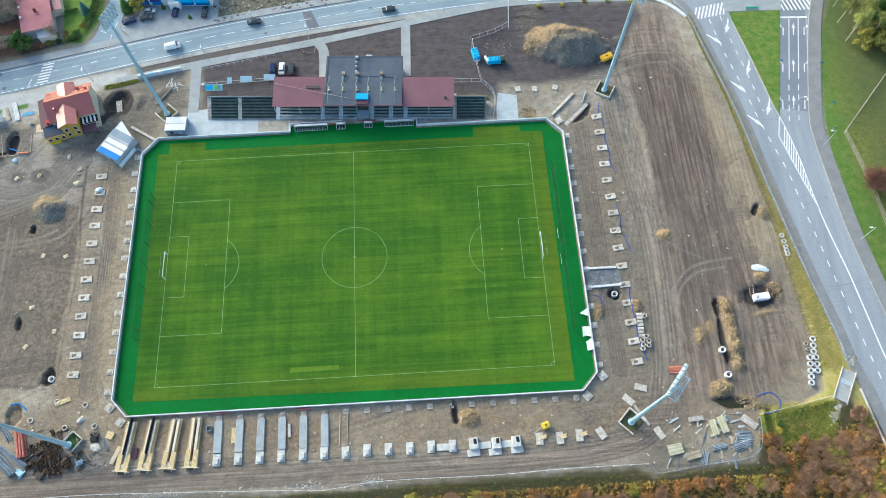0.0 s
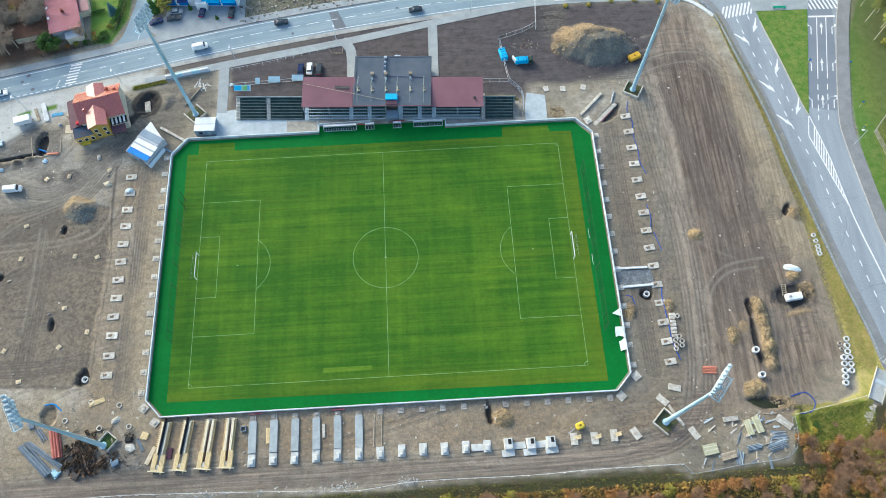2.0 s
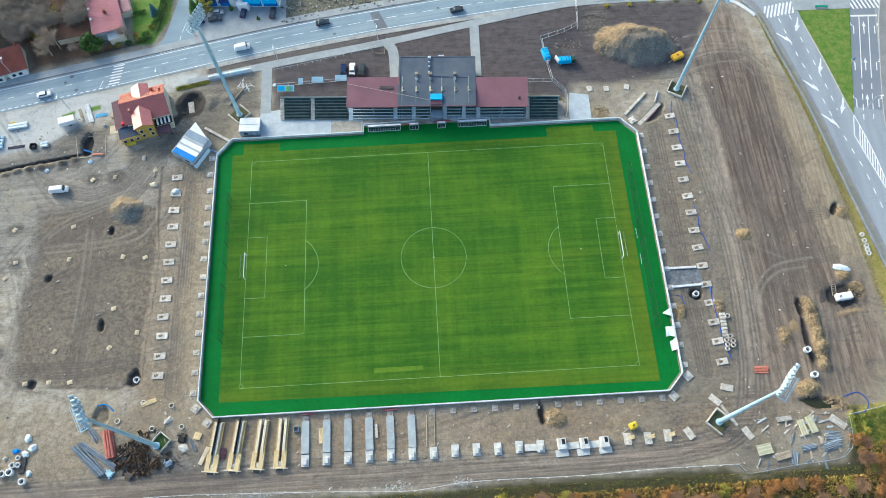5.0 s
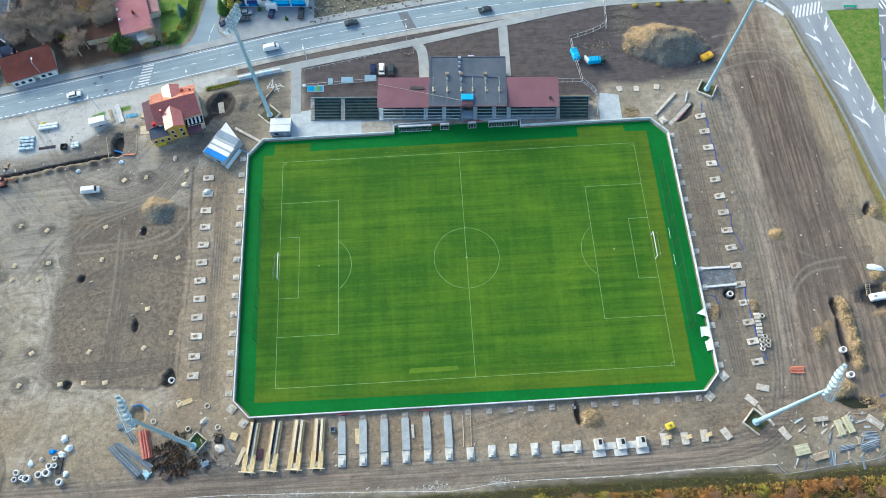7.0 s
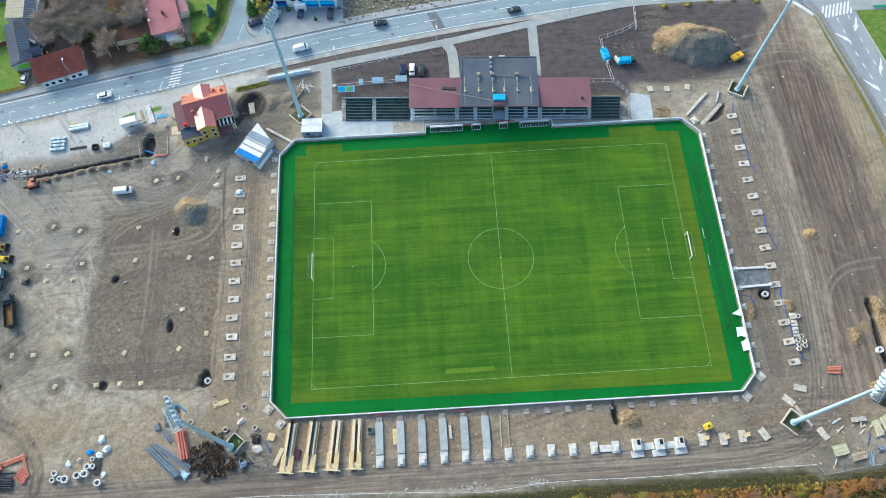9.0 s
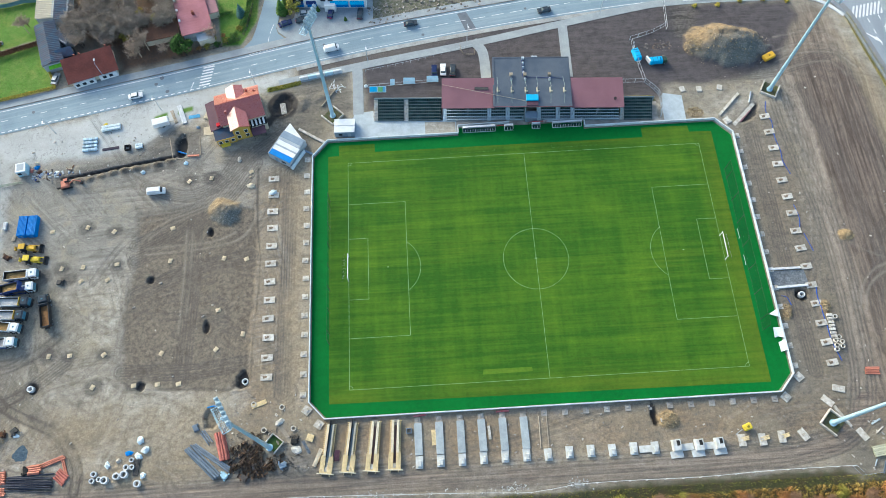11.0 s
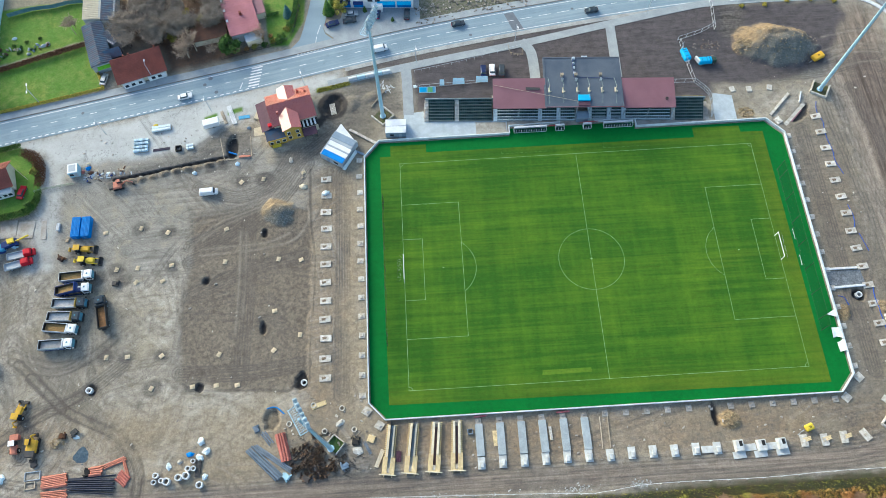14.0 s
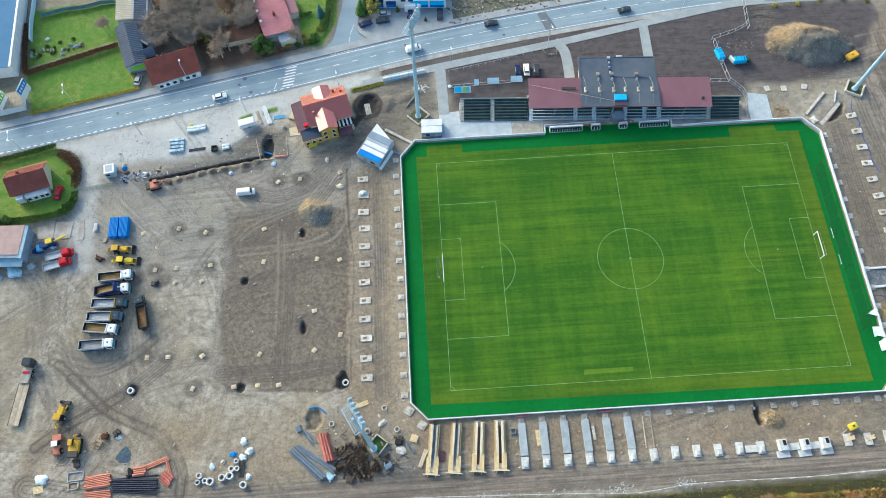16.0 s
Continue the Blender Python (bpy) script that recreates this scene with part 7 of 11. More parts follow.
part("side_roof", box(bm_new(), (-8.3, 0.0, 3.3), (3.9, 10.4, 0.2), 0, tilt=(0, -14)), M_DARKROOF, h1, "dark brown lean-to roof")
part("porch", box(bm_new(), (-6.5, -7.0, 0), (5.6, 3.8, 2.7)), M_OCHRE_WALL, h1)
part("porch_roof", box(bm_new(), (-6.6, -6.8, 2.8), (6.0, 3.8, 0.2), tilt=(8, 0)), M_SLATE, h1, "grey lead porch roof")
part("glazed_roof", box(bm_new(), (4.1, -6.4, 3.2), (5.0, 2.3, 0.15), tilt=(10, 0)), M_BLACK, h1)
gl = None
for k in range(4):
    m = pose(2.3 + k * 1.15, -6.35, 3.40, 10, 0, 0)
    if gl is None:
        gl = part("roof_pane", box(bm_new(), (0, 0, 0), (0.55, 2.1, 0.05)), M_WHITE, h1)
        gl.matrix_basis = m
    else:
        share("roof_pane", gl.data, h1, m)
part("rear_annex", box(bm_new(), (4.1, -6.4, 0), (4.6, 2.1, 3.1)), M_CREAM, h1)
part("canopy", box(bm_new(), (3.5, -8.8, 2.4), (4.2, 2.6, 0.15), tilt=(8, 0)), M_DARKROOF, h1, "dark canopy roof")
for x in (1.7, 5.3):
    part("canopy_post", box(bm_new(), (x, -9.9, 0), (0.14, 0.14, 2.2)), M_STEEL_DARK, h1)
for x, z in ((-2.6, 1.0), (0.0, 1.0), (-2.6, 3.2), (0.0, 3.2)):
    window(h1, x, -8.63, z, 0.9, 1.2, 0)
for x in (-8.4, -6.5, -4.6):
    window(h1, x, -8.93, 0.9, 0.9, 1.1, 0)
for x, y in ((3.2, 3.4), (5.4, 2.6), (-4.2, -2.6)):
    part("chimney", box(bm_new(), (x, y, 5.6), (0.6, 0.6, 1.9), bev=0.04), M_TILE, h1)
part("roof_terrace_kit", box(bm_new(), (-7.4, -4.0, 3.4), (1.3, 1.1, 0.8), bev=0.05), M_RED, h1, "red roof unit")
part("veranda_sheet", box(bm_new(), (-7.2, -9.3, 0), (2.6, 0.9, 0.8), bev=0.05), M_YELLOW_BR, h1, "yellow garden bench cover")

# house on the lawn
h2 = thing("house", -172.0, 35.4, 0, 14.5, "white house with a brown clay tile gable roof", "house")
part("wall", gable_body(bm_new(), -5.2, 5.2, -4.0, 3.8, 3.4, 6.2), M_CREAM, h2)
roof = part("roof", gable(bm_new(), -5.2, 5.2, -4.0, 3.8, 3.4, 6.2, 0.6), M_TILE_BROWN, h2, "brown clay tile roof")
tile_rows(roof, "tile_course", -5.2, 5.2, -4.0, 3.8, 3.4, 6.2, M_TILE_BROWN, 0.45, 0.6)
part("veranda", box(bm_new(), (1.4, -5.0, 0), (6.2, 1.8, 2.5)), M_WHITE, h2)
part("veranda_roof", box(bm_new(), (1.4, -5.1, 2.5), (6.6, 2.1, 0.14), tilt=(8, 0)), M_SHADE_WALL, h2)
for x in (-1.0, 0.8, 2.6, 4.0):
    window(h2, x, -5.92, 0.8, 1.0, 1.1, 0)
part("side_porch", box(bm_new(), (-3.6, -4.9, 0), (2.0, 1.6, 2.4)), M_WHITE, h2)
part("chimney", box(bm_new(), (-1.6, 0.9, 4.8), (0.6, 0.6, 1.9), bev=0.04), M_TILE_BROWN, h2)
part("gable_post", rod(bm_new(), (8.6, -1.5, 0), (6.2, 2.0, 2.2), 0.07), M_CREAM, h2)

# roadside house with a long red roof
h3 = thing("roadside_house", -133.9, 76.0, 0, 17.6, "low white roadside house with a brown-red tile roof", "house")
part("wall", gable_body(bm_new(), -7.1, 7.1, -6.8, 2.0, 2.8, 5.2, ridge=0.0), M_CREAM, h3)
roof = part("roof", gable(bm_new(), -7.1, 7.1, -6.8, 2.0, 2.9, 5.3, 0.8, ridge=0.0), M_TILE_BROWN, h3, "brown-red tile roof")
tile_rows(roof, "tile_course", -7.1, 7.1, -6.8, 2.0, 2.9, 5.3, M_TILE_BROWN, 0.45, 0.8, ridge=0.0)
part("shop_front", box(bm_new(), (-3.2, -7.3, 0), (6.4, 1.2, 2.2)), M_WHITE, h3)
part("shop_front", box(bm_new(), (4.2, -7.2, 0), (5.6, 1.0, 2.1)), M_WHITE, h3)
for x in (-5.4, -3.4, -1.2, 3.0, 5.0):
    window(h3, x, -7.92 if x < 0 else -7.72, 0.7, 1.1, 1.1, 0)
for x, y in ((-3.4, 0.2), (-1.8, 0.3), (6.4, 0.3)):
    part("chimney", box(bm_new(), (x, y, 4.6), (0.5, 0.5, 1.4), bev=0.03), M_TILE_BROWN, h3)

# barn with ribbed metal roofs
bn = thing("barn", -147.2, 82.0, 0, -72, "barn with dark blue ribbed metal roofs", "barn")
part("wall", box(bm_new(), (0, 0, 0), (17.0, 6.2, 3.6)), M_SHADE_WALL, bn)


def ribbed(parent, name, sx, sy, at, turn, tilt, material):
    o = part(name, box(bm_new(), (0, 0, 0), (sx, sy, 0.12)), material, parent)
    o.matrix_basis = pose(*at, *tilt, turn)
    n = int(sx / 0.75)
    first = None
    for k in range(n):
        m = pose(-sx / 2 + (k + 0.5) * sx / n, 0, 0.12)
        if first is None:
            first = part("rib", box(bm_new(), (0, 0, 0), (0.2, sy, 0.10)), M_SLATE_RIB if material is M_SLATE else material, o)
            first.matrix_basis = m
        else:
            share("rib", first.data, o, m)
    return o


ribbed(bn, "roof_panel", 17.4, 3.5, (0, -1.6, 4.0), 0, (14, 0), M_SLATE)
ribbed(bn, "roof_panel", 17.4, 3.5, (0, 1.7, 4.0), 0, (-14, 0), M_SLATE)
ribbed(bn, "roof_panel", 6.0, 6.0, (-2.0, 5.6, 3.6), 35, (8, 0), M_SLATE)
M_SLATE_RUST = mat("rust_streaked_sheet", (0.105, 0.085, 0.115), (0.060, 0.090, 0.145), 0.7, scale=0.6, amount=0.25)
for k in range(7):
    part("rust_strip", box(bm_new(), (-6.6 + k * 2.2, -1.6, 4.14), (0.7, 3.3, 0.05), tilt=(14, 0)), M_SLATE_RUST, bn, "rust-streaked roof sheet")
dorm = part("dormer", gable_body(bm_new(), 2.6, 6.2, 2.6, 6.4, 2.6, 4.4, "y"), M_SLATE, bn, "dark blue gabled dormer")
part("dormer_roof", gable(bm_new(), 2.6, 6.2, 1.6, 6.4, 2.7, 4.5, 0.25, 0.12, "y"), M_SLATE_RIB, dorm)
part("dormer_window", box(bm_new(), (4.4, 6.42, 2.0), (1.0, 0.08, 1.0)), M_WHITE, dorm, "white-framed window")
part("awning", box(bm_new(), (8.9, 0.6, 2.8), (1.6, 4.4, 0.15), tilt=(0, 12)), mat("lime_awning", (0.25, 0.62, 0.05), None, 0.5), bn, "lime green awning")
part("lean_to", box(bm_new(), (-2.0, 5.6, 0), (5.6, 5.6, 3.4), 35), M_SHADE_WALL, bn)
for k, (x, y, sx, sy, m) in enumerate(((-150.2, 97.2, 6.6, 10.0, M_BEIGE), (-145.4, 97.5, 4.6, 12.0, M_SLATE))):
    b = thing("shed_building", x, y, 0, 5, "farm shed with a %s sheet roof" % ("beige" if k == 0 else "dark blue ribbed"), "shed")
    part("wall", box(bm_new(), (0, 0, 0), (sx - 0.4, sy - 0.4, 3.6)), M_SHADE_WALL, b)
    ribbed(b, "roof", sy, sx, (0, 0, 3.62), 90, (5, 0), m)

# large flat-roofed hall at the edge of the village
hall = thing("flat_roofed_hall", -197.4, 91.0, 0, 4, "large hall with a blue-grey flat roof and white walls", "hall")
part("wall", box(bm_new(), (0, 0, 0), (26.0, 34.0, 5.0)), M_WHITE, hall)
part("roof", box(bm_new(), (-0.6, 0, 5.0), (26.4, 34.6, 0.25), bev=0.04), M_HALLROOF, hall, "blue-grey sheet roof")
part("parapet", box(bm_new(), (13.0, 0, 5.0), (0.7, 34.8, 0.6), bev=0.04), M_WHITE, hall)
sh = thing("roadside_kiosk", -183.6, 63.4, 0, 12, "small flat kiosk with a brown ribbed roof", "kiosk")
part("wall", box(bm_new(), (0, 0, 0), (9.0, 5.2, 2.8)), M_WHITE, sh)
ribbed(sh, "roof", 9.4, 5.6, (0, 0, 2.82), 0, (3, 0), M_PLANK)


def billboard(x, y, turn, w, h, colour, label):
    b = thing("billboard", x, y, rest(x, y), turn, label, "billboard", "roadside billboards")
    for s in (-1, 1):
        part("leg", box(bm_new(), (s * w * 0.3, 0, 0), (0.16, 0.16, 3.0)), M_GALV, b)
    face = part("panel", box(bm_new(), (0, 0, 2.2), (w, 0.2, h), bev=0.03), M_WHITE, b)
    bm = bm_new()
    box(bm, (0, -0.12, h * 0.52), (w * 0.94, 0.03, h * 0.42))
    band = part("band", bm, colour, face)
    band.matrix_basis = pose(0, 0, 2.2)
    bm = bm_new()
    for k in range(4):
        box(bm, (-w * 0.3 + k * w * 0.2, -0.15, h * 0.64), (w * 0.1, 0.03, h * 0.18))
    bars = part("bar", bm, M_WHITE, face)
    bars.matrix_basis = pose(0, 0, 2.2)


billboard(-177.7, 66.1, 77, 5.0, 5.2, M_BLUE, "tall roadside billboard with a blue band")
billboard(-183.9, 62.3, 77, 5.0, 4.6, mat("green_panel", (0.2, 0.5, 0.12), None, 0.5), "tall roadside billboard with a green band")

# pink-roofed house, annex, blue building
ph = thing("house", -102.4, 91.9, 0, 16.5, "house with a faded red flat roof", "house")
part("wall", box(bm_new(), (0, 0, 0), (9.2, 18.0, 3.7)), M_SHADE_WALL, ph)
rf = part("roof", box(bm_new(), (0, 0, 3.7), (10.0, 18.8, 0.3), tilt=(0, 3), bev=0.05), M_PINK, ph, "faded red roofing felt")
first = None
for k in range(17):
    m = pose(0, -8.6 + k * 1.07, 4.08, 0, 3, 0)
    if first is None:
        first = part("seam", box(bm_new(), (0, 0, 0), (9.9, 0.06, 0.04)), M_PINK, rf)
        first.matrix_basis = m
    else:
        share("seam", first.data, rf, m)
for y in (-3.0, 1.4, 5.6):
    part("dormer", box(bm_new(), (-4.5, y, 3.6), (0.7, 0.9, 0.9), bev=0.05), M_WHITE, ph)
part("chimney", box(bm_new(), (0.2, -1.6, 3.9), (0.8, 0.8, 1.4), bev=0.04), M_TILE_BROWN, ph)
part("annex", box(bm_new(), (6.2, 2.2, 0), (3.4, 8.6, 2.6)), M_CREAM, ph)
part("annex_roof", box(bm_new(), (6.2, 2.2, 2.6), (3.8, 9.0, 0.2), bev=0.03), M_MAROON, ph, "dark red annex roof")
part("terrace_roof", box(bm_new(), (1.8, -10.6, 2.6), (5.4, 2.8, 0.2), tilt=(6, 0)), M_SHADE_WALL, ph)
part("terrace_wall", box(bm_new(), (1.8, -10.6, 0), (5.0, 2.4, 2.6)), M_CREAM, ph)
lb = thing("low_brown_roof_shed", -112.0, 85.0, 0, 12, "low shed with a rusty brown roof among trees", "shed")
part("wall", box(bm_new(), (0, 0, 0), (10.5, 4.6, 2.6)), M_CREAM, lb)
part("roof", box(bm_new(), (0, 0, 2.6), (11.2, 5.2, 0.2), tilt=(5, 0)), mat("rust_brown_roofing", (0.165, 0.082, 0.052), (0.115, 0.064, 0.046), 0.85, scale=0.5, amount=0.35), lb)

bb = thing("service_building", -58.0, 101.0, 0, -4, "white and blue service building by a car park", "building")
part("wall", box(bm_new(), (0, 0, 0), (25.0, 15.0, 4.2)), M_WHITE, bb)
part("roof", box(bm_new(), (0, 0.2, 4.2), (25.6, 15.6, 0.25), bev=0.04), M_SHADE_WALL, bb, "pale grey flat roof")
for x, w in ((-10.0, 4.0), (-5.4, 3.2), (3.8, 5.8), (9.6, 4.6)):
    part("door_band", box(bm_new(), (x, -7.55, 0.4), (w, 0.12, 2.4)), M_BLUE, bb, "blue shopfront")
    part("awning", box(bm_new(), (x, -8.1, 2.9), (w, 1.2, 0.14), tilt=(14, 0)), M_CYAN if x > 0 else M_NAVY, bb, "blue awning")
for x in (-11.0, -8.6, -1.4, 1.0):
    window(bb, x, -7.56, 3.0, 1.6, 0.8, 0)
part("porch", box(bm_new(), (0.8, -8.4, 0), (3.6, 1.8, 3.0)), M_WHITE, bb)

# workshop at the west edge
M_WEATHERED = mat("weathered_blue_sheet", (0.20, 0.38, 0.50), (0.32, 0.42, 0.48), 0.7, scale=0.5, amount=0.25)
ws = thing("workshop", -178.0, 15.0, 0, -3, "workshop with a dull pink-brown flat roof", "workshop")
part("wall", box(bm_new(), (0, 0, 0), (17.0, 9.4, 3.8)), M_GREYBLUE, ws)
part("roof", box(bm_new(), (-0.4, 0.6, 3.8), (16.4, 9.0, 0.2), bev=0.03), mat("dull_pink_roofing", (0.42, 0.30, 0.28), (0.34, 0.25, 0.235), 0.8), ws)
part("gutter", box(bm_new(), (8.2, 0, 3.6), (1.2, 10.0, 0.3), bev=0.05), M_WEATHERED, ws)
part("canopy", box(bm_new(), (0.0, -5.6, 2.6), (17.4, 2.6, 0.14), tilt=(12, 0)), M_WEATHERED, ws, "light blue sheet canopy")


# site containers and cabins
def container(x, y, turn, size, wall, roof_mats, label, name="site_container"):
    c = thing(name, x, y, rest(x, y, 0.5), turn, label, "container")
    sx, sy, sz = size
    bm = bm_new()
    box(bm, (0, 0, 0), size)
    n = int(sx / 0.4)
    for k in range(n):
        for s in (-1, 1):
            box(bm, (-sx / 2 + (k + 0.5) * sx / n, s * sy / 2, 0.15), (0.18, 0.08, sz - 0.3))
    part("shell", bm, wall, c)
    w = sy / len(roof_mats)
    for k, rm in enumerate(roof_mats):
        part("roof_panel", box(bm_new(), (0, -sy / 2 + (k + 0.5) * w, sz), (sx + 0.1, w - 0.12, 0.12), bev=0.03), rm, c)
    part("door", box(bm_new(), (sx * 0.22, -sy / 2 - 0.06, 0.1), (0.95, 0.08, 2.0)), M_SHADE_WALL, c)
    part("window", box(bm_new(), (-sx * 0.2, -sy / 2 - 0.06, 1.0), (1.1, 0.08, 0.9)), M_GLASS_DARK, c)
    return c


container(-53.2, 45.7, -2, (6.1, 4.9, 2.5), M_GREYBLUE, (M_WHITE, M_WHITE), "pair of site cabins with white roofs", "site_cabin")
for x in (-145.9, -143.1):
    c = thing("shipping_container", x, 18.7, rest(x, 18.7, 1), 1, "bright blue corrugated shipping container", "container", "blue containers")
    bm = bm_new()
    box(bm, (0, 0, 0), (2.5, 6.1, 1.75), bev=0.04)
    for j in range(7):
        box(bm, (-1.08 + j * 0.36, 0, 1.75), (0.2, 6.2, 0.09), bev=0.03)
        for s in (-1, 1):
            box(bm, (-1.08 + j * 0.36, s * 3.06, 0.1), (0.2, 0.09, 1.6))
    part("body", bm, M_BLUE, c)
    part("ridge_cover", box(bm_new(), (0, 0, 1.85), (0.3, 6.1, 0.05), bev=0.02), M_BLUE, c)
    part("door", box(bm_new(), (0, -3.14, 0.1), (1.9, 0.08, 1.5)), M_BLUE, c)
    for a in (-0.2, 0.2):
        part("lock_bar", rod(bm_new(), (a, -3.2, 0.15), (a, -3.2, 1.55), 0.03, sides=6), M_GALV, c)
shed = thing("site_shed", -70.4, 39.4, rest(-70.4, 39.4, 2), -32, "white and blue site shed with striped roof panels", "shed")
part("wall", box(bm_new(), (0, 0, 0), (7.6, 8.8, 2.8)), M_SHADE_WALL, shed)
for k, (w, m) in enumerate(((1.9, M_BLUE), (1.5, M_WHITE), (0.5, M_SHADE_WALL), (1.5, M_WHITE), (1.0, M_SHADE_WALL), (2.2, M_GREYBLUE))):
    y0 = -4.4 + sum(v for v in (1.9, 1.5, 0.5, 1.5, 1.0, 2.2)[:k]) + w / 2
    part("roof_panel", box(bm_new(), (0.3 if k < 4 else -0.1, y0, 2.8), (7.4, w - 0.06, 0.16), bev=0.03), m, shed)
part("corner_flap", sheet(bm_new(), [(-3.7, 4.3), (3.0, 4.3), (-3.7, 7.4)], 2.7, 0.1), M_WHITE, shed, "white canopy corner")
part("skirt", box(bm_new(), (4.3, -1.2, 0), (1.0, 7.0, 1.2), top=(0.3, 1.0)), M_TARP, shed, "white sheeting along the wall")
part("door", box(bm_new(), (-1.0, -4.45, 0.1), (1.0, 0.08, 2.0)), M_GREYBLUE, shed)
part("window", box(bm_new(), (1.6, -4.45, 1.0), (1.4, 0.08, 0.9)), M_GLASS_DARK, shed)
cab = container(-149.2, 37.6, 8, (2.9, 3.2, 2.4), M_PALECYAN0, (M_WHITE,), "small pale blue site cabin with a white-rimmed roof", "site_cabin")
part("roof_inset", box(bm_new(), (0, 0.05, 2.52), (2.0, 2.2, 0.05), bev=0.02), M_SHADE_WALL, cab, "grey sunken roof panel")


# ---- vehicles ----
def wheel_mesh(r, w):
    bm = bm_new()
    rod(bm, (0, -w / 2, 0), (0, w / 2, 0), r, sides=14)
    return bm


def wheels(v, spots, r, w):
    first = None
    for x, y in spots:
        if first is None:
            first = part("wheel", wheel_mesh(r, w), M_BLACK, v)
            first.matrix_basis = pose(x, y, r)
            rim_ob = part("rim", rod(bm_new(), (0, -w / 2 - 0.02, 0), (0, w / 2 + 0.02, 0), r * 0.5, sides=10), M_GALV, first)
        else:
            o = share("wheel", first.data, v, pose(x, y, r))
            share("rim", rim_ob.data, o, Matrix())


M_CARGLASS = mat("grey_car_glass", (0.060, 0.095, 0.115), (0.045, 0.070, 0.090), 0.15, amount=0.15, bump=0, spec=0.6)


def car(x, y, turn, paint, label, length=4.4, van=False, z=None):
    c = thing("car" if not van else "van", x, y, rest(x, y, 1) if z is None else z, turn, label, "car" if not van else "van")
    w, h = 1.8, 0.75
    bm = bm_new()
    box(bm, (0, 0, 0.3), (length, w, h - 0.1 if not van else 1.0), bev=0.12)
    part("body", bm, paint, c)
    bm = bm_new()
    if van:
        box(bm, (-0.4, 0, 1.2), (length - 1.3, w * 0.96, 0.95), bev=0.12, top=(0.94, 0.88))
    else:
        box(bm, (-0.25, 0, 0.92), (length * 0.56, w * 0.9, 0.52), bev=0.06, top=(0.76, 0.84))
    part("cabin", bm, paint if van else M_CARGLASS, c)
    if not van:
        part("roof", box(bm_new(), (-0.25, 0, 1.43), (length * 0.40, w * 0.72, 0.05), bev=0.02), paint, c)
    else:
        part("windscreen", box(bm_new(), (length / 2 - 1.0, 0, 1.3), (0.5, w * 0.84, 0.7), top=(0.3, 0.9)), M_GLASS_DARK, c)
    for s in (-1, 1):
        part("headlight", box(bm_new(), (length / 2 - 0.04, s * 0.62, 0.6), (0.1, 0.35, 0.16)), M_WHITE, c)
    part("rear_light_bar", box(bm_new(), (-length / 2 + 0.02, 0, 0.7), (0.06, w * 0.86, 0.14)), M_RED, c)
    wheels(c, [(sx * length * 0.31, sy * w * 0.46) for sx in (-1, 1) for sy in (-1, 1)], 0.32, 0.22)
    return c


M_CARBLACK = mat("black_car_paint", (0.052, 0.066, 0.082), None, 0.25, amount=0.1, bump=0)
M_SILVER = mat("silver_car_paint", (0.42, 0.45, 0.48), None, 0.3, 0.3, amount=0.08, bump=0)
M_CARBLUE = mat("dark_blue_car_paint", (0.02, 0.035, 0.11), None, 0.25, amount=0.1, bump=0)
for x, y, turn, m, label in ((-25.1, 65.3, 88, M_CARBLUE, "dark blue car parked behind the stand"), (-22.3, 65.5, 88, M_WHITE, "white car parked behind the stand"), (-19.3, 65.1, 86, M_CARBLACK, "black car parked behind the stand"),
                             (-66.4, 91.1, 4, M_SILVER, "silver car in the paved car park"), (-67.0, 88.4, 6, M_CARBLACK, "dark car in the paved car park"), (-72.6, 87.4, 20, M_CARBLUE, "dark blue car by the spruces"),
                             (-57.8, 90.6, 80, M_CARBLUE, "dark blue car before the service building"), (-48.2, 89.6, 84, M_CARBLACK, "black car before the service building"), (-164.0, 31.5, 80, M_RED, "red car beside the white house"),
                             (-31.8, 82.6 + 2.0, 8, M_CARBLACK, "black car driving on the main road"), (-118.5, 62.2, 12, M_WHITE, "white car driving on the main road"), (12.0, 87.0, 189, M_CARBLACK, "dark car driving on the main road"),
                             (-144.6, 70.4, 80, M_SILVER, "silver car parked beside the barn")):
    z = 0.03 if "driving" in label else (0.06 if "car park" in label or "service" in label or "spruces" in label else None)
    car(x, y, turn, m, label, z=z)
car(-108.8, 28.0, 3, M_WHITE, "white van parked on the soil", 5.4, True)
car(-57.5, 76.2, 12, M_WHITE, "white van driving on the main road", 5.0, True, 0.03)


M_PALE_LOAD = mat("white_gravel_load", (0.74, 0.72, 0.69), (0.60, 0.58, 0.55), 0.95, scale=1.5, amount=0.2, bump=0.4)
M_RUST_BED = mat("rusty_truck_bed", (0.36, 0.19, 0.08), (0.22, 0.12, 0.06), 0.9, scale=1.0, amount=0.3)


M_CABGLASS = mat("blue_cab_glass", (0.10, 0.26, 0.34), (0.06, 0.17, 0.24), 0.2, amount=0.2, bump=0, spec=0.6)


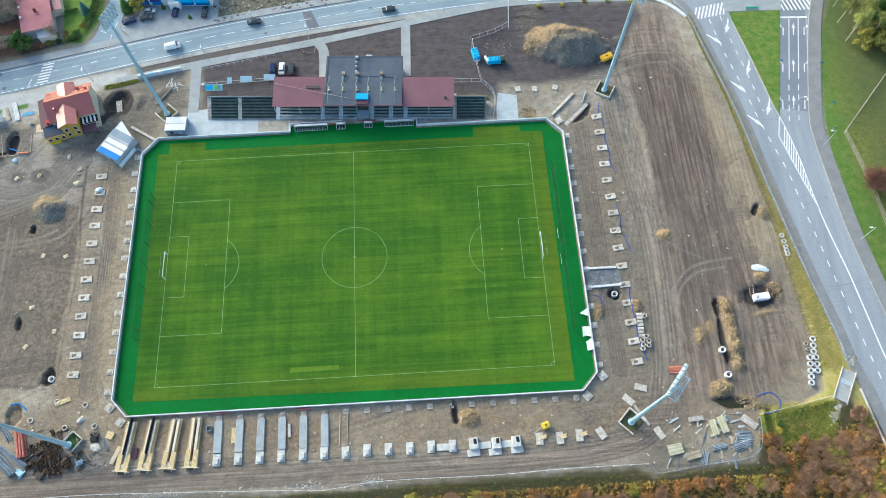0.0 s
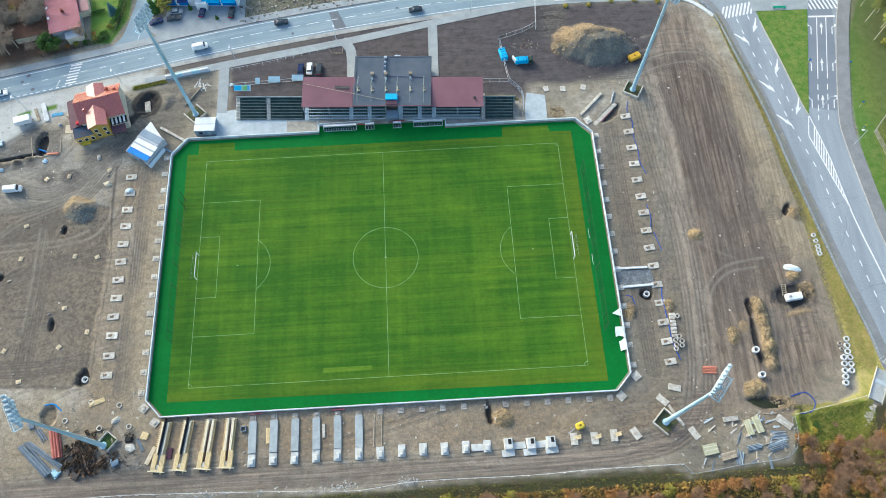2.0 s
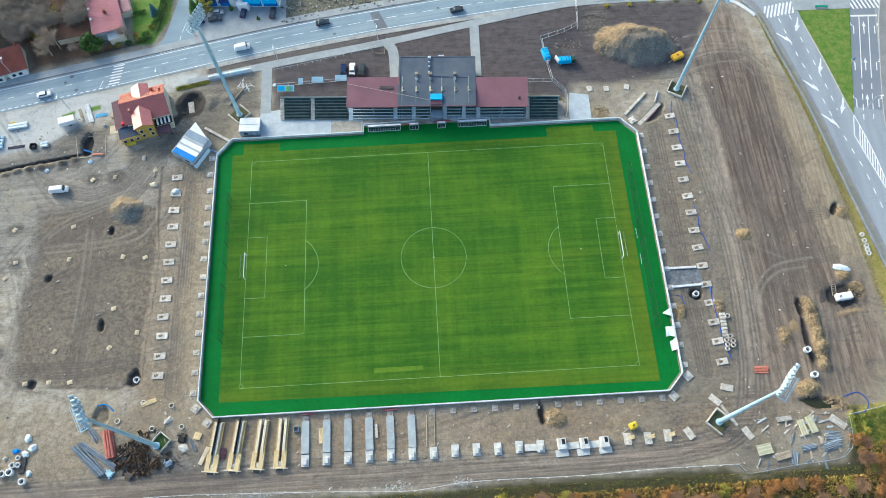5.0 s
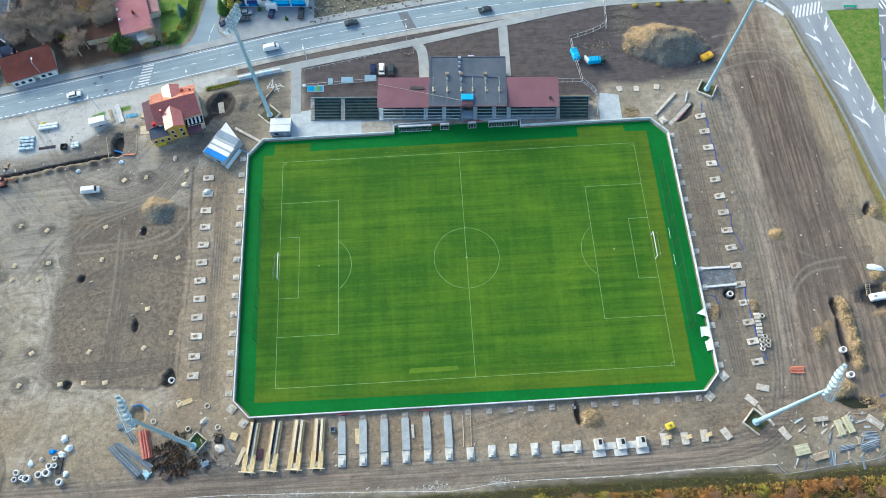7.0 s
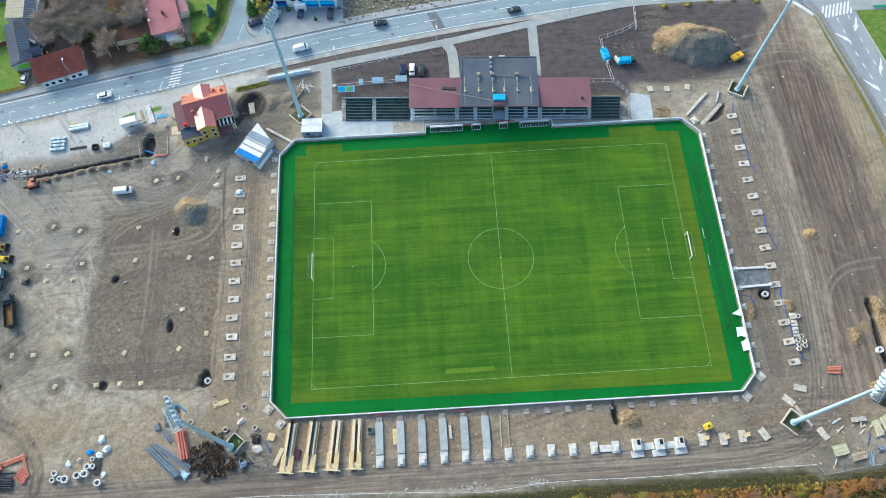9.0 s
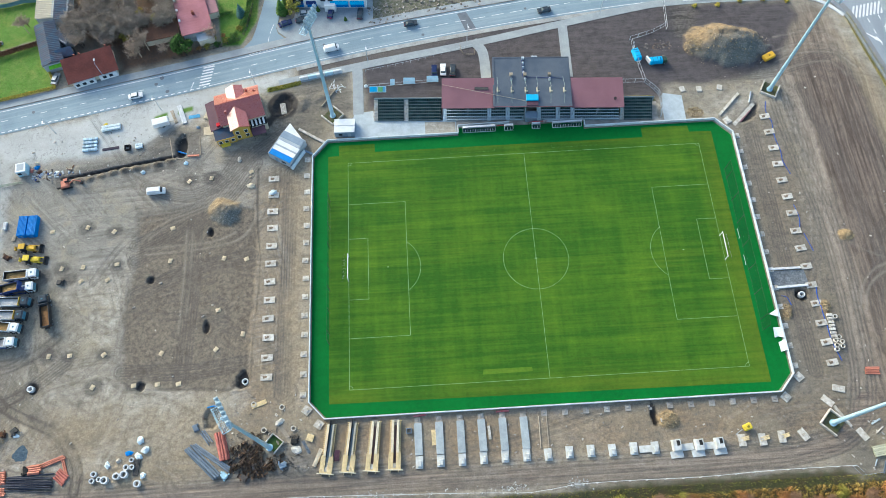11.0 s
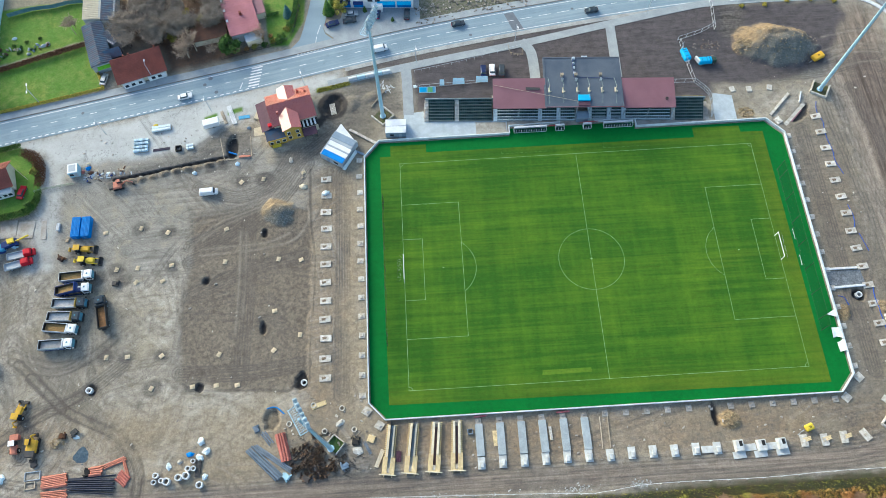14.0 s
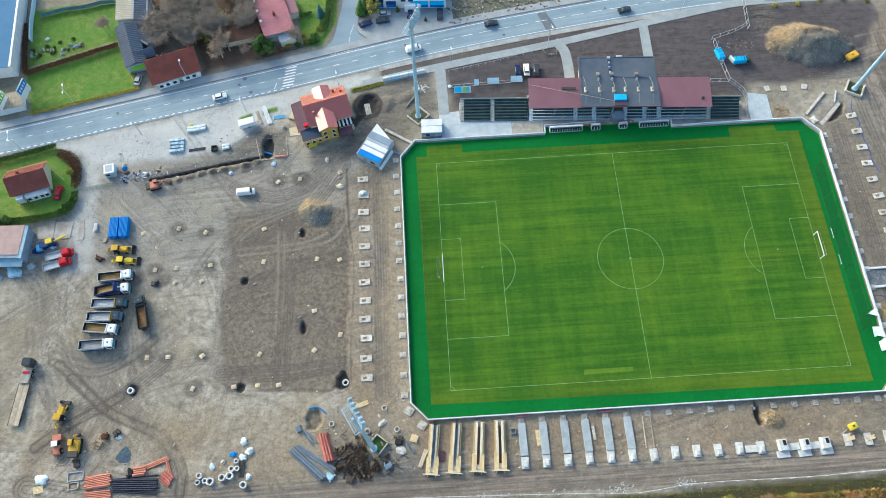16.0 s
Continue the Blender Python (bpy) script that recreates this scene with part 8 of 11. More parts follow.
def tipper(x, y, turn, cab, chassis, load, label, raised=0.0):
    t = thing("tipper_truck", x, y, rest(x, y, 1.5), turn, label, "truck", "parked tipper trucks")
    part("chassis", box(bm_new(), (0, 0, 0.75), (9.4, 1.1, 0.4), bev=0.04), chassis, t)
    bm = bm_new()
    box(bm, (3.7, 0, 0.6), (2.1, 2.45, 2.3), bev=0.15, top=(0.92, 0.95))
    cabo = part("cab", bm, cab, t)
    part("windscreen", box(bm_new(), (4.72, 0, 1.45), (0.75, 2.15, 1.05), top=(0.25, 0.95), bev=0.04), M_CABGLASS, cabo, "pale blue windscreen")
    part("bumper", box(bm_new(), (4.95, 0, 0.45), (0.35, 2.4, 0.55), bev=0.08), M_STEEL_DARK, cabo)
    part("roof_hatch", box(bm_new(), (3.6, 0, 2.9), (0.42, 0.5, 0.06), bev=0.02), M_CABGLASS, cabo)
    part("visor", box(bm_new(), (4.7, 0, 2.62), (0.35, 2.2, 0.1)), cab, cabo)
    for s in (-1, 1):
        part("side_window", box(bm_new(), (3.9, s * 1.2, 1.75), (1.1, 0.1, 0.7)), M_GLASS_DARK, cabo)
        part("mirror", box(bm_new(), (4.75, s * 1.45, 1.8), (0.12, 0.3, 0.55), bev=0.03), M_BLACK, cabo)
    m = pose(-4.3, 0, 1.15, 0, -raised, 0)
    bm = bm_new()
    for s in (-1, 1):
        box(bm, (3.2, s * 1.2, 0), (6.4, 0.10, 1.25))
        for k in range(7):
            box(bm, (0.4 + k * 0.95, s * 1.28, 0), (0.12, 0.10, 1.25))
    box(bm, (6.4, 0, 0), (0.12, 2.5, 1.45))
    box(bm, (0.0, 0, 0), (0.10, 2.5, 1.15))
    box(bm, (3.2, 0, -0.1), (6.4, 2.4, 0.14))
    tub = part("tipping_body", bm, chassis if raised else (M_STEEL_DARK if load is M_RUST_BED else M_GALV), t, "steel tipping body")
    tub.matrix_basis = m
    # dark sheets inside the walls put in the shade of the deep body
    bm = bm_new()
    for s in (-1, 1):
        box(bm, (3.2, s * 1.12, 0.05), (6.3, 0.05, 1.12))
    for a in (0.08, 6.3):
        box(bm, (a, 0, 0.05), (0.05, 2.2, 1.05))
    part("shade_lining", bm, M_STEEL_DARK, tub, "dark lining for the shade inside the body")
    for s in (-1, 1):
        part("side_skirt", box(bm_new(), (-0.9, s * 1.22, 0.55), (6.2, 0.12, 0.5), bev=0.03), chassis, t)
    bm = bm_new()
    bmesh.ops.create_grid(bm, x_segments=12, y_segments=6, size=0.5, matrix=Matrix.Diagonal((6.1, 2.25, 1, 1)))
    for v in bm.verts:
        r = 1 - max(abs(v.co.x) / 3.05, abs(v.co.y) / 1.13)
        v.co.z = 0.12 + 0.5 * max(0, r) * (0.6 + 0.4 * noise.noise(v.co * 1.3 + Vector((x, y, 0))))
    bed = part("load", bm, load, tub)
    bed.matrix_basis = pose(3.2, 0, 0.02)
    part("headboard", box(bm_new(), (6.5, 0, 0.9), (0.5, 2.5, 0.7), top=(0.3, 1.0)), M_OCHRE_WALL if load is M_PALE_LOAD else (cab if not raised else chassis), tub)
    part("fuel_tank", box(bm_new(), (1.4, 1.0, 0.5), (1.2, 0.6, 0.55), bev=0.08), M_GALV, t)
    wheels(t, [(a, s * 1.0) for a in (-3.4, -2.1, 2.2, 3.5) for s in (-1, 1)], 0.5, 0.5)


tipper(-143.8, 3.4, 3, M_WHITE, M_NAVY, M_SAND, "parked tipper truck with white cab and sandy bed")
tipper(-144.0, -0.6, 4, M_WHITE, M_NAVY, M_SAND, "parked tipper truck with a raised blue body", 16)
tipper(-144.6, -4.5, -2, M_CARBLACK, M_STEEL_DARK, M_PALE_LOAD, "parked tipper truck with black cab and pale gravel load")
tipper(-145.4, -8.3, -3, M_CARBLACK, M_STEEL_DARK, M_PALE_LOAD, "parked tipper truck with black cab and pale gravel load")
tipper(-146.0, -11.5, -8, M_WHITE, M_STEEL_DARK, M_SAND, "parked tipper truck with white cab and sandy bed")
tipper(-146.5, -16.0, 1, M_WHITE, M_NAVY, M_GRAVEL, "parked tipper truck with white cab and empty grey bed")
tipper(-135.1, -8.0, 103, M_CARBLACK, M_STEEL_DARK, M_RUST_BED, "parked dark tipper truck with a rusty sand bed")


def flatbed(x, y, turn, label):
    t = thing("flatbed_truck", x, y, rest(x, y, 1), turn, label, "truck", "red flatbed trucks")
    cabo = part("cab", box(bm_new(), (2.0, 0, 0.5), (2.6, 2.0, 1.7), bev=0.2, top=(0.8, 0.9)), M_RED, t)
    part("windscreen", box(bm_new(), (2.9, 0, 1.35), (0.6, 1.7, 0.7), top=(0.4, 0.9)), M_GLASS_DARK, cabo)
    part("bonnet", box(bm_new(), (3.4, 0, 0.5), (1.0, 1.9, 0.75), bev=0.12), M_RED, t)
    bm = bm_new()
    box(bm, (-1.6, 0, 0.8), (4.4, 2.1, 0.14))
    for s in (-1, 1):
        box(bm, (-1.6, s * 1.03, 0.94), (4.4, 0.06, 0.45))
    box(bm, (-3.8, 0, 0.94), (0.06, 2.1, 0.45))
    part("cargo_bed", bm, M_SHADE_WALL, t, "grey drop-side cargo bed")
    wheels(t, [(a, s * 0.9) for a in (-2.2, 2.7) for s in (-1, 1)], 0.4, 0.3)


flatbed(-160.6, 11.4, 12, "red flatbed truck with a grey drop-side bed")
flatbed(-160.8, 8.4, 15, "red flatbed truck with a grey drop-side bed")

# tractor unit with a low loader
lt = thing("low_loader_truck", -164.5, -27.4, rest(-164.5, -27.4, 2), 84, "low loader truck with a worn plank bed", "truck")
cabo = part("cab", box(bm_new(), (7.6, 0, 0.6), (2.2, 2.5, 2.4), bev=0.15, top=(0.9, 0.94)), M_CARBLACK, lt, "black tractor cab")
part("windscreen", box(bm_new(), (8.6, 0, 1.8), (0.2, 2.1, 0.9)), M_GLASS_DARK, cabo)
part("gooseneck", box(bm_new(), (4.2, 0, 1.0), (4.0, 2.4, 0.5), bev=0.05), M_CONC_DIRTY, lt)
part("sign_board", box(bm_new(), (5.0, 0, 1.5), (0.6, 1.8, 0.2)), M_RED, lt, "red marker board")
first = None
for k in range(9):
    m = pose(-3.2, -1.2 + k * 0.3, 0.85)
    if first is None:
        first = part("plank", box(bm_new(), (0, 0, 0), (11.0, 0.28, 0.12)), M_PLANK, lt)
        first.matrix_basis = m
    else:
        share("plank", first.data, lt, m)
part("side_rail", box(bm_new(), (-3.2, -1.45, 0.7), (11.2, 0.12, 0.3)), M_STEEL_DARK, lt)
part("side_rail", box(bm_new(), (-3.2, 1.45, 0.7), (11.2, 0.12, 0.3)), M_STEEL_DARK, lt)
wheels(lt, [(a, s * 1.15) for a in (-7.2, -5.9, -4.6, 4.4, 5.7, 7.9) for s in (-1, 1)], 0.45, 0.4)


def digger(x, y, turn, paint, label, kind, reach=1.0):
    d = thing("backhoe_loader" if kind == "loader" else "excavator", x, y, rest(x, y, 1), turn, label, "construction machine")
    if kind == "loader":
        part("body", box(bm_new(), (0.8, 0, 0.8), (2.8, 1.2, 0.9), bev=0.12), paint, d)
        part("cab", box(bm_new(), (-0.9, 0, 0.8), (1.7, 1.7, 1.9), bev=0.12, top=(0.85, 0.85)), M_GLASS_DARK, d)
        part("cab_roof", box(bm_new(), (-0.9, 0, 2.7), (1.8, 1.7, 0.14), bev=0.05), paint, d)
        for s in (-1, 1):
            part("loader_arm", rod(bm_new(), (0.4, s * 0.8, 1.5), (3.3, s * 0.8, 0.5), 0.14, sides=6), paint, d)
        bm = bm_new()
        box(bm, (3.7, 0, 0.05), (0.9, 2.4, 0.12))
        box(bm, (3.25, 0, 0.05), (0.12, 2.4, 0.95))
        for s in (-1, 1):
            box(bm, (3.65, s * 1.2, 0.05), (0.9, 0.06, 0.8), top=(0.5, 1))
        part("bucket", bm, M_STEEL_DARK, d, "worn steel bucket")
        bm = bm_new()
        rod(bm, (-1.9, 0, 0.9), (-2.8, 0, 2.6), 0.16, sides=6)
        rod(bm, (-2.8, 0, 2.6), (-3.5, 0.1, 0.9), 0.13, sides=6)
        box(bm, (-3.6, 0.1, 0.4), (0.6, 0.7, 0.6), bev=0.06)
        part("backhoe_arm", bm, paint, d)
        wheels(d, [(-1.0, -0.95), (-1.0, 0.95)], 0.75, 0.45)
        for s in (-1, 1):
            part("front_wheel", rod(bm_new(), (1.8, s * 0.7, 0.5), (1.8, s * 1.05, 0.5), 0.5, sides=12), M_BLACK, d)
    else:
        for s in (-1, 1):
            bm = bm_new()
            box(bm, (0, s * 1.0, 0), (3.4, 0.5, 0.75), bev=0.2)
            part("track", bm, M_BLACK, d)
        part("house", box(bm_new(), (-0.3, 0, 0.8), (2.8, 2.3, 1.0), bev=0.18), paint, d)
        part("cab", box(bm_new(), (0.6, 0.65, 0.85), (1.4, 1.0, 1.75), bev=0.12, top=(0.85, 0.9)), M_GLASS_DARK, d)
        part("cab_roof", box(bm_new(), (0.55, 0.65, 2.6), (1.3, 1.0, 0.1), bev=0.04), paint, d)
        part("boom", rod(rod(bm_new(), (1.0, -0.2, 1.3), (1.0 + 2.2 * reach, -0.2, 2.9), 0.22, sides=6), (1.0 + 2.2 * reach, -0.2, 2.9), (1.0 + 3.6 * reach, -0.2, 1.2), 0.17, sides=6), paint, d)
        part("bucket", box(bm_new(), (1.0 + 3.6 * reach, -0.2, 0.2), (0.8, 0.9, 0.9), bev=0.12), M_STEEL_DARK, d)
        part("engine_cover", box(bm_new(), (-1.9, 0, 0.75), (1.5, 2.2, 1.1), bev=0.12), M_STEEL_DARK, d, "dark engine cover")
    return d


digger(-143.4, 11.7, 0, M_YELLOW, "orange-yellow backhoe loader with steel bucket", "loader")
digger(-141.6, 8.1, -2, M_YELLOW_BR, "yellow backhoe loader with steel bucket", "loader")
digger(-135.6, 31.8, 12, M_ORANGE, "orange mini excavator beside a trench", "excavator").scale = (0.95, 0.95, 0.95)
digger(-148.5, -42.2, 88, M_YELLOW, "yellow excavator with folded boom and a dark engine cover", "excavator", 0.38).scale = (1.15, 1.1, 1.1)
digger(-153.5, -34.0, 80, M_YELLOW, "yellow bulldozer on the muddy yard", "loader").scale = (0.9, 1.1, 0.95)
rl = thing("road_roller", -153.2, -41.8, rest(-153.2, -41.8, 1), 96, "orange road roller with steel drum", "construction machine")
part("drum", rod(bm_new(), (1.9, -1.0, 0.7), (1.9, 1.0, 0.7), 0.7, sides=18), M_REDBRICK, rl, "orange steel drum")
part("body", box(bm_new(), (-1.2, 0, 0.6), (2.4, 1.7, 1.1), bev=0.2), M_ORANGE, rl)
part("cab", box(bm_new(), (0.2, 0, 0.9), (1.3, 1.5, 1.7), bev=0.1, top=(0.9, 0.9)), M_GLASS_DARK, rl)
part("cab_roof", box(bm_new(), (0.2, 0, 2.6), (1.4, 1.6, 0.12), bev=0.04), M_WHITE, rl)
part("drum_yoke", box(bm_new(), (1.9, 0, 1.42), (1.5, 2.2, 0.14), bev=0.03), M_ORANGE, rl)
wheels(rl, [(-1.5, -0.95), (-1.5, 0.95)], 0.7, 0.4)
sk = thing("concrete_pump", -163.2, 15.2, rest(-163, 15, 1), 18, "blue and yellow mobile conveyor machine", "construction machine")
part("base", box(bm_new(), (-1.2, 0, 0.5), (4.4, 1.9, 1.2), bev=0.1), M_NAVY, sk)
part("hopper", box(bm_new(), (-0.4, 0.2, 1.7), (1.6, 1.3, 0.8), bev=0.08, top=(1.2, 1.2)), M_YELLOW_BR, sk)
part("boom", rod(bm_new(), (0.4, 0, 1.4), (4.6, 0.1, 2.2), 0.3, 0.25), M_YELLOW_BR, sk)
part("rear_tank", box(bm_new(), (-3.6, -0.3, 0.3), (1.6, 2.0, 1.3), bev=0.15), M_BLUE_LT, sk)
wheels(sk, [(a, s * 0.95) for a in (-2.6, 0.4) for s in (-1, 1)], 0.42, 0.3)
M_HAZE_GLASS = mat("pale_cab_glass", (0.10, 0.16, 0.20), (0.07, 0.12, 0.16), 0.2, amount=0.1, bump=0, spec=0.5)
for x, y, turn, towed in ((39.0, 66.9, 101, True), (44.6, 64.2, 3, False)):
    v = thing("site_compressor" if towed else "blue_works_truck", x, y, rest(x, y, 1), turn, "bright blue towed site machine on two wheels" if towed else "small works truck with a bright blue covered body", "construction machine" if towed else "truck")
    part("body", box(bm_new(), (0, 0, 0.6), (4.2, 2.3, 1.3), bev=0.12, top=(0.96, 0.86)), M_CYAN, v)
    part("lid", box(bm_new(), (-0.3, 0, 1.9), (3.0, 1.7, 0.14), bev=0.05), M_CYAN, v)
    for a in (-1.1, 0.4, 1.3):
        part("lid_rib", box(bm_new(), (a, 0, 1.92), (0.12, 1.6, 0.16)), M_NAVY, v)
    if towed:
        part("drawbar", rod(bm_new(), (-1.9, 0, 0.6), (-3.3, 0, 0.4), 0.07), M_GALV, v)
        part("skid", box(bm_new(), (-0.2, 0, 0.4), (4.2, 1.5, 0.2)), M_WHITE, v)
        part("mast", rod(bm_new(), (1.9, 0.7, 0.6), (2.2, 0.8, 5.2), 0.09, 0.05, 8), M_GALV, v)
        wheels(v, [(0.0, s * 0.95) for s in (-1, 1)], 0.36, 0.25)
    else:
        part("side_board", box(bm_new(), (0, -1.0, 0.6), (3.9, 0.1, 0.5)), M_WHITE, v)
        part("tail_board", box(bm_new(), (-2.3, 0.5, 0.5), (0.5, 2.2, 1.5), 20, bev=0.05), M_WHITE, v)
        part("cab", box(bm_new(), (2.9, 0, 0.5), (1.5, 1.8, 1.3), bev=0.18, top=(0.8, 0.86)), mat("dark_green_paint", (0.03, 0.06, 0.045), (0.045, 0.08, 0.06), 0.5), v)
        part("windscreen", box(bm_new(), (3.45, 0, 1.1), (0.3, 1.4, 0.55), tilt=(0, -20)), M_HAZE_GLASS, v)
        wheels(v, [(a, s * 0.9) for a in (-1.3, 2.7) for s in (-1, 1)], 0.38, 0.26)
tr = thing("trailer", -109.4, 51.4, rest(-109, 51, 1), 14, "white box trailer on two wheels", "trailer")
part("body", box(bm_new(), (0, 0, 0.6), (4.8, 2.3, 1.8), bev=0.08), M_WHITE, tr)
part("drawbar", rod(bm_new(), (2.4, 0, 0.6), (3.6, 0, 0.5), 0.06), M_STEEL_DARK, tr)
wheels(tr, [(0.4, s * 1.05) for s in (-1, 1)], 0.4, 0.25)
for x, y, turn, label in ((80.3, 63.6, 25, "yellow plastic water bowser trailer"), (48.2, -49.6, 20, "small yellow plastic water tank")):
    yt = thing("water_tank", x, y, rest(x, y, 0.8), turn, label, "tank", "yellow tanks")
    part("tank", box(bm_new(), (0, 0, 0.15), (4.0 if y > 0 else 2.2, 2.2 if y > 0 else 1.7, 1.3), bev=0.3), mat("amber_plastic", (0.75, 0.44, 0.05), (0.66, 0.38, 0.04), 0.5, amount=0.1) if y > 0 else M_YELLOW_BR, yt)
    part("filler_cap", ring(bm_new(), (0, 0, 1.43), 0.25, 0.15, 0.12, 10), M_BLACK, yt)
    part("drawbar", rod(bm_new(), (-1.3, 0, 0.4), (-3.4, -0.5, 0.1), 0.07), M_GALV, yt)

M_DARKGRAVEL = mat("dark_blue_gravel", (0.045, 0.075, 0.110), (0.09, 0.125, 0.155), 0.9, scale=1.2, fine=4, amount=0.4, bump=0.4)
# ---- concrete rings, manholes, pipes ----
def ring_thing(x, y, r, h, label, group, material=M_CONC, name="concrete_ring", dz=0.0):
    z = rest(x, y, r * 0.5) - 0.02 + dz
    o = tagged(part(name, ring(bm_new(), (0, 0, 0), r, r * 0.68, h, 18), material), label, "concrete ring", group)
    o.location = (x, y, z)
    return o


first = None
for x, y in ((121.8, -31.0), (121.5, -32.8), (121.2, -34.4), (119.8, -35.9), (121.4, -36.0), (119.5, -37.6), (121.2, -37.8), (119.2, -39.4), (120.9, -39.5), (118.9, -41.0), (118.5, -42.6)):
    first = first or ring_thing(x, y, 0.76, 0.7, "pale concrete well ring standing on soil", "stored well rings", M_WALL_WHITE)
    if first.location.xy != Vector((x, y)):
        copy_thing(first, pose(x, y, rest(x, y, 0.5), 0, 0, 0))
first = None
for x, y in ((119.7, -32.2), (119.9, -33.6)):
    first = first or ring_thing(x, y, 0.55, 0.6, "small grey concrete ring beside well rings", "small grey rings", M_CONC_DIRTY)
    if first.location.xy != Vector((x, y)):
        copy_thing(first, pose(x, y, rest(x, y, 0.5), 0, 0, 0))
first = None
for x, y in ((121.1, -2.4), (121.2, -4.0), (121.1, -5.2), (121.2, -6.3), (120.9, -0.6)):
    first = first or ring_thing(x, y, 0.62, 0.6, "small pale concrete ring on soil", "small rings", M_WALL_WHITE)
    if first.location.xy != Vector((x, y)):
        copy_thing(first, pose(x, y, rest(x, y, 0.5), 0, 0, 0))
first = None
for x, y in ((77.7, -27.7), (76.6, -28.6), (78.2, -29.0), (76.6, -29.9), (78.0, -30.2), (76.3, -31.0), (78.2, -22.0)):
    first = first or ring_thing(x, y, 0.62, 0.7, "grey concrete ring among kerb stones", "rings by the footings")
    if first.location.xy != Vector((x, y)):
        copy_thing(first, pose(x, y, rest(x, y, 0.5), 0, 0, 0))
first = None
for x, y, s in ((-116.7, -51.4, 1), (-117.0, -53.0, 0.9), (-115.2, -52.7, 0.9), (-113.8, -53.0, 1.3), (-110.9, -52.2, 1.2), (-109.0, -51.9, 1.3), (-108.7, -50.2, 1), (-107.6, -48.4, 0.8), (-107.3, -50.2, 0.9), (-105.5, -54.3, 1.2)):
    first = first or ring_thing(x, y, 0.72, 0.9, "pale concrete well cone in the storage yard", "yard well rings", M_WALL_WHITE)
    if first.location.xy != Vector((x, y)):
        copy_thing(first, pose(x, y, rest(x, y, 0.5), 0, 0, 0) @ Matrix.Diagonal((s, s, s, 1)))
for x, y in ((97.1, -32.6), (97.2, -39.3), (71.2, -15.1), (-136.4, -28.7), (-80.0, -30.0)):
    ring_thing(x, y, 0.85, 1.4, "concrete manhole shaft in an excavated pit", "manhole shafts", M_WALL_WHITE, "manhole")
for x, y in ((-77.4, -36.2), (-70.0, -37.4), (-74.5, -43.0), (-66.9, -43.0), (-83.6, -40.6)):
    ring_thing(x, y, 0.72, 0.35, "shallow concrete manhole collar in the yard", "manhole collars", M_CONC, "manhole")
for k in range(7):
    b = tagged(part("kerb_stone", box(bm_new(), (0, 0, 0), (1.5, 0.75, 0.6), bev=0.05), M_CONC), "pale concrete channel piece in a row", "concrete block", "channel pieces")
    b.matrix_basis = pose(76.9 - k * 0.05, -21.5 - k * 0.98, rest(76.9, -21.5 - k, 0.5), 0, 0, jit(6))

# pile heads in the soil, laid out as counted on the site
pile_xy = [(-103.1, 16.0), (-102.9, 5.8), (-87.8, 5.7), (-81.4, 5.1), (-88.4, -9.7), (-81.3, -16.9), (-88.3, -20.8), (-102.9, -21.0), (-109.3, -29.4), (-103.1, -29.4), (-120.1, -29.2), (-118.2, -20.5), (-127.4, -20.2), (-133.0, -20.1)]
pile_xy2 = [(-119.8, 15.9), (-127.6, 17.7), (-137.7, 16.9), (-133.2, 5.2), (-117.8, 5.6), (-127.3, 5.4), (-127.3, 1.1), (-119.9, 1.0), (-99.5, 31.0), (-93.0, 31.6), (-81.2, 33.0), (-97.6, -29.6)]
first = None
for k, (x, y) in enumerate(pile_xy + pile_xy2):
    z = rest(x, y, 0.5) - 0.02
    if first is None:
        bm = bm_new()
        box(bm, (0, 0, 0), (1.35, 1.1, 0.24), bev=0.04)
        box(bm, (0.08, 0.05, 0.28), (0.5, 0.5, 0.14), bev=0.03)
        first = tagged(part("pile_head", bm, mat("sandy_concrete", (0.64, 0.54, 0.38), (0.50, 0.42, 0.29), 0.85, objrand=0.2)), "small sandy concrete pile head in the soil", "pile head", "pile heads")
        first.matrix_basis = pose(x, y, z, 0, 0, 20)
    else:
        copy_thing(first, pose(x, y, z, 0, 0, rnd.uniform(0, 90)))


def pipe_stack(x, y, turn, length, radius, rows, material, label, name="pipe_stack", spread=1.0, loose=1.5):
    s = thing(name, x, y, rest(x, y, 1.0), turn, label, "pipes")
    mesh = ring(bm_new(), (-length / 2, 0, 0), radius, radius * 0.82, length, 10, "X")
    first = None
    for r, n in enumerate(rows):
        for k in range(n):
            m = pose(rnd.uniform(-0.3, 0.3), (k - (n - 1) / 2) * radius * 2.05 * spread, r * radius * 1.75, 0, 0, rnd.uniform(-loose, loose))
            if first is None:
                first = part("pipe", mesh, material, s)
                first.matrix_basis = m
            else:
                share("pipe", first.data, s, m)
    return s


M_TUBE = mat("dull_zinc_tube", (0.30, 0.36, 0.42), (0.22, 0.27, 0.32), 0.55, 0.2, amount=0.2, objrand=0.25)
pipe_stack(-142.0, -51.2, 6, 6.2, 0.2, (8, 7), M_ORANGE, "stack of orange plastic pipes")
pipe_stack(-141.6, -54.5, 2, 6.4, 0.2, (5,), M_ORANGE, "row of orange plastic pipes")
pipe_stack(-132.5, -52.6, -3, 11.5, 0.17, (9, 6), M_PIPE_BLACK, "bundle of black plastic pipes", spread=1.35, loose=5.0)
pipe_stack(-131.8, -49.4, 4, 3.0, 0.25, (5, 4), M_ORANGE, "pile of short orange plastic pipes")
pipe_stack(-127.6, -47.6, 20, 5.8, 0.2, (3,), M_ORANGE, "loose orange plastic pipes lying slantwise")
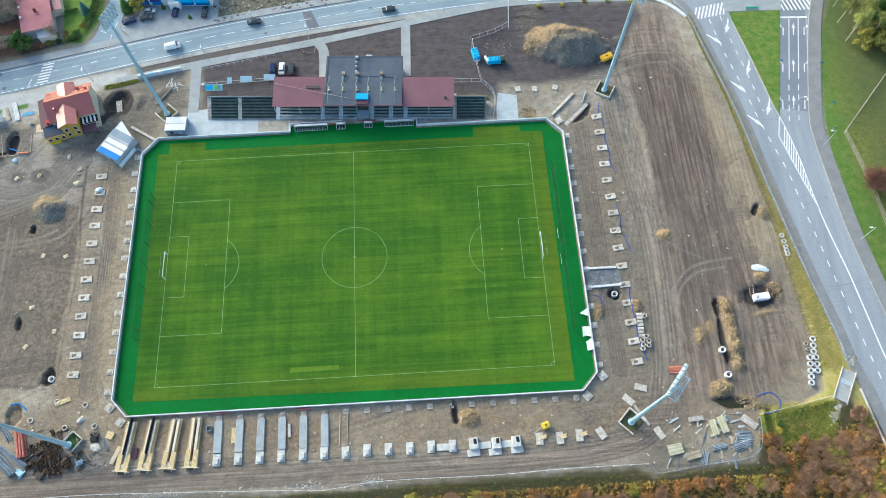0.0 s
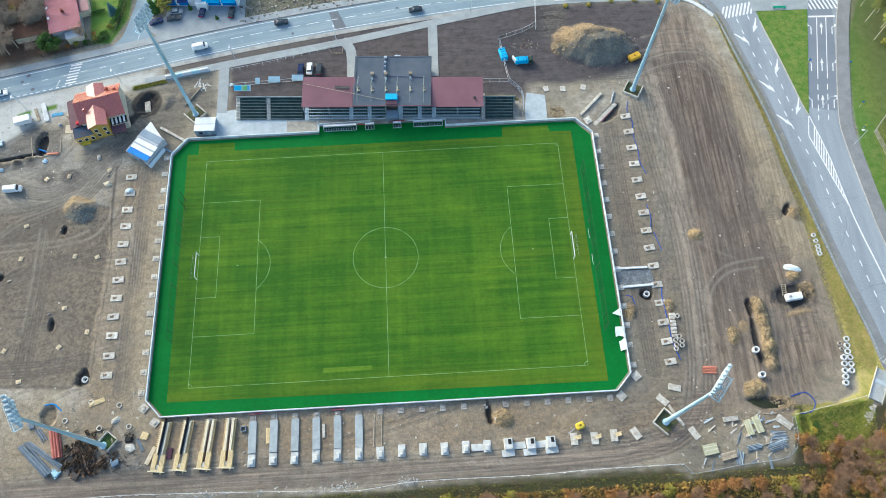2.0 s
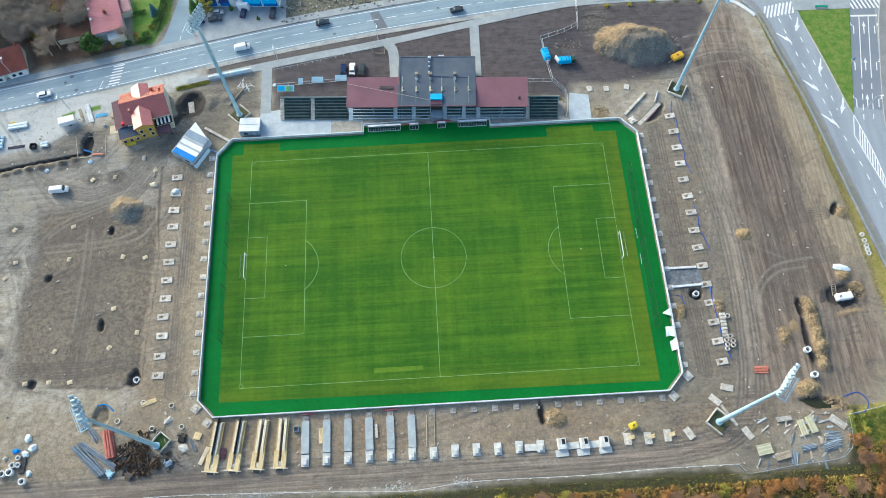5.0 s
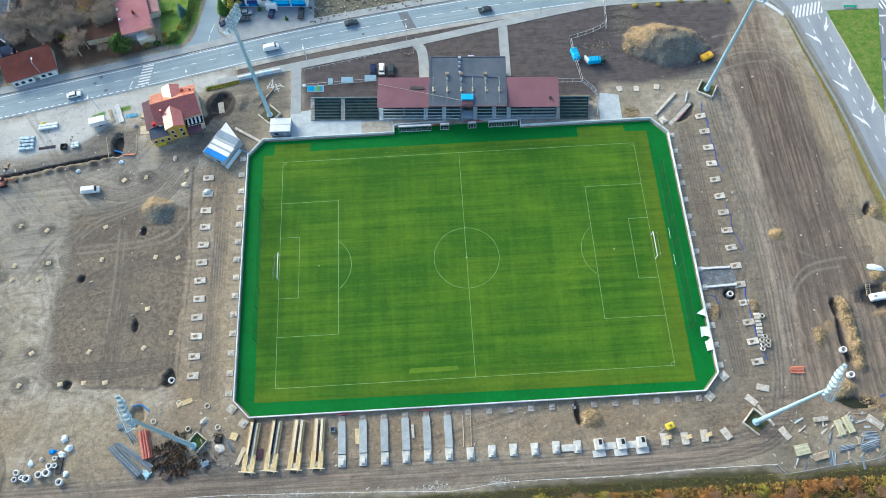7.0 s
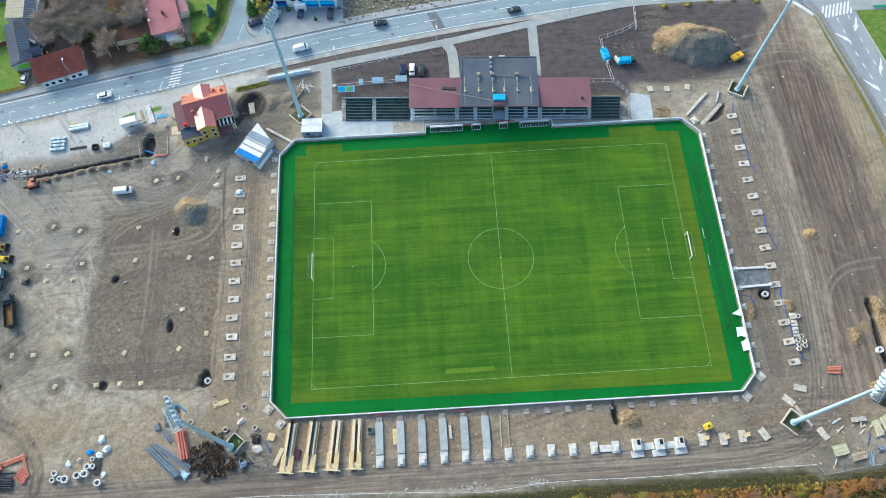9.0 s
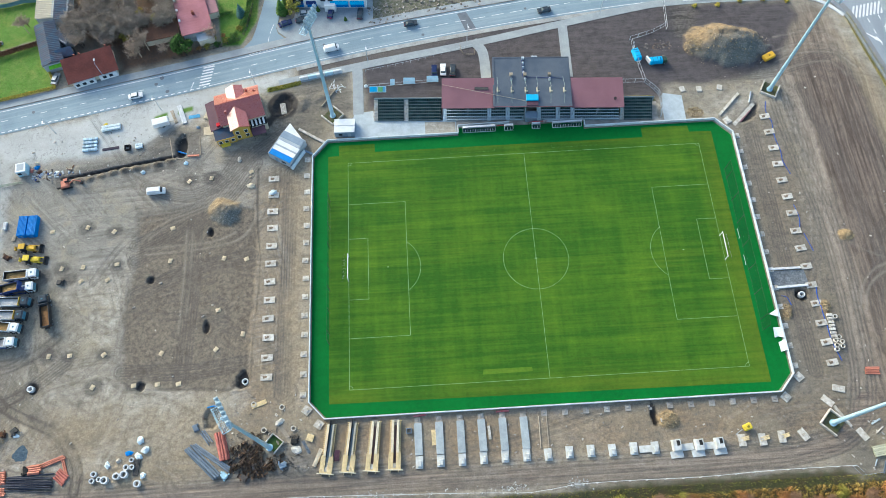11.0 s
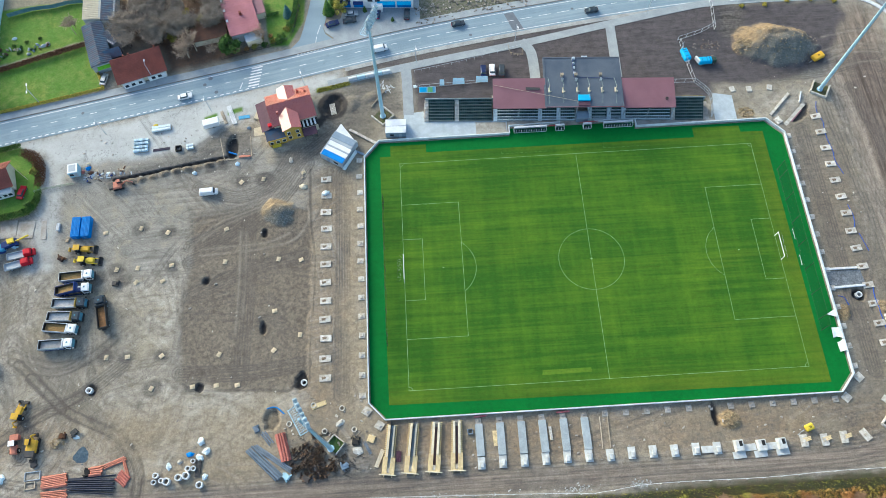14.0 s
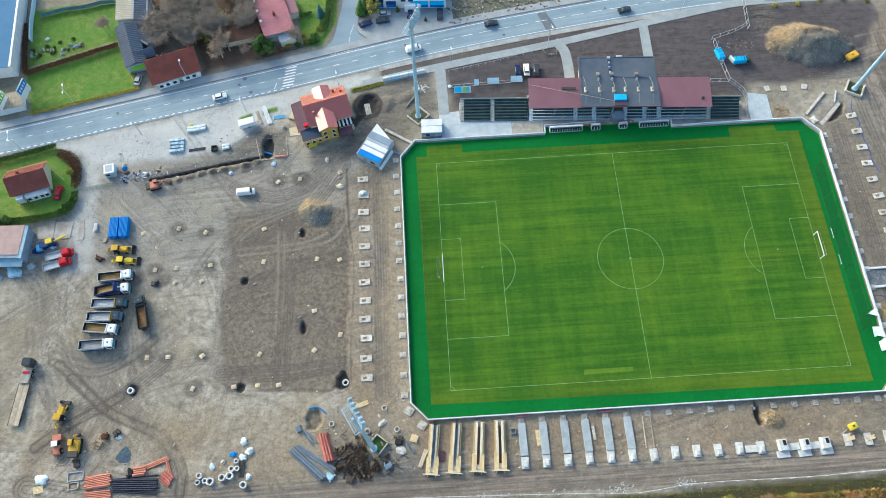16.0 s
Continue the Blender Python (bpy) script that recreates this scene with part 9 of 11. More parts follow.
pipe_stack(-124.6, -48.8, -70, 4.2, 0.2, (2,), M_ORANGE, "loose orange plastic pipes lying slantwise")
pipe_stack(-124.9, -51.6, -40, 3.2, 0.28, (5,), M_REDBRICK, "loose orange-red pipe fittings in a pile", spread=1.0)
pipe_stack(-84.9, -46.5, 105, 7.2, 0.33, (4, 3), M_REDBRICK, "stack of red clay drain pipes")
pipe_stack(-89.6, -50.1, -43.5, 11.0, 0.29, (4, 2), M_PIPE_GREY, "bundle of blue-grey sewer pipes")
pipe_stack(-87.4, -49.0, -34, 11.6, 0.22, (3,), M_PIPE_GREY, "bundle of blue-grey sewer pipes")
pipe_stack(-89.1, -43.9, -52, 3.8, 0.19, (3,), M_PIPE_GREY, "short grey pipes by a heap", spread=1.4)
pipe_stack(83.9, -37.1, -4, 3.6, 0.2, (5,), M_ORANGE, "short orange plastic pipes on the soil")
pipe_stack(91.4, -57.4, 8, 3.6, 0.13, (5, 3), M_TUBE, "bundle of blue-grey tubes", spread=1.2)
pipe_stack(97.2, -57.2, 14, 4.6, 0.15, (6, 4), M_TUBE, "bundle of blue-grey scaffold tubes", spread=1.3)
pipe_stack(98.2, -54.8, -6, 3.8, 0.14, (6,), M_TUBE, "row of blue-grey tubes", spread=1.3)
pipe_stack(87.2, -59.6, 70, 3.4, 0.14, (5,), M_TUBE, "loose blue-grey tubes by the fence", spread=1.3)


def slab_stack(x, y, turn, sx, sy, layers, material, label, group="stacked building material"):
    s = thing("material_stack", x, y, rest(x, y, 0.8), turn, label, "stack", group)
    for k in range(layers):
        first = None
        n = 6
        for j in range(n):
            m = pose(jit(0.03), -sy / 2 + (j + 0.5) * sy / n, k * 0.24, 0, 0, jit(0.8))
            if first is None:
                first = part("board", box(bm_new(), (0, 0, 0), (sx, sy / n - 0.05, 0.20)), material, s)
                first.matrix_basis = m
            else:
                share("board", first.data, s, m)


M_PALEGREEN = mat("treated_timber", (0.56, 0.55, 0.40), (0.46, 0.45, 0.31), 0.8, objrand=0.15, amount=0.2)
slab_stack(86.8, -50.0, 4, 3.8, 1.2, 2, M_CONC, "stack of grey concrete planks")
slab_stack(91.0, -52.4, 100, 3.9, 1.5, 3, M_PALEGREEN, "stack of greenish treated boards")
slab_stack(93.4, -51.8, 103, 4.2, 1.7, 3, M_PALEGREEN, "stack of greenish treated boards")
slab_stack(100.2, -51.6, -42, 4.2, 1.8, 2, M_CONC, "stack of grey concrete planks")
slab_stack(80.2, -57.2, 8, 3.6, 2.6, 3, M_PALEGREEN, "stack of greenish treated boards")
slab_stack(84.4, -59.0, 12, 4.0, 1.7, 3, M_PLANK, "stack of weathered pale boards")
slab_stack(-106.2, -50.2, 88, 4.2, 1.4, 2, M_STEEL_DARK, "stack of black plastic pallets")
slab_stack(-31.0, -47.4, 92, 3.8, 1.4, 1, M_TIMBER, "short fresh timber boards on the soil")
slab_stack(-60.6, -50.6, 66, 4.6, 1.0, 2, M_CREAM, "pale boards stacked beside shuttering")
slab_stack(-57.9, -50.6, 76, 2.6, 1.7, 2, M_SHADE_WALL, "grey panels stacked beside shuttering")
slab_stack(-55.8, -50.4, 84, 2.6, 1.3, 2, mat("purple_brown_panel", (0.10, 0.05, 0.075), None, 0.6), "dark purple panels stacked on end")
slab_stack(-62.6, -45.6, -20, 1.8, 1.8, 2, M_TIMBER, "small pallet of tan boards")
slab_stack(-63.6, -47.8, -62, 3.6, 0.8, 1, M_PIPE_GREY, "grey boards leaning together")
slab_stack(-76.0, -36.2, 18, 4.0, 1.2, 1, M_TIMBER, "yellow timber laid on the soil")


def block_pallets(x, y, turn, rows, cols, w, d, gap, material, label):
    """Rows of wrapped blocks standing on timber pallets."""
    b = thing("block_pallets", x, y, rest(x, y, 0.8), turn, label, "pallet", "wrapped blocks on pallets")
    first = None
    for r in range(rows):
        yy = (r - (rows - 1) / 2) * (d + gap)
        part("pallet", box(bm_new(), (0, yy + 0.1, 0), (cols * w + 0.2, d + gap * 0.7, 0.16), bev=0.02), M_PLANK, b)
        for c in range(cols):
            m = pose((c - (cols - 1) / 2) * w + jit(0.05), yy + jit(0.04), 0.16, 0, 0, jit(3))
            if first is None:
                first = part("block", box(bm_new(), (0, 0, 0), (w * 0.97, d, 0.7), bev=0.05, top=(0.97, 0.96)), material, b)
                first.matrix_basis = m
            else:
                share("block", first.data, b, m)


M_WRAP = mat("blue_white_wrapping", (0.50, 0.64, 0.74), (0.36, 0.48, 0.58), 0.5, scale=0.9, amount=0.25, objrand=0.3)
block_pallets(-130.5, 45.5, 3, 4, 5, 0.86, 0.82, 0.42, M_WRAP, "four rows of blue-white wrapped blocks on pallets")
block_pallets(-124.9, 51.2, 7, 2, 6, 0.95, 0.85, 0.10, M_TARP, "double row of white wrapped blocks on the verge")
block_pallets(-115.6, 44.0, 6, 2, 3, 0.70, 0.75, 0.12, M_TARP, "small pallet of white wrapped blocks by a crate")
slab_stack(-124.3, 43.9, 7, 5.0, 0.9, 1, mat("dark_plum_boards", (0.07, 0.06, 0.09), None, 0.7), "dark boards lying on the verge")
slab_stack(-156.8, -52.3, 10, 2.4, 1.8, 1, M_TIMBER, "wooden pallet on the yard")
slab_stack(-103.6, 54.6, -70, 7.0, 1.4, 2, M_WALL_WHITE, "long pale panels stacked by the road")
slab_stack(-106.0, 54.0, -68, 5.0, 1.0, 1, M_PLANK, "long timber stacked by the road")
slab_stack(-99.8, 53.7, 8, 3.4, 1.2, 1, M_BLUE_LT, "blue frames lying by the road")
slab_stack(-95.6, 53.6, 70, 2.4, 1.6, 3, M_BEIGE, "beige crates stacked beside a house")
slab_stack(-94.8, 48.2, 5, 3.4, 3.0, 1, M_BEIGE, "pale sheets lying beside a house")
slab_stack(-150.6, -11.4 + 0.4, 70, 1.6, 1.4, 2, M_PLANK, "small wooden crate behind the trucks")
slab_stack(-151.6, 19.6, 90, 2.4, 0.9, 3, M_WALL_WHITE, "white cabinet beside the blue containers")
slab_stack(-148.4, 15.6, 80, 1.8, 1.0, 2, M_PLANK, "wooden crates by the containers")
bx = tagged(part("black_crate", ring(bm_new(), (0, 0, 0), 1.2, 0.9, 0.9, 4), M_BLACK), "open black square crate", "crate")
bx.matrix_basis = pose(-119.0, 43.6, rest(-119, 43.6, 0.8), 0, 0, 48)
bx = tagged(part("black_crate", ring(bm_new(), (0, 0, 0), 0.95, 0.7, 0.8, 4), M_PIPE_GREY), "open dark blue square frame", "crate")
bx.matrix_basis = pose(-37.4, -45.4, rest(-37.4, -45.4, 0.8), 0, 0, 48)
for x, y, sx, sy in ((-147.8, -49.6, 3.8, 2.0), (-148.1, -51.9, 2.4, 1.6)):
    bm = bm_new()
    for s in (-1, 1):
        box(bm, (0, s * sy / 2, 0), (sx, 0.2, 0.3))
        box(bm, (s * sx / 2, 0, 0), (0.2, sy + 0.2, 0.3))
    o = tagged(part("open_frame", bm, M_SHADE_WALL if sx > 3 else M_PLANK), "empty rectangular frame lying on the yard", "frame_piece")
    o.matrix_basis = pose(x, y, rest(x, y, 0.8), 0, 0, 4)


def soft_lump(name, x, y, sx, sy, h, turn, material, label, category, seed):
    """A slumped sheet or bag with folds."""
    bm = bm_new()
    bmesh.ops.create_icosphere(bm, subdivisions=3, radius=1.0)
    for v in bm.verts:
        n = noise.noise(v.co * 1.7 + Vector((seed, 0, 0))) * 0.4 + noise.noise(v.co * 4 + Vector((0, seed, 0))) * 0.12
        v.co *= 1 + n
        v.co.x, v.co.y, v.co.z = v.co.x * sx / 2, v.co.y * sy / 2, max(-0.05, v.co.z * h)
    o = tagged(part(name, bm, material), label, category)
    o.matrix_basis = pose(x, y, rest(x, y, min(sx, sy) * 0.3) - 0.01, 0, 0, turn)


yard_bags = (
        (-105.9, -43.6, 2.2, 2.4, 0.8, M_TARP, "white bulk bag on the yard"), (-104.4, -46.2, 2.8, 2.2, 0.8, M_TARP, "white bulk bag on the yard"), (-106.0, -47.6, 3.0, 2.0, 0.7, M_TARP, "white bulk bag on the yard"),
        (-104.4, -52.4, 1.8, 2.0, 0.6, M_TARP, "white bulk bag on the yard"), (-108.6, -46.7, 2.2, 1.4, 0.5, M_BLUE, "crumpled blue tarpaulin on the yard"), (-113.7, -49.4, 1.8, 2.2, 0.6, M_TARP, "white bulk bag on the yard"),
        (-111.0, -48.4, 1.4, 1.6, 0.6, M_CONC, "grey bulk bag on the yard"), (-156.2, -50.0, 3.2, 2.8, 0.7, M_TARP, "white plastic sheeting in a heap"), (-138.2, -40.6, 1.8, 1.1, 0.4, M_TARP, "small white sheet on the soil"),
        (-74.6, 25.6, 2.6, 2.2, 1.0, M_TARP, "white bulk bag on a footing"), (-81.0, 28.2, 2.4, 1.6, 0.7, M_BEIGE, "beige sack by a pit"), (-70.6, -41.2, 2.6, 1.5, 0.5, M_CONC, "pale torn sheet on soil"))
site_sheets = (
        (112.7, -10.2, 5.4, 2.0, 0.5, M_TARP, "white sheet over a sand heap"), (-66.0, -48.4, 3.0, 2.0, 0.5, M_CONC, "pale crumpled sheeting by the mast"), (-46.8, 61.4, 1.2, 1.2, 0.4, M_TARP, "scrap of white sheeting"),
        (-81.4, 31.2, 1.0, 0.8, 0.4, M_PLANK, "pale lump of dug spoil"), (-113.6, 35.0, 1.6, 1.4, 0.5, M_WRAP, "pale blue sack by a trench"),
        (-85.0, 37.6, 1.2, 2.0, 0.5, M_CONC, "grey lump of broken concrete"), (-136.3, -45.5, 4.2, 4.2, 0.16, M_DARKGRAVEL, "patch of dark blue gravel"),
        (-145.6, 38.6, 1.7, 1.3, 0.8, M_BLUE, "blue bag by the cabin"), (-144.6, 37.0, 1.8, 1.0, 0.5, M_RUST, "rusty scrap by the cabin"), (-145.9, 40.1, 1.3, 1.1, 0.5, M_BEIGE, "beige sack by the cabin"), (-147.0, 37.6, 0.9, 1.3, 0.7, M_REDBRICK, "dull red bag by the cabin"), (-139.3, 36.4, 1.6, 1.4, 0.4, M_TARP, "small white sheet by the trench"), (-98.2, 49.7, 1.2, 0.9, 0.6, M_GREYBLUE, "blue-grey bag beside planks"), (-101.0, 37.2, 1.5, 1.4, 0.7, M_WRAP, "pale blue bag by a pit"), (-126.8, 52.4, 1.6, 1.2, 0.6, M_YELLOW_BR, "yellow drum on the verge"))
for k, (x, y, sx, sy, h, m, label) in enumerate(yard_bags + site_sheets):
    sx, sy = (sx * 0.8, sy * 0.8) if "bulk bag" in label else (sx, sy)
    soft_lump("tarpaulin" if "sheet" in label or "tarp" in label else "sack", x, y, sx, sy, h, jit(40), m, label, "sheeting" if "sheet" in label or "tarp" in label else "sack", k * 3.1)

# junk thrown down between the cabin and the trench
junk = random.Random(53)
junk_mats = (M_NAVY, M_RUST, M_SHADE_WALL, M_PLANK, M_STEEL_DARK, M_CONC_DIRTY, M_GREYBLUE, M_PADSOIL, M_RUST)
for k in range(60):
    f = junk.random()
    x, y = -147.5 + 13.5 * f + junk.gauss(0, 0.7), 35.0 + 2.4 * f + junk.gauss(0, 0.8)
    if abs(x + 149.2) < 2.2:
        continue
    long = junk.uniform(0.3, 1.5)
    bm = box(bm_new(), (0, 0, 0), (long, junk.uniform(0.15, 0.6), junk.uniform(0.1, 0.35)), bev=0.03, top=(0.9, 0.8))
    box(bm, (long * 0.2, 0.1, 0.05), (long * 0.5, 0.12, 0.14), junk.uniform(-50, 50))
    o = tagged(part("junk_piece", bm, junk.choice(junk_mats)), "broken board or panel dumped beside the trench", "scrap", "junk by the trench")
    o.matrix_basis = pose(x, y, rest(x, y, 0.3), 0, 0, junk.uniform(0, 180))

# machine parts and broken frames in the yard corner
yard = random.Random(17)
for x, y, m, label in ((-147.9, -46.6, M_STEEL_DARK, "dark engine block lying beside an excavator"), (-141.6, -40.2, M_RUST, "rusty broken frame on the yard"), (-138.8, -39.4, M_STEEL_DARK, "dark broken frame on the yard"), (-134.0, -49.6, M_BLACK, "black drum among the pipes"), (-92.0, -41.4, M_PIPE_GREY, "grey bent tubes beside a pit"), (-84.0, -53.6, M_PALECYAN0, "pale blue canister among the scrap"), (-79.0, -54.4, M_STEEL_DARK, "dark canister among the scrap"), (-69.4, -52.0, M_GREYBLUE, "blue-grey sheet metal among the scrap"), (-66.6, -46.2, M_BLACK, "black tub beside the mast"), (-147.8, -10.6, M_RUST, "rusty crate behind the trucks"), (-149.4, 9.6, M_RUST, "rusty trailer part by the loaders"), (-133.0, 1.0, M_STEEL_DARK, "dark tool frame beside the trucks")):
    bm = box(bm_new(), (0, 0, 0), (1.9, 1.4, 0.7), bev=0.08, top=(0.85, 0.9))
    o = thing("machine_part", x, y, rest(x, y, 0.7), yard.uniform(0, 180), label, "machine part", "yard machine parts")
    part("block", bm, m, o)
    for k in range(6):
        part("bracket", box(bm_new(), (yard.uniform(-1.1, 1.1), yard.uniform(-0.9, 0.9), yard.uniform(0, 0.5)), (yard.uniform(0.3, 1.1), yard.uniform(0.15, 0.5), yard.uniform(0.2, 0.6)), yard.uniform(0, 180), bev=0.03), m, o)

# clods on the heaps, pale rubble along the track fence, offcuts by the stores
clod = bm_new()
for hx, hy, rx, ry, hh, turn, ochre in heaps:
    if ochre < 0.3 or hh < 0.4 or (hx, hy) in ((88.0, 1.8), (-88.4, 20.4)):
        continue
    for k in range(int(14 + 10 * rx * ry) if rx < 8 else 90):
        a, r = rnd.uniform(0, 6.283), rnd.uniform(0, 1) ** 0.5
        u, v = math.cos(a) * r * rx * 0.85, math.sin(a) * r * ry * 0.85
        c, s = math.cos(radians(turn)), math.sin(radians(turn))
        x, y = hx + u * c - v * s, hy + u * s + v * c
        z = rnd.uniform(0.12, 0.42)
        box(clod, (x, y, rest(x, y) - z * 0.3), (z * rnd.uniform(0.8, 1.6), z, z * 0.7), rnd.uniform(0, 180), tilt=(jit(30), jit(30)))
tagged(part("soil_clods", clod, mat("sandy_clod", (0.32, 0.255, 0.150), (0.20, 0.15, 0.10), 0.95, scale=0.8, island=0.35)), "sandy clods strewn over the small heaps", "soil", kind="stuff")
pale = bm_new()
for k in range(260):
    x = rnd.choice((rnd.uniform(-64, -20), rnd.gauss(-12, 2.2), rnd.gauss(-48, 3.0), rnd.gauss(4, 1.5)))
    y = -60.6 + rnd.gauss(-0.2, 0.5)
    z = rnd.uniform(0.10, 0.30)
    box(pale, (x, y, rest(x, y) - 0.03), (z * rnd.uniform(1, 2), z, z * 0.5), rnd.uniform(0, 180), tilt=(jit(20), jit(20)))
tagged(part("pale_rubble", pale, mat("pale_rubble_stone", (0.44, 0.45, 0.44), (0.30, 0.30, 0.29), 0.9, island=0.3)), "pale rubble tipped along the track fence", "rubble", kind="stuff")
store = random.Random(31)
for k in range(44):
    x, y = store.uniform(78, 101.5), store.uniform(-61.5, -49)
    if y < -59.5 and x > 97:
        continue
    long = store.uniform(0.8, 3.4)
    m = store.choice((M_PLANK, M_CONC, M_SHADE_WALL, M_PIPE_GREY, M_CREAM, M_CONC_BLUE, M_PLANK))
    bm = box(bm_new(), (0, 0, 0), (long, store.uniform(0.15, 0.6), store.uniform(0.08, 0.3)), bev=0.02)
    box(bm, (long * 0.1, 0.1, 0.05), (long * 0.8, 0.12, 0.16), store.uniform(-25, 25))
    o = tagged(part("offcut_board", bm, m), "loose boards and offcuts lying by the stacks", "board", "store offcuts")
    o.matrix_basis = pose(x, y, rest(x, y, 0.4), 0, 0, store.choice((10, 100, 45)) + store.uniform(-25, 25))
for x, y, sx, sy, turn in ((-166.0, 19.8, 4.6, 5.6, 2), (-161.0, 19.4, 4.8, 5.4, -2), (-155.8, 19.0, 1.6, 6.0, 6)):
    piece("yard_slab", box(bm_new(), (x, y, rest(x, y, 2)), (sx, sy, 0.16), turn, bev=0.02), M_CONC_DIRTY, "worn pale concrete slab before a workshop", "pavement")
for x, y, sx, sy, h, m, label in ((-173, 7.2, 4.4, 3.4, 1.2, M_PALECYAN0, "pale blue tarpaulin over a heap"), (-177.6, 5.8, 3.6, 2.6, 0.9, M_GREYBLUE, "blue-grey tarpaulin over stored goods"), (-168.5, 8.6, 2.4, 1.8, 0.7, M_SHADE_WALL, "grey tarpaulin over stored goods"), (-167.0, 13.6, 4.0, 2.4, 0.9, M_NAVY, "dark blue tarpaulin over machine parts"), (-163.4, 14.6, 2.4, 1.6, 0.8, M_PALECYAN0, "pale blue sheet over machine parts")):
    soft_lump("tarpaulin", x, y, sx, sy, h, jit(40), m, label, "sheeting", x)
slab_stack(-72.6, 55.4, 100, 4.0, 1.7, 2, M_CONC, "pale concrete slab dumped in a muddy pit")

for k, (ax, ay, bx, by) in enumerate(((-106.6, 46.7, -97.7, 46.9), (-97.5, 46.6, -96.9, 39.8), (-106.7, 46.5, -105.0, 39.0), (-104.8, 38.8, -97.0, 39.4))):
    o = tagged(part("edge_plank", box(bm_new(), (0, 0, 0), (math.dist((ax, ay), (bx, by)), 0.22, 0.12), bev=0.02), M_PLANK), "long plank edging a square pit", "plank", "pit planks")
    o.matrix_basis = pose((ax + bx) / 2, (ay + by) / 2, rest((ax + bx) / 2, (ay + by) / 2) + 0.02, 0, 0, math.degrees(math.atan2(by - ay, bx - ax)))

stick_rnd = random.Random(37)
for k in range(11):
    x, y = -56.2 + stick_rnd.gauss(0, 1.8), 61.4 + stick_rnd.gauss(0, 1.1)
    o = tagged(part("pale_plank", box(bm_new(), (0, 0, 0), (stick_rnd.uniform(1.8, 4.0), stick_rnd.uniform(0.16, 0.3), 0.1), bev=0.02), M_CONC_PALE), "pale weathered plank thrown down by the mast", "plank", "planks by the mast")
    o.matrix_basis = pose(x, y, rest(x, y, 0.5) + 0.02, stick_rnd.uniform(-4, 4), stick_rnd.uniform(-3, 3), stick_rnd.uniform(0, 180))

# scrap of shuttering parts round the south-west mast
M_FORMDARK = mat("oily_brown_timber", (0.040, 0.034, 0.032), (0.105, 0.068, 0.042), 0.8, amount=0.35, objrand=0.4)
form_mesh = None
for k in range(76):
    a, r = rnd.uniform(0, 6.283), rnd.uniform(0, 1) ** 0.55
    x, y = -76.0 + math.cos(a) * r * 7.6, -49.4 + math.sin(a) * r * 5.6
    if math.hypot(x + 72.0, y + 46.8) < 2.6 or x < -82.5:
        continue
    m = pose(x, y, rest(x, y) + rnd.choice((0, 0, 0.3)), jit(6), jit(6), rnd.choice((35, 125)) + jit(12))
    if form_mesh is None:
        bm = bm_new()
        ring(bm, (0, 0, 0), 0.72, 0.58, 0.55, 4, turn=45)
        bmesh.ops.transform(bm, matrix=Matrix.Diagonal((1.2, 0.75, 1, 1)), verts=bm.verts[:])
        form_mesh = tagged(part("form_box", bm, M_FORMDARK), "dark oily shuttering box in a heap", "shuttering", "shuttering boxes")
        form_mesh.matrix_basis = m
    else:
        copy_thing(form_mesh, m)
scrap = bm_new()
for k in range(170):
    a, r = rnd.uniform(0, 6.283), rnd.uniform(0, 1) ** 0.6
    x, y = -77.4 + math.cos(a) * r * 6.4, -50.2 + math.sin(a) * r * 4.8
    if math.hypot(x + 72.4, y + 47.2) < 2.4:
        continue
    z = rest(x, y)
    box(scrap, (x, y, z + rnd.uniform(0, 0.45)), (rnd.uniform(0.2, 1.3), rnd.uniform(0.15, 0.5), rnd.uniform(0.1, 0.5)), rnd.uniform(0, 180), tilt=(rnd.uniform(-25, 25), rnd.uniform(-25, 25)))
tagged(part("scrap_heap", scrap, mat("sooty_scrap", (0.045, 0.048, 0.055), (0.150, 0.085, 0.045), 0.8, 0.2, scale=0.55, amount=0.4, island=0.6)), "heap of rusty scaffold clamps and scrap steel", "scrap", kind="stuff")
scrap = bm_new()
for k in range(90):
    x, y = rnd.uniform(-83, -66), rnd.uniform(-55.2, -43.5)
    if math.hypot(x + 72.4, y + 47.2) < 2.6 or (x > -66 and y > -48):
        continue
    rod(scrap, (x, y, rest(x, y) + 0.1), (x + jit(2.2), y + jit(1.6), rest(x, y) + rnd.uniform(0.1, 0.5)), rnd.uniform(0.04, 0.10), sides=5)
tagged(part("scrap_rods", scrap, M_STEEL_DARK), "tangle of dark steel rods and tubes", "scrap", kind="stuff")
deb = bm_new()
for k in range(420):
    x, y = rnd.choice(((rnd.uniform(-86, -62), rnd.uniform(-54, -34)), (rnd.uniform(72, 102), rnd.uniform(-62, -48)), (rnd.uniform(-150, -90), rnd.uniform(28, 50)), (rnd.uniform(62, 122), rnd.uniform(-44, 60)), (rnd.uniform(-160, -80), rnd.uniform(-52, 26)), (rnd.uniform(-60, 60), rnd.uniform(-55, -43.5))))
    s = rnd.uniform(0.1, 0.38)
    box(deb, (x, y, rest(x, y) - 0.02), (s * rnd.uniform(1, 2.6), s, s * 0.7), rnd.uniform(0, 180), tilt=(jit(15), jit(15)))
tagged(part("rubble", deb, mat("rubble_stone", (0.42, 0.39, 0.35), (0.28, 0.26, 0.23), 0.9, island=0.5)), "scattered stones and offcuts on the soil", "rubble", kind="stuff")
fill_rnd = random.Random(29)
bits = bm_new()
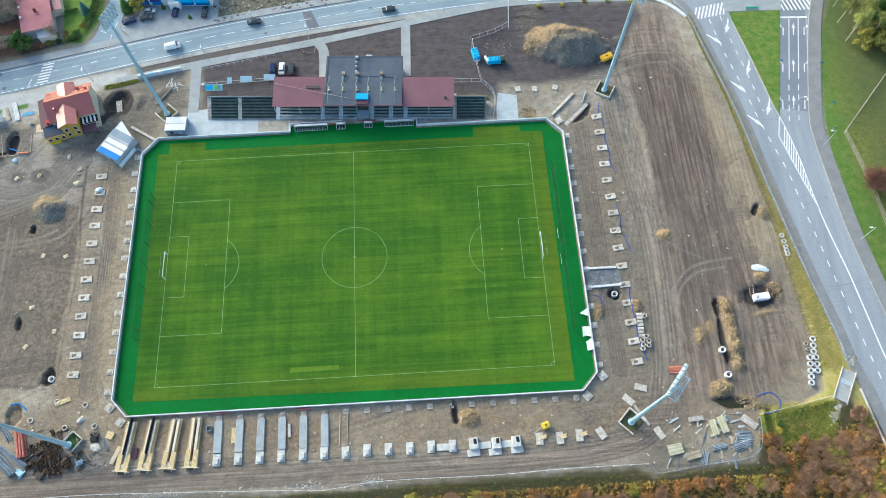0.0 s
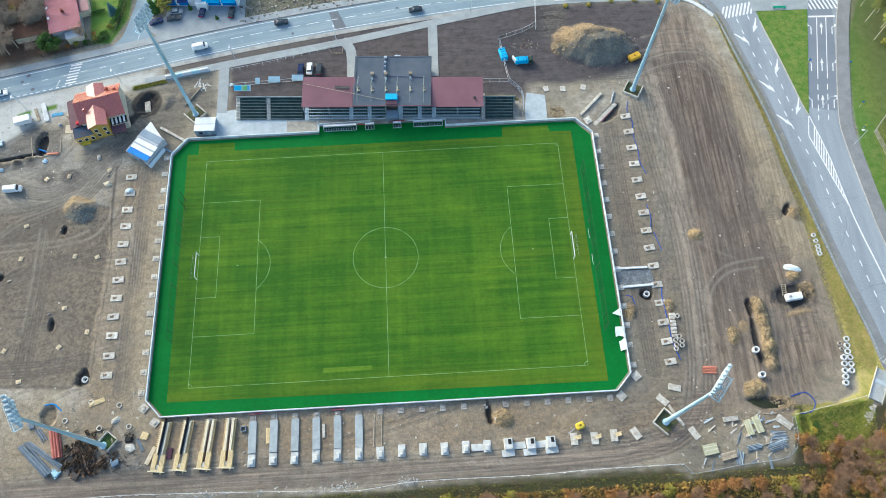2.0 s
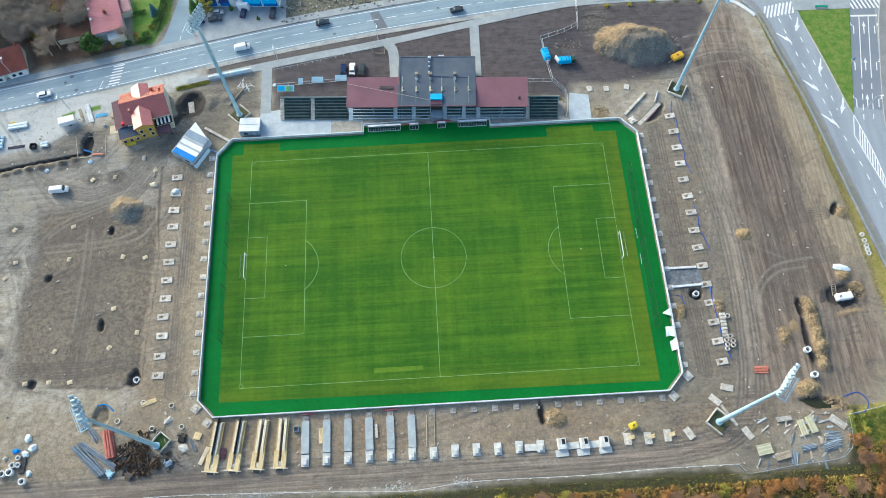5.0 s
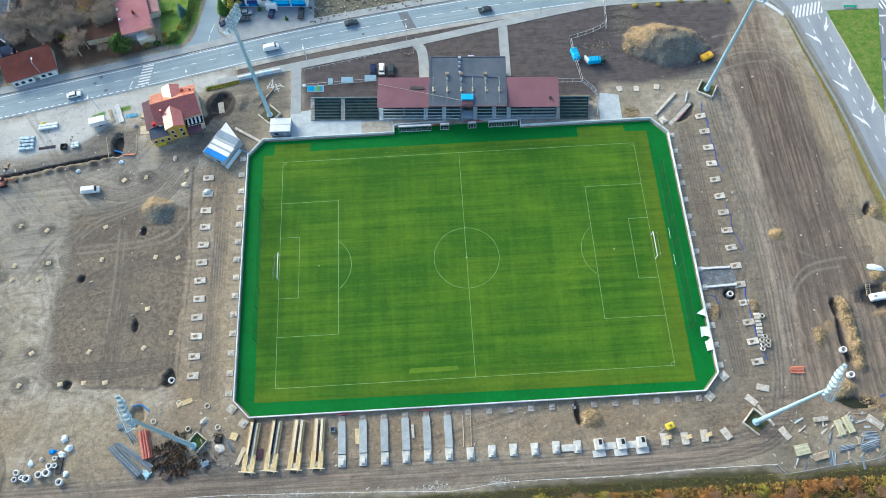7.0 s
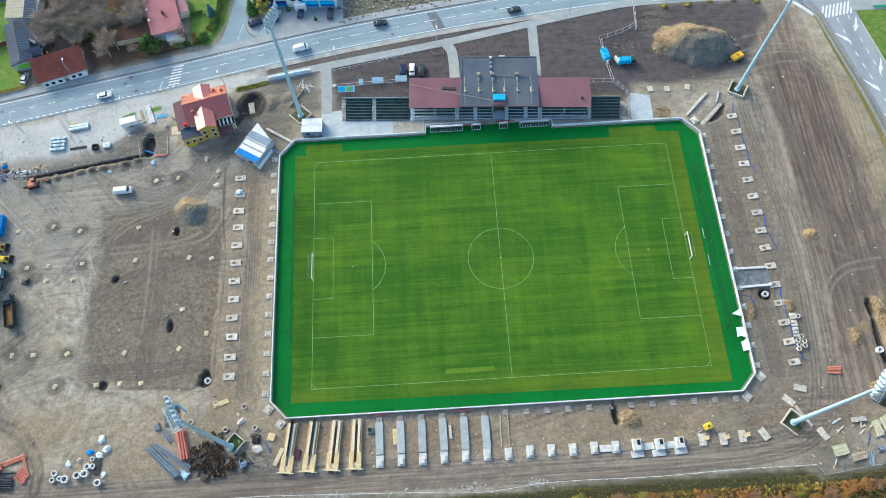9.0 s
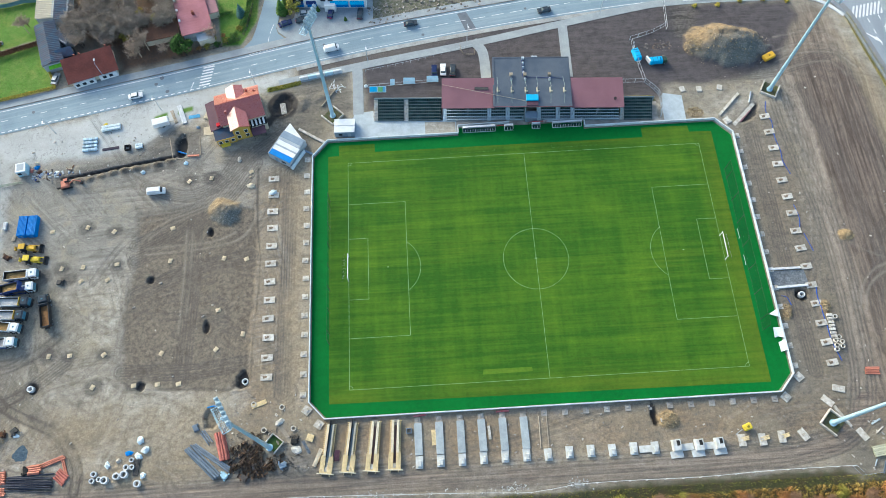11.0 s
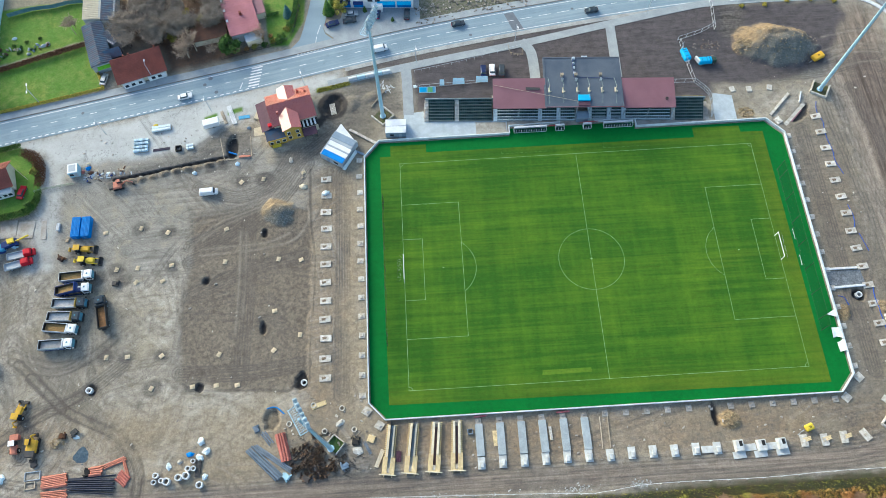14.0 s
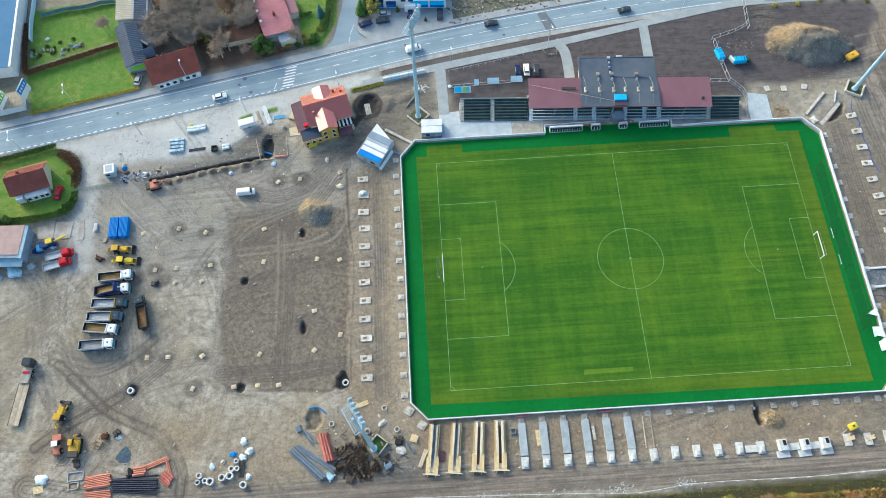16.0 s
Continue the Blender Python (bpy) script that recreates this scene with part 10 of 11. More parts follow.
for k in range(70):
    x, y = fill_rnd.gauss(47.0, 2.4), fill_rnd.gauss(70.4, 1.3)
    q = fill_rnd.uniform(0.10, 0.34)
    box(bits, (x, y, rest(x, y) - 0.03), (q * fill_rnd.uniform(1, 3.2), q, q * 0.5), fill_rnd.uniform(0, 180), tilt=(fill_rnd.uniform(-18, 18), fill_rnd.uniform(-18, 18)))
tagged(part("broken_blocks", bits, mat("broken_block", (0.24, 0.22, 0.20), (0.13, 0.085, 0.065), 0.9, scale=0.9, island=0.5)), "broken pale blocks and rusty bits beside the works machines", "rubble", kind="stuff")
lot_rnd = random.Random(23)
lot = bm_new()
for k in range(180):
    f = lot_rnd.random()
    x, y = -46 + 38 * f, 84.6 + 7.0 * f + lot_rnd.uniform(0.0, 8.0)
    q = lot_rnd.uniform(0.15, 0.7)
    box(lot, (x, y, rest(x, y) - 0.05), (q * lot_rnd.uniform(1, 2), q, q * 0.6), lot_rnd.uniform(0, 180), tilt=(lot_rnd.uniform(-20, 20), lot_rnd.uniform(-20, 20)))
tagged(part("lot_rubble", lot, mat("mixed_rubble", (0.36, 0.34, 0.31), (0.14, 0.12, 0.10), 0.9, scale=1.5, island=0.6)), "broken rubble strewn over a rough lot", "rubble", kind="stuff")
stones = bm_new()
for k in range(300):
    a, r = rnd.uniform(0, 6.283), rnd.uniform(0, 1) ** 0.5
    x, y = 69 + math.cos(a) * r * 13.5, 68.6 + math.sin(a) * r * 8.0
    s = rnd.uniform(0.12, 0.3)
    box(stones, (x, y, rest(x, y) - 0.06), (s, s * rnd.uniform(0.6, 1), s * 0.8), rnd.uniform(0, 180), tilt=(jit(30), jit(30)))
tagged(part("heap_stones", stones, mat("heap_stone", (0.33, 0.28, 0.21), (0.20, 0.17, 0.13), 0.9, island=0.5)), "stones strewn over the spoil heap", "stones", kind="stuff")

# white tank in its pit
wt = thing("septic_tank", 111.0, -18.4, rest(111, -18.4, 1.0), 6, "white plastic underground tank in an open pit", "tank")
part("tank", box(bm_new(), (0, 0, 0), (4.4, 2.0, 1.7), bev=0.22), M_WHITE, wt)
part("hatch", ring(bm_new(), (-1.25, 0, 1.68), 0.3, 0.2, 0.12, 12), M_BLACK, wt)
ld = thing("ladder", 108.9, -16.3, rest(108.9, -16.3, 0.5), 4, "wooden ladder leaning into the pit", "ladder")
for s in (-1, 1):
    part("rail", rod(bm_new(), (s * 0.55, -1.4, 0.1), (s * 0.55, 1.6, 1.3), 0.06, sides=6), M_BEIGE, ld)
for k in range(6):
    part("rung", rod(bm_new(), (-0.55, -1.1 + k * 0.5, 0.22 + k * 0.2), (0.55, -1.1 + k * 0.5, 0.22 + k * 0.2), 0.05, sides=6), M_BEIGE, ld)
piece("puddle", sheet(bm_new(), [(92.4, -45.6), (95, -45.0), (99, -46.4), (101.6, -47.6), (99.5, -48.2), (96, -47.6), (93, -47.0)], ground_z(96.6, -46.5) + 0.2), M_WATER, "murky green puddle in a hollow", "water")


def hose(name, pts, r, material, label, dz=0.04):
    line = curve_pts(pts, 0.8)
    bm = bm_new()
    mids = [Vector((a.x, a.y, rest(a.x, a.y) + dz)) for a in line]
    loops = []
    for k, c in enumerate(mids):
        d = (mids[min(k + 1, len(mids) - 1)] - mids[max(k - 1, 0)]).normalized()
        side = d.cross(Vector((0, 0, 1))).normalized()
        up = side.cross(d)
        loops.append([bm.verts.new(c + (side * math.cos(a) + up * math.sin(a)) * r) for a in (i * math.tau / 6 for i in range(6))])
    for la, lb in zip(loops, loops[1:]):
        for i in range(6):
            bm.faces.new((la[i], la[(i + 1) % 6], lb[(i + 1) % 6], lb[i]))
    bm.faces.new(loops[0])
    bm.faces.new(list(reversed(loops[-1])))
    bmesh.ops.recalc_face_normals(bm, faces=bm.faces[:])
    return tagged(part(name, bm, material), label, "hose")


hose("blue_hose", [(76.0, 40.5), (75.6, 35), (76.2, 30), (76.0, 26.5), (77.2, 22)], 0.11, M_CABLE, "blue hose along the footings")
hose("blue_hose", [(75.6, 12), (76.2, 8), (75.6, 4.5)], 0.11, M_CABLE, "blue hose along the footings")
hose("blue_hose", [(76.3, 3), (76.9, 0.5), (77.6, -2.6)], 0.11, M_CABLE, "blue hose along the footings")
hose("blue_hose", [(75.8, -11.6), (75.2, -16), (75.4, -20), (75.6, -24), (75.8, -29), (77.0, -34)], 0.14, M_CABLE, "blue hose along the footings")
hose("blue_hose", [(65.5, -15.2), (67, -15.8), (67.6, -18)], 0.11, M_CABLE, "blue hose on the soil")
hose("blue_hose", [(75.8, 47.5), (75.0, 44), (75.8, 40.5)], 0.11, M_CABLE, "blue hose along the footings")
hose("blue_hose", [(103.6, -45.2), (107.5, -44.4), (109.4, -47), (107.8, -49.4), (104.8, -49.6)], 0.14, M_CABLE, "loop of blue hose by the ditch")
hose("blue_hose", [(-89.5, -36.3), (-87.2, -36.1), (-84.9, -38.0)], 0.17, M_BLUE, "bright blue hose on the soil")

# beams
for x0, y0, x1, y1, w, m, label in ((63.6, -7.4, 72.6, -7.4, 0.6, M_WALL_WHITE, "long white concrete beam beside the gate slab"), (64.8, -12.9, 73.4, -12.6, 0.6, M_WALL_WHITE, "long white concrete beam beside the gate slab"),
                                    (60.6, 43.4, 68.0, 50.8, 0.8, M_CONC, "pale concrete beam lying on the soil"), (64.4, 39.8, 72.0, 47.0, 1.1, M_CONC, "pale concrete beam lying on the soil"), (66.6, 40.8, 70.6, 44.8, 0.4, M_MAROON, "dark red steel beam on soil"),
                                    (-67.4, 46.8, -59.6, 41.6, 0.8, M_CONC, "pale concrete beam near the cabins"), (-66.6, 39.8, -63.0, 37.8, 0.5, M_GREYBLUE, "steel beam by the shed"), (72.0, 51.2, 70.6, 47.4, 0.3, M_GALV, "thin steel profile on the soil"),
                                    (-36.2, -41.8, -32.9, -41.6, 0.38, M_DULLRED, "red barrier lying by the wall"), (-14.9, -41.9, -11.6, -41.8, 0.38, M_DULLRED, "red barrier lying by the wall"), (71.6, -45.6, 74.6, -51.0, 0.7, M_CONC, "pale concrete beam by the mast"),
                                    (-104.2, 42.2, -98.2, 39.8, 0.4, M_BLUE, "blue steel prop over a trench"), (-100.6, 39.6, -97.2, 39.6, 0.5, M_ORANGE, "orange steel frame by a trench"), (-60.6, 54.6, -56.0, 61.0, 0.35, M_PLANK, "broken timber lying in the mud")):
    a = math.degrees(math.atan2(y1 - y0, x1 - x0))
    l = math.hypot(x1 - x0, y1 - y0)
    cx, cy = (x0 + x1) / 2, (y0 + y1) / 2
    o = tagged(part("beam", box(bm_new(), (0, 0, 0), (l, w, 0.55), bev=0.03), m), label, "beam")
    o.matrix_basis = pose(cx, cy, rest(cx, cy, 0.6) - 0.02, 0, 0, a)
torn = ([(61.1, -24.0), (62.9, -24.3), (63.0, -25.8), (63.0, -27.2), (61.9, -26.5), (60.9, -26.8)], [(61.6, -28.1), (62.2, -27.9), (63.0, -27.4), (63.1, -30.5), (61.7, -30.7)], [(60.9, -20.2), (62.9, -19.1), (62.95, -21.4)])
for outline in torn:
    bm = bm_new()
    top = [bm.verts.new((x, y, 1.05 if x > 62.5 else 0.22)) for x, y in outline]
    low = [bm.verts.new((x, y, 0.95 if x > 62.5 else 0.04)) for x, y in outline]
    bm.faces.new(top)
    bm.faces.new(low[::-1])
    for k in range(len(top)):
        n = (k + 1) % len(top)
        bm.faces.new((top[k], low[k], low[n], top[n]))
    bmesh.ops.triangulate(bm, faces=bm.faces[:])
    bmesh.ops.recalc_face_normals(bm, faces=bm.faces[:])
    tagged(part("tarpaulin", bm, M_TARP), "torn white sheet hanging in from the pitch wall", "sheeting", "torn sheets")

# big site banner boards behind the west terraces
for x, y, w, m, label in ((-43.0, 58.2, 5.2, M_CYAN, "tilted site board with a blue and green picture"), (-33.2, 60.8, 3.6, M_WALL_WHITE, "tilted pale site board on struts"), (-25.9, 61.0, 3.6, M_WALL_WHITE, "tilted pale site board on struts"), (-38.4, 60.6, 1.4, M_WALL_WHITE, "tilted pale site board on struts")):
    b = thing("site_board", x, y, rest(x, y), -3, label, "board", "site boards")
    part("panel", box(bm_new(), (0, 0, 0.9), (w, 0.12, 1.9), tilt=(-68, 0)), M_PALECYAN0, b)
    if m is M_CYAN:
        for k, (px, pw, pm) in enumerate(((-1.4, 2.2, M_CYAN), (0.8, 1.6, mat("board_green", (0.2, 0.5, 0.2), None, 0.5)), (1.8, 0.8, M_BLUE_LT))):
            o = part("picture", box(bm_new(), (px, -0.08, 0.2), (pw, 0.02, 1.5)), pm, b)
            o.matrix_basis = pose(0, 0, 0.9, -68, 0, 0)
    for s in (-1, 1):
        part("strut", rod(bm_new(), (s * w * 0.35, 0.9, 0.0), (s * w * 0.35, 0.7, 1.15), 0.06, sides=6), M_GALV, b)


M_TEAL = mat("teal_fence_panel", (0.10, 0.21, 0.25), (0.16, 0.27, 0.30), 0.7, scale=0.8, amount=0.2)
# ---- fences, railings, lamps, signs ----
def fence(name, pts, spacing, height, material, label, rails=(1.0,), sheet_mat=None, r=0.06):
    line = curve_pts(pts, spacing) if len(pts) > 2 else [Vector((*pts[0], 0)).lerp(Vector((*pts[1], 0)), k / max(1, round(math.dist(*pts) / spacing))) for k in range(max(1, round(math.dist(*pts) / spacing)) + 1)]
    f = thing(name, 0, 0, 0, 0, label, "fence")
    first = None
    for p in line:
        m = pose(p.x, p.y, rest(p.x, p.y) - 0.05)
        if first is None:
            first = part("post", box(bm_new(), (0, 0, 0), (r * 2, r * 2, height)), material, f)
            first.matrix_basis = m
        else:
            share("post", first.data, f, m)
    for z in rails:
        part("rail", ribbon(bm_new(), [Vector((p.x, p.y, rest(p.x, p.y))) for p in line], r * 0.6, r * 0.6, z + r * 0.6, r * 1.2), material, f)
    if sheet_mat:
        bm = bm_new()
        for a, b in zip(line, line[1:]):
            za, zb = rest(a.x, a.y), rest(b.x, b.y)
            bm.faces.new([bm.verts.new(v) for v in ((a.x, a.y, za + 0.1), (b.x, b.y, zb + 0.1), (b.x, b.y, zb + height - 0.1), (a.x, a.y, za + height - 0.1))])
        part("mesh_panel", bm, sheet_mat, f)
    return f


fence("site_fence", [(-88, -60.4), (-67, -60), (-46, -60.6), (-20, -61.6), (-7.9, -62.2), (2, -61.1), (13, -60.8), (34, -61.0), (52, -60.5), (72.4, -60.5)], 4.3, 1.9, M_WALL_WHITE, "mesh site fence on pale posts along the track", (1.85,), M_NET, 0.085)
fence("site_fence", [(72.4, -60.6), (74.2, -62.8), (87.3, -61.4), (98.9, -60.2), (102.0, -56), (102.5, -50.7)], 2.4, 2.0, M_GALV, "mesh site fence round the stored material", (0.1, 1.95), M_NET, 0.04)
fence("site_fence", [(103.5, -49.9), (112, -48.4), (122.4, -46.4)], 3.0, 1.2, M_WALL_WHITE, "low pale fence above the ditch", (1.1,))
fence("guard_railing", [(104.5, 86.0), (108.7, 79.0), (112.1, 63.5), (116.8, 40.8), (119.6, 20.9), (122.2, 4.2), (125.1, -13.3), (128.3, -29.8), (129.2, -37)], 3.2, 1.1, M_GALV, "grey railing along the pavement", (0.55, 1.05), r=0.07)
fence("bridge_railing", [(130.6, -45.0), (131.5, -51), (132.6, -58), (135, -70)], 2.0, 1.1, M_WALL_WHITE, "pale railing along the bridge edge", (0.3, 0.7, 1.05), r=0.08)
fence("park_fence", [(172.0, 58.2), (148.0, 32.1)], 2.5, 1.6, M_CONC_DIRTY, "weathered fence across the park meadow", (0.1, 0.8, 1.5), r=0.09)
fence("park_fence", [(148.0, 31.9), (149.8, 19.7), (150.5, 13.5), (151.4, 0.7), (152.0, -14)], 2.5, 1.6, M_CONC_DIRTY, "weathered fence across the park meadow", (0.1, 0.8, 1.5), r=0.09)
fence("stand_fence", [(42.8, 44.0), (43.6, 48), (43.4, 52.5), (40, 57)], 2.0, 2.2, M_GALV, "grey steel fence beside the stand", (0.2, 1.1, 2.1))
fence("stand_fence", [(31.0, 57.4), (40, 57.0)], 3.0, 2.0, M_GALV, "grey steel fence behind the terrace", (0.2, 1.9))
fence("stand_fence", [(38.4, 72.5), (38.8, 66.5), (40, 57)], 3.0, 2.0, M_WALL_WHITE, "pale mesh fence beside the works trucks", (0.2, 1.9))
fence("site_fence", [(38.0, 73.5), (46, 76), (50.5, 78.5)], 2.8, 2.0, M_GALV, "mesh site fence before the heap", (0.2, 1.9), M_NET)
fence("site_fence", [(50.4, 76.8), (51.3, 88.2)], 2.8, 2.0, M_WALL_WHITE, "mesh site fence before the heap", (0.2, 1.9), M_NET)
fence("path_fence", [(-46.8, 66.8), (-30, 70.0), (-12.4, 74.6)], 2.6, 1.1, M_GALV, "thin railing along the pavement", (1.0,), r=0.05)
fence("site_fence", [(-46.0, 60.8), (-24.0, 61.6)], 3.4, 1.6, M_GALV, "light fence behind the terraces", (0.2, 1.5))
fence("frame_fence", [(-16.4, 75.0), (-15.6, 71.6), (-12.0, 71.2), (-11.9, 73.2)], 2.0, 0.9, M_PLANK, "low timber enclosure round rubble", (0.3, 0.8))
fence("garden_fence", [(-179.9, 98.3), (-172.4, 100.5), (-165.0, 101.2), (-160.8, 102.4), (-155.8, 102.6)], 2.5, 1.8, M_TEAL, "blue-green garden fence panels", (0.2, 1.6), M_TEAL)
M_PALENET = mat("pale_green_netting", (0.30, 0.36, 0.29), (0.20, 0.26, 0.20), 0.9, scale=0.8, amount=0.3)
fence("yard_fence", [(-160.4, 31.6), (-157.2, 32.4), (-153.4, 33.0), (-149.3, 33.6)], 1.6, 1.1, M_PALENET, "sagging pale green mesh fence by the yard gate", (0.2, 0.7, 1.05), M_NET)
fence("garden_fence", [(-108, 76.0), (-98, 78.6), (-91, 80.6), (-86, 84), (-83.6, 96)], 2.2, 1.3, M_STEEL_DARK, "dark garden fence by the road", (0.2, 1.2), M_NET)

# white barrier boards by the road
M_PALECYAN = mat("pale_cyan_plastic", (0.55, 0.72, 0.80), (0.48, 0.66, 0.75), 0.5, amount=0.1)
for ax, ay, bx, by in ((-183.0, 108.0, -182.3, 95.0), (-182.3, 95.0, -181.3, 88.2)):
    n = round(math.dist((ax, ay), (bx, by)) / 2.2)
    wl = thing("boundary_wall", 0, 0, 0, 0, "white panel wall between a hall and a garden", "wall", "boundary walls")
    for k in range(n):
        f = (k + 0.5) / n
        o = part("panel", box(bm_new(), (0, 0, 0), (2.1, 0.35, 2.0), bev=0.03), M_PALECYAN, wl)
        o.matrix_basis = pose(ax + (bx - ax) * f, ay + (by - ay) * f, -0.1, 0, 0, math.degrees(math.atan2(by - ay, bx - ax)))
junk = random.Random(12)
for k in range(34):
    x = -181.0 + 16.5 * junk.random() ** 1.6
    y = 79.4 + (x + 181) * 0.30 + junk.uniform(0.6, 6.0) * (1 - (x + 181) / 26)
    m = junk.choice((M_SHADE_WALL, M_GREYBLUE, M_PLANK, M_GREYBLUE, M_RUST, M_GREENBOX, M_GREENBOX, M_PLANK))
    w, d, h = junk.uniform(0.4, 1.5), junk.uniform(0.3, 0.9), junk.uniform(0.2, 0.7)
    bm = box(bm_new(), (0, 0, 0), (w, d, h), bev=0.06, top=(junk.uniform(0.6, 1), junk.uniform(0.6, 1)))
    box(bm, (w * 0.2, d * 0.1, h), (w * 0.4, d * 0.5, 0.18), junk.uniform(0, 60))
    o = tagged(part("garden_crate", bm, m), "old crates and scrap dumped in a garden plot", "crate", "garden junk")
    o.matrix_basis = pose(x, y, rest(x, y), 0, 0, junk.uniform(0, 180))
for k in range(5):
    x, y = -66.2 + k * 2.66, 65.4 + k * 0.47
    o = tagged(part("barrier_board", box(bm_new(), (0, 0, 0), (2.6, 0.9, 1.3), tilt=(0, 0), bev=0.05, top=(1.0, 0.7)), M_PALECYAN if k % 2 else M_WALL_WHITE), "pale blue and white barrier board by the road", "barrier", "roadside barriers")
    o.matrix_basis = pose(x, y, rest(x, y, 0.6), 0, 0, 10)


def lamp_post(x, y, h, turn, double=False):
    l = thing("street_lamp", x, y, 0.0, turn, "tall grey street lamp by the road", "street lamp", "street lamps")
    part("pole", rod(bm_new(), (0, 0, 0), (0, 0, h), 0.12, 0.07, 8), M_GALV, l)
    for s in ((-1, 1) if double else (1,)):
        arm = part("arm", rod(bm_new(), (0, 0, h - 0.1), (s * 1.1, 0, h + 0.1), 0.05, sides=6), M_GALV, l)
        part("lamp_head", box(bm_new(), (s * 1.4, 0, h + 0.05), (0.9, 0.4, 0.16), bev=0.04), M_WHITE, arm)


for x, y, turn, dbl in ((-163.8, 63.0, 100, True), (-177.5, 47.2, 280, True), (-141.8, 50.4, 280, False), (-110.1, 56.6, 280, False), (-81.4, 64.4, 280, False), (-46, 70.8, 280, False), (-14.0, 76.8, 280, False), (30.0, 84.8, 280, False), (-129, 69.6, 100, False), (140.6, 28, 180, False), (143.0, -3, 180, False), (133.0, 40.0, 0, False)):
    lamp_post(x, y, 8.0, turn, dbl)


def road_sign(x, y, colour, label):
    s = thing("road_sign", x, y, rest(x, y), 0, label, "road sign", "road signs")
    part("pole", rod(bm_new(), (0, 0, 0), (0, 0, 2.6), 0.05, sides=6), M_GALV, s)
    part("plate", rod(bm_new(), (0, -0.06, 2.5), (0, -0.02, 2.5), 0.42, sides=14), colour, s)
    part("plate", box(bm_new(), (0, -0.05, 1.5), (0.5, 0.04, 0.5)), M_YELLOW_BR if colour is M_BLUE else M_BLUE, s)


for x, y, m in ((134.0, 57.6, M_BLUE), (146.2, 56.0, M_BLUE), (146.0, 41.2, M_BLUE), (144.4, 33.0, M_YELLOW_BR)):
    road_sign(x, y, m, "blue traffic sign on a pole" if m is M_BLUE else "yellow traffic sign on a pole")
bench = thing("bench", 130.6, 80.4, 0.14, -3, "green slatted bench on the island path", "bench")
for k in range(4):
    part("slat", box(bm_new(), (0, -0.3 + k * 0.2, 0.42), (4.2, 0.16, 0.06)), mat("green_slat", (0.02, 0.33, 0.20), None, 0.5) if k == 0 else bpy.data.materials["green_slat"], bench)
for s in (-1, 1):
    part("leg", box(bm_new(), (s * 1.7, 0, 0), (0.12, 0.7, 0.42)), M_STEEL_DARK, bench)

# stairs down from the road
st = thing("outdoor_stairs", 129.0, -40.1, 0, -31, "pale concrete stairs down the bank", "stairs", kind="structure")
c31, s31 = math.cos(radians(-31)), math.sin(radians(-31))
low = [rest(129.0 - v * s31, -40.1 + v * c31, 1.2) for v in (0.0, -4.4, -8.8)]
high = [ground_z(129.0 - v * s31, -40.1 + v * c31) + 0.35 for v in (0.0, -4.4, -8.8)]
for k in range(22):
    v = -k * 0.40
    z = high[0] + (high[1] - high[0]) * min(1, k / 11) + (high[2] - high[1]) * max(0, (k - 11) / 11) + 0.12
    part("step", box(bm_new(), (0, v, z - 0.5), (3.3, 0.25, 0.5)), M_CONC_PALE, st)
    # darker strip between the pale treads draws the stripes of the stairs
    part("dark_riser", box(bm_new(), (0, v - 0.2, z - 0.62), (3.3, 0.15, 0.5)), M_TREAD, st)
part("landing", box(bm_new(), (0, -3.4, high[1] - 0.3), (3.3, 1.4, 0.46)), M_CONC_BLUE, st)
for s in (-1, 1):
    part("stringer", rod(bm_new(), (s * 1.75, 0.4, high[0] + 0.35), (s * 1.75, -9.2, high[2] + 0.35), 0.14, sides=6), M_CONC, st)
path = bm_new()
for k in range(90):
    f = rnd.random()
    x, y = 124.2 - 2.8 * f + jit(0.9), -48.6 - 4.4 * f + jit(0.5)
    if k % 3 == 0:
        x, y = 130.0 + jit(1.2) + 1.4 * f, -38.8 + 2.6 * f
    box(path, (x, y, max(rest(x, y) - 0.05, 0.06 if k % 3 == 0 else -9)), (rnd.uniform(0.3, 0.6), rnd.uniform(0.3, 0.5), 0.14), rnd.uniform(0, 90))
tagged(part("cobbled_path", path, M_CONC), "loose pale cobbles at the foot of the stairs", "path", kind="stuff")

# ---- plants ----
def leaf_crown(seed, radius, height, lumps, per_lump, size, flat=0.75):
    """A crown of many small leaf clumps gathered in uneven lumps."""
    r = random.Random(seed)
    verts, faces = [], []
    for k in range(lumps):
        a, d = r.uniform(0, 6.283), r.uniform(0.1, 1) ** 0.6
        c = Vector((math.cos(a) * d * radius * 0.72, math.sin(a) * d * radius * 0.72, height * r.uniform(0.35, 1.0) * (1.15 - 0.45 * d)))
        lr = radius * r.uniform(0.26, 0.48)
        for j in range(per_lump):
            n = Vector((r.gauss(0, 1), r.gauss(0, 1), r.gauss(0.25, 1))).normalized()
            p = c + Vector((n.x * lr, n.y * lr, n.z * lr * flat)) * r.uniform(0.55, 1.12)
            t = n.orthogonal().normalized()
            t.rotate(Matrix.Rotation(r.uniform(0, 6.283), 3, n))
            b = n.cross(t)
            s = size * r.uniform(0.6, 1.4)
            i = len(verts)
            verts += [p - t * s, p + b * s * 0.6, p + t * s, p - b * s * 0.6 + n * s * 0.3]
            faces.append((i, i + 1, i + 2, i + 3))
    me = bpy.data.meshes.new("crown")
    me.from_pydata(verts, [], faces)
    return me


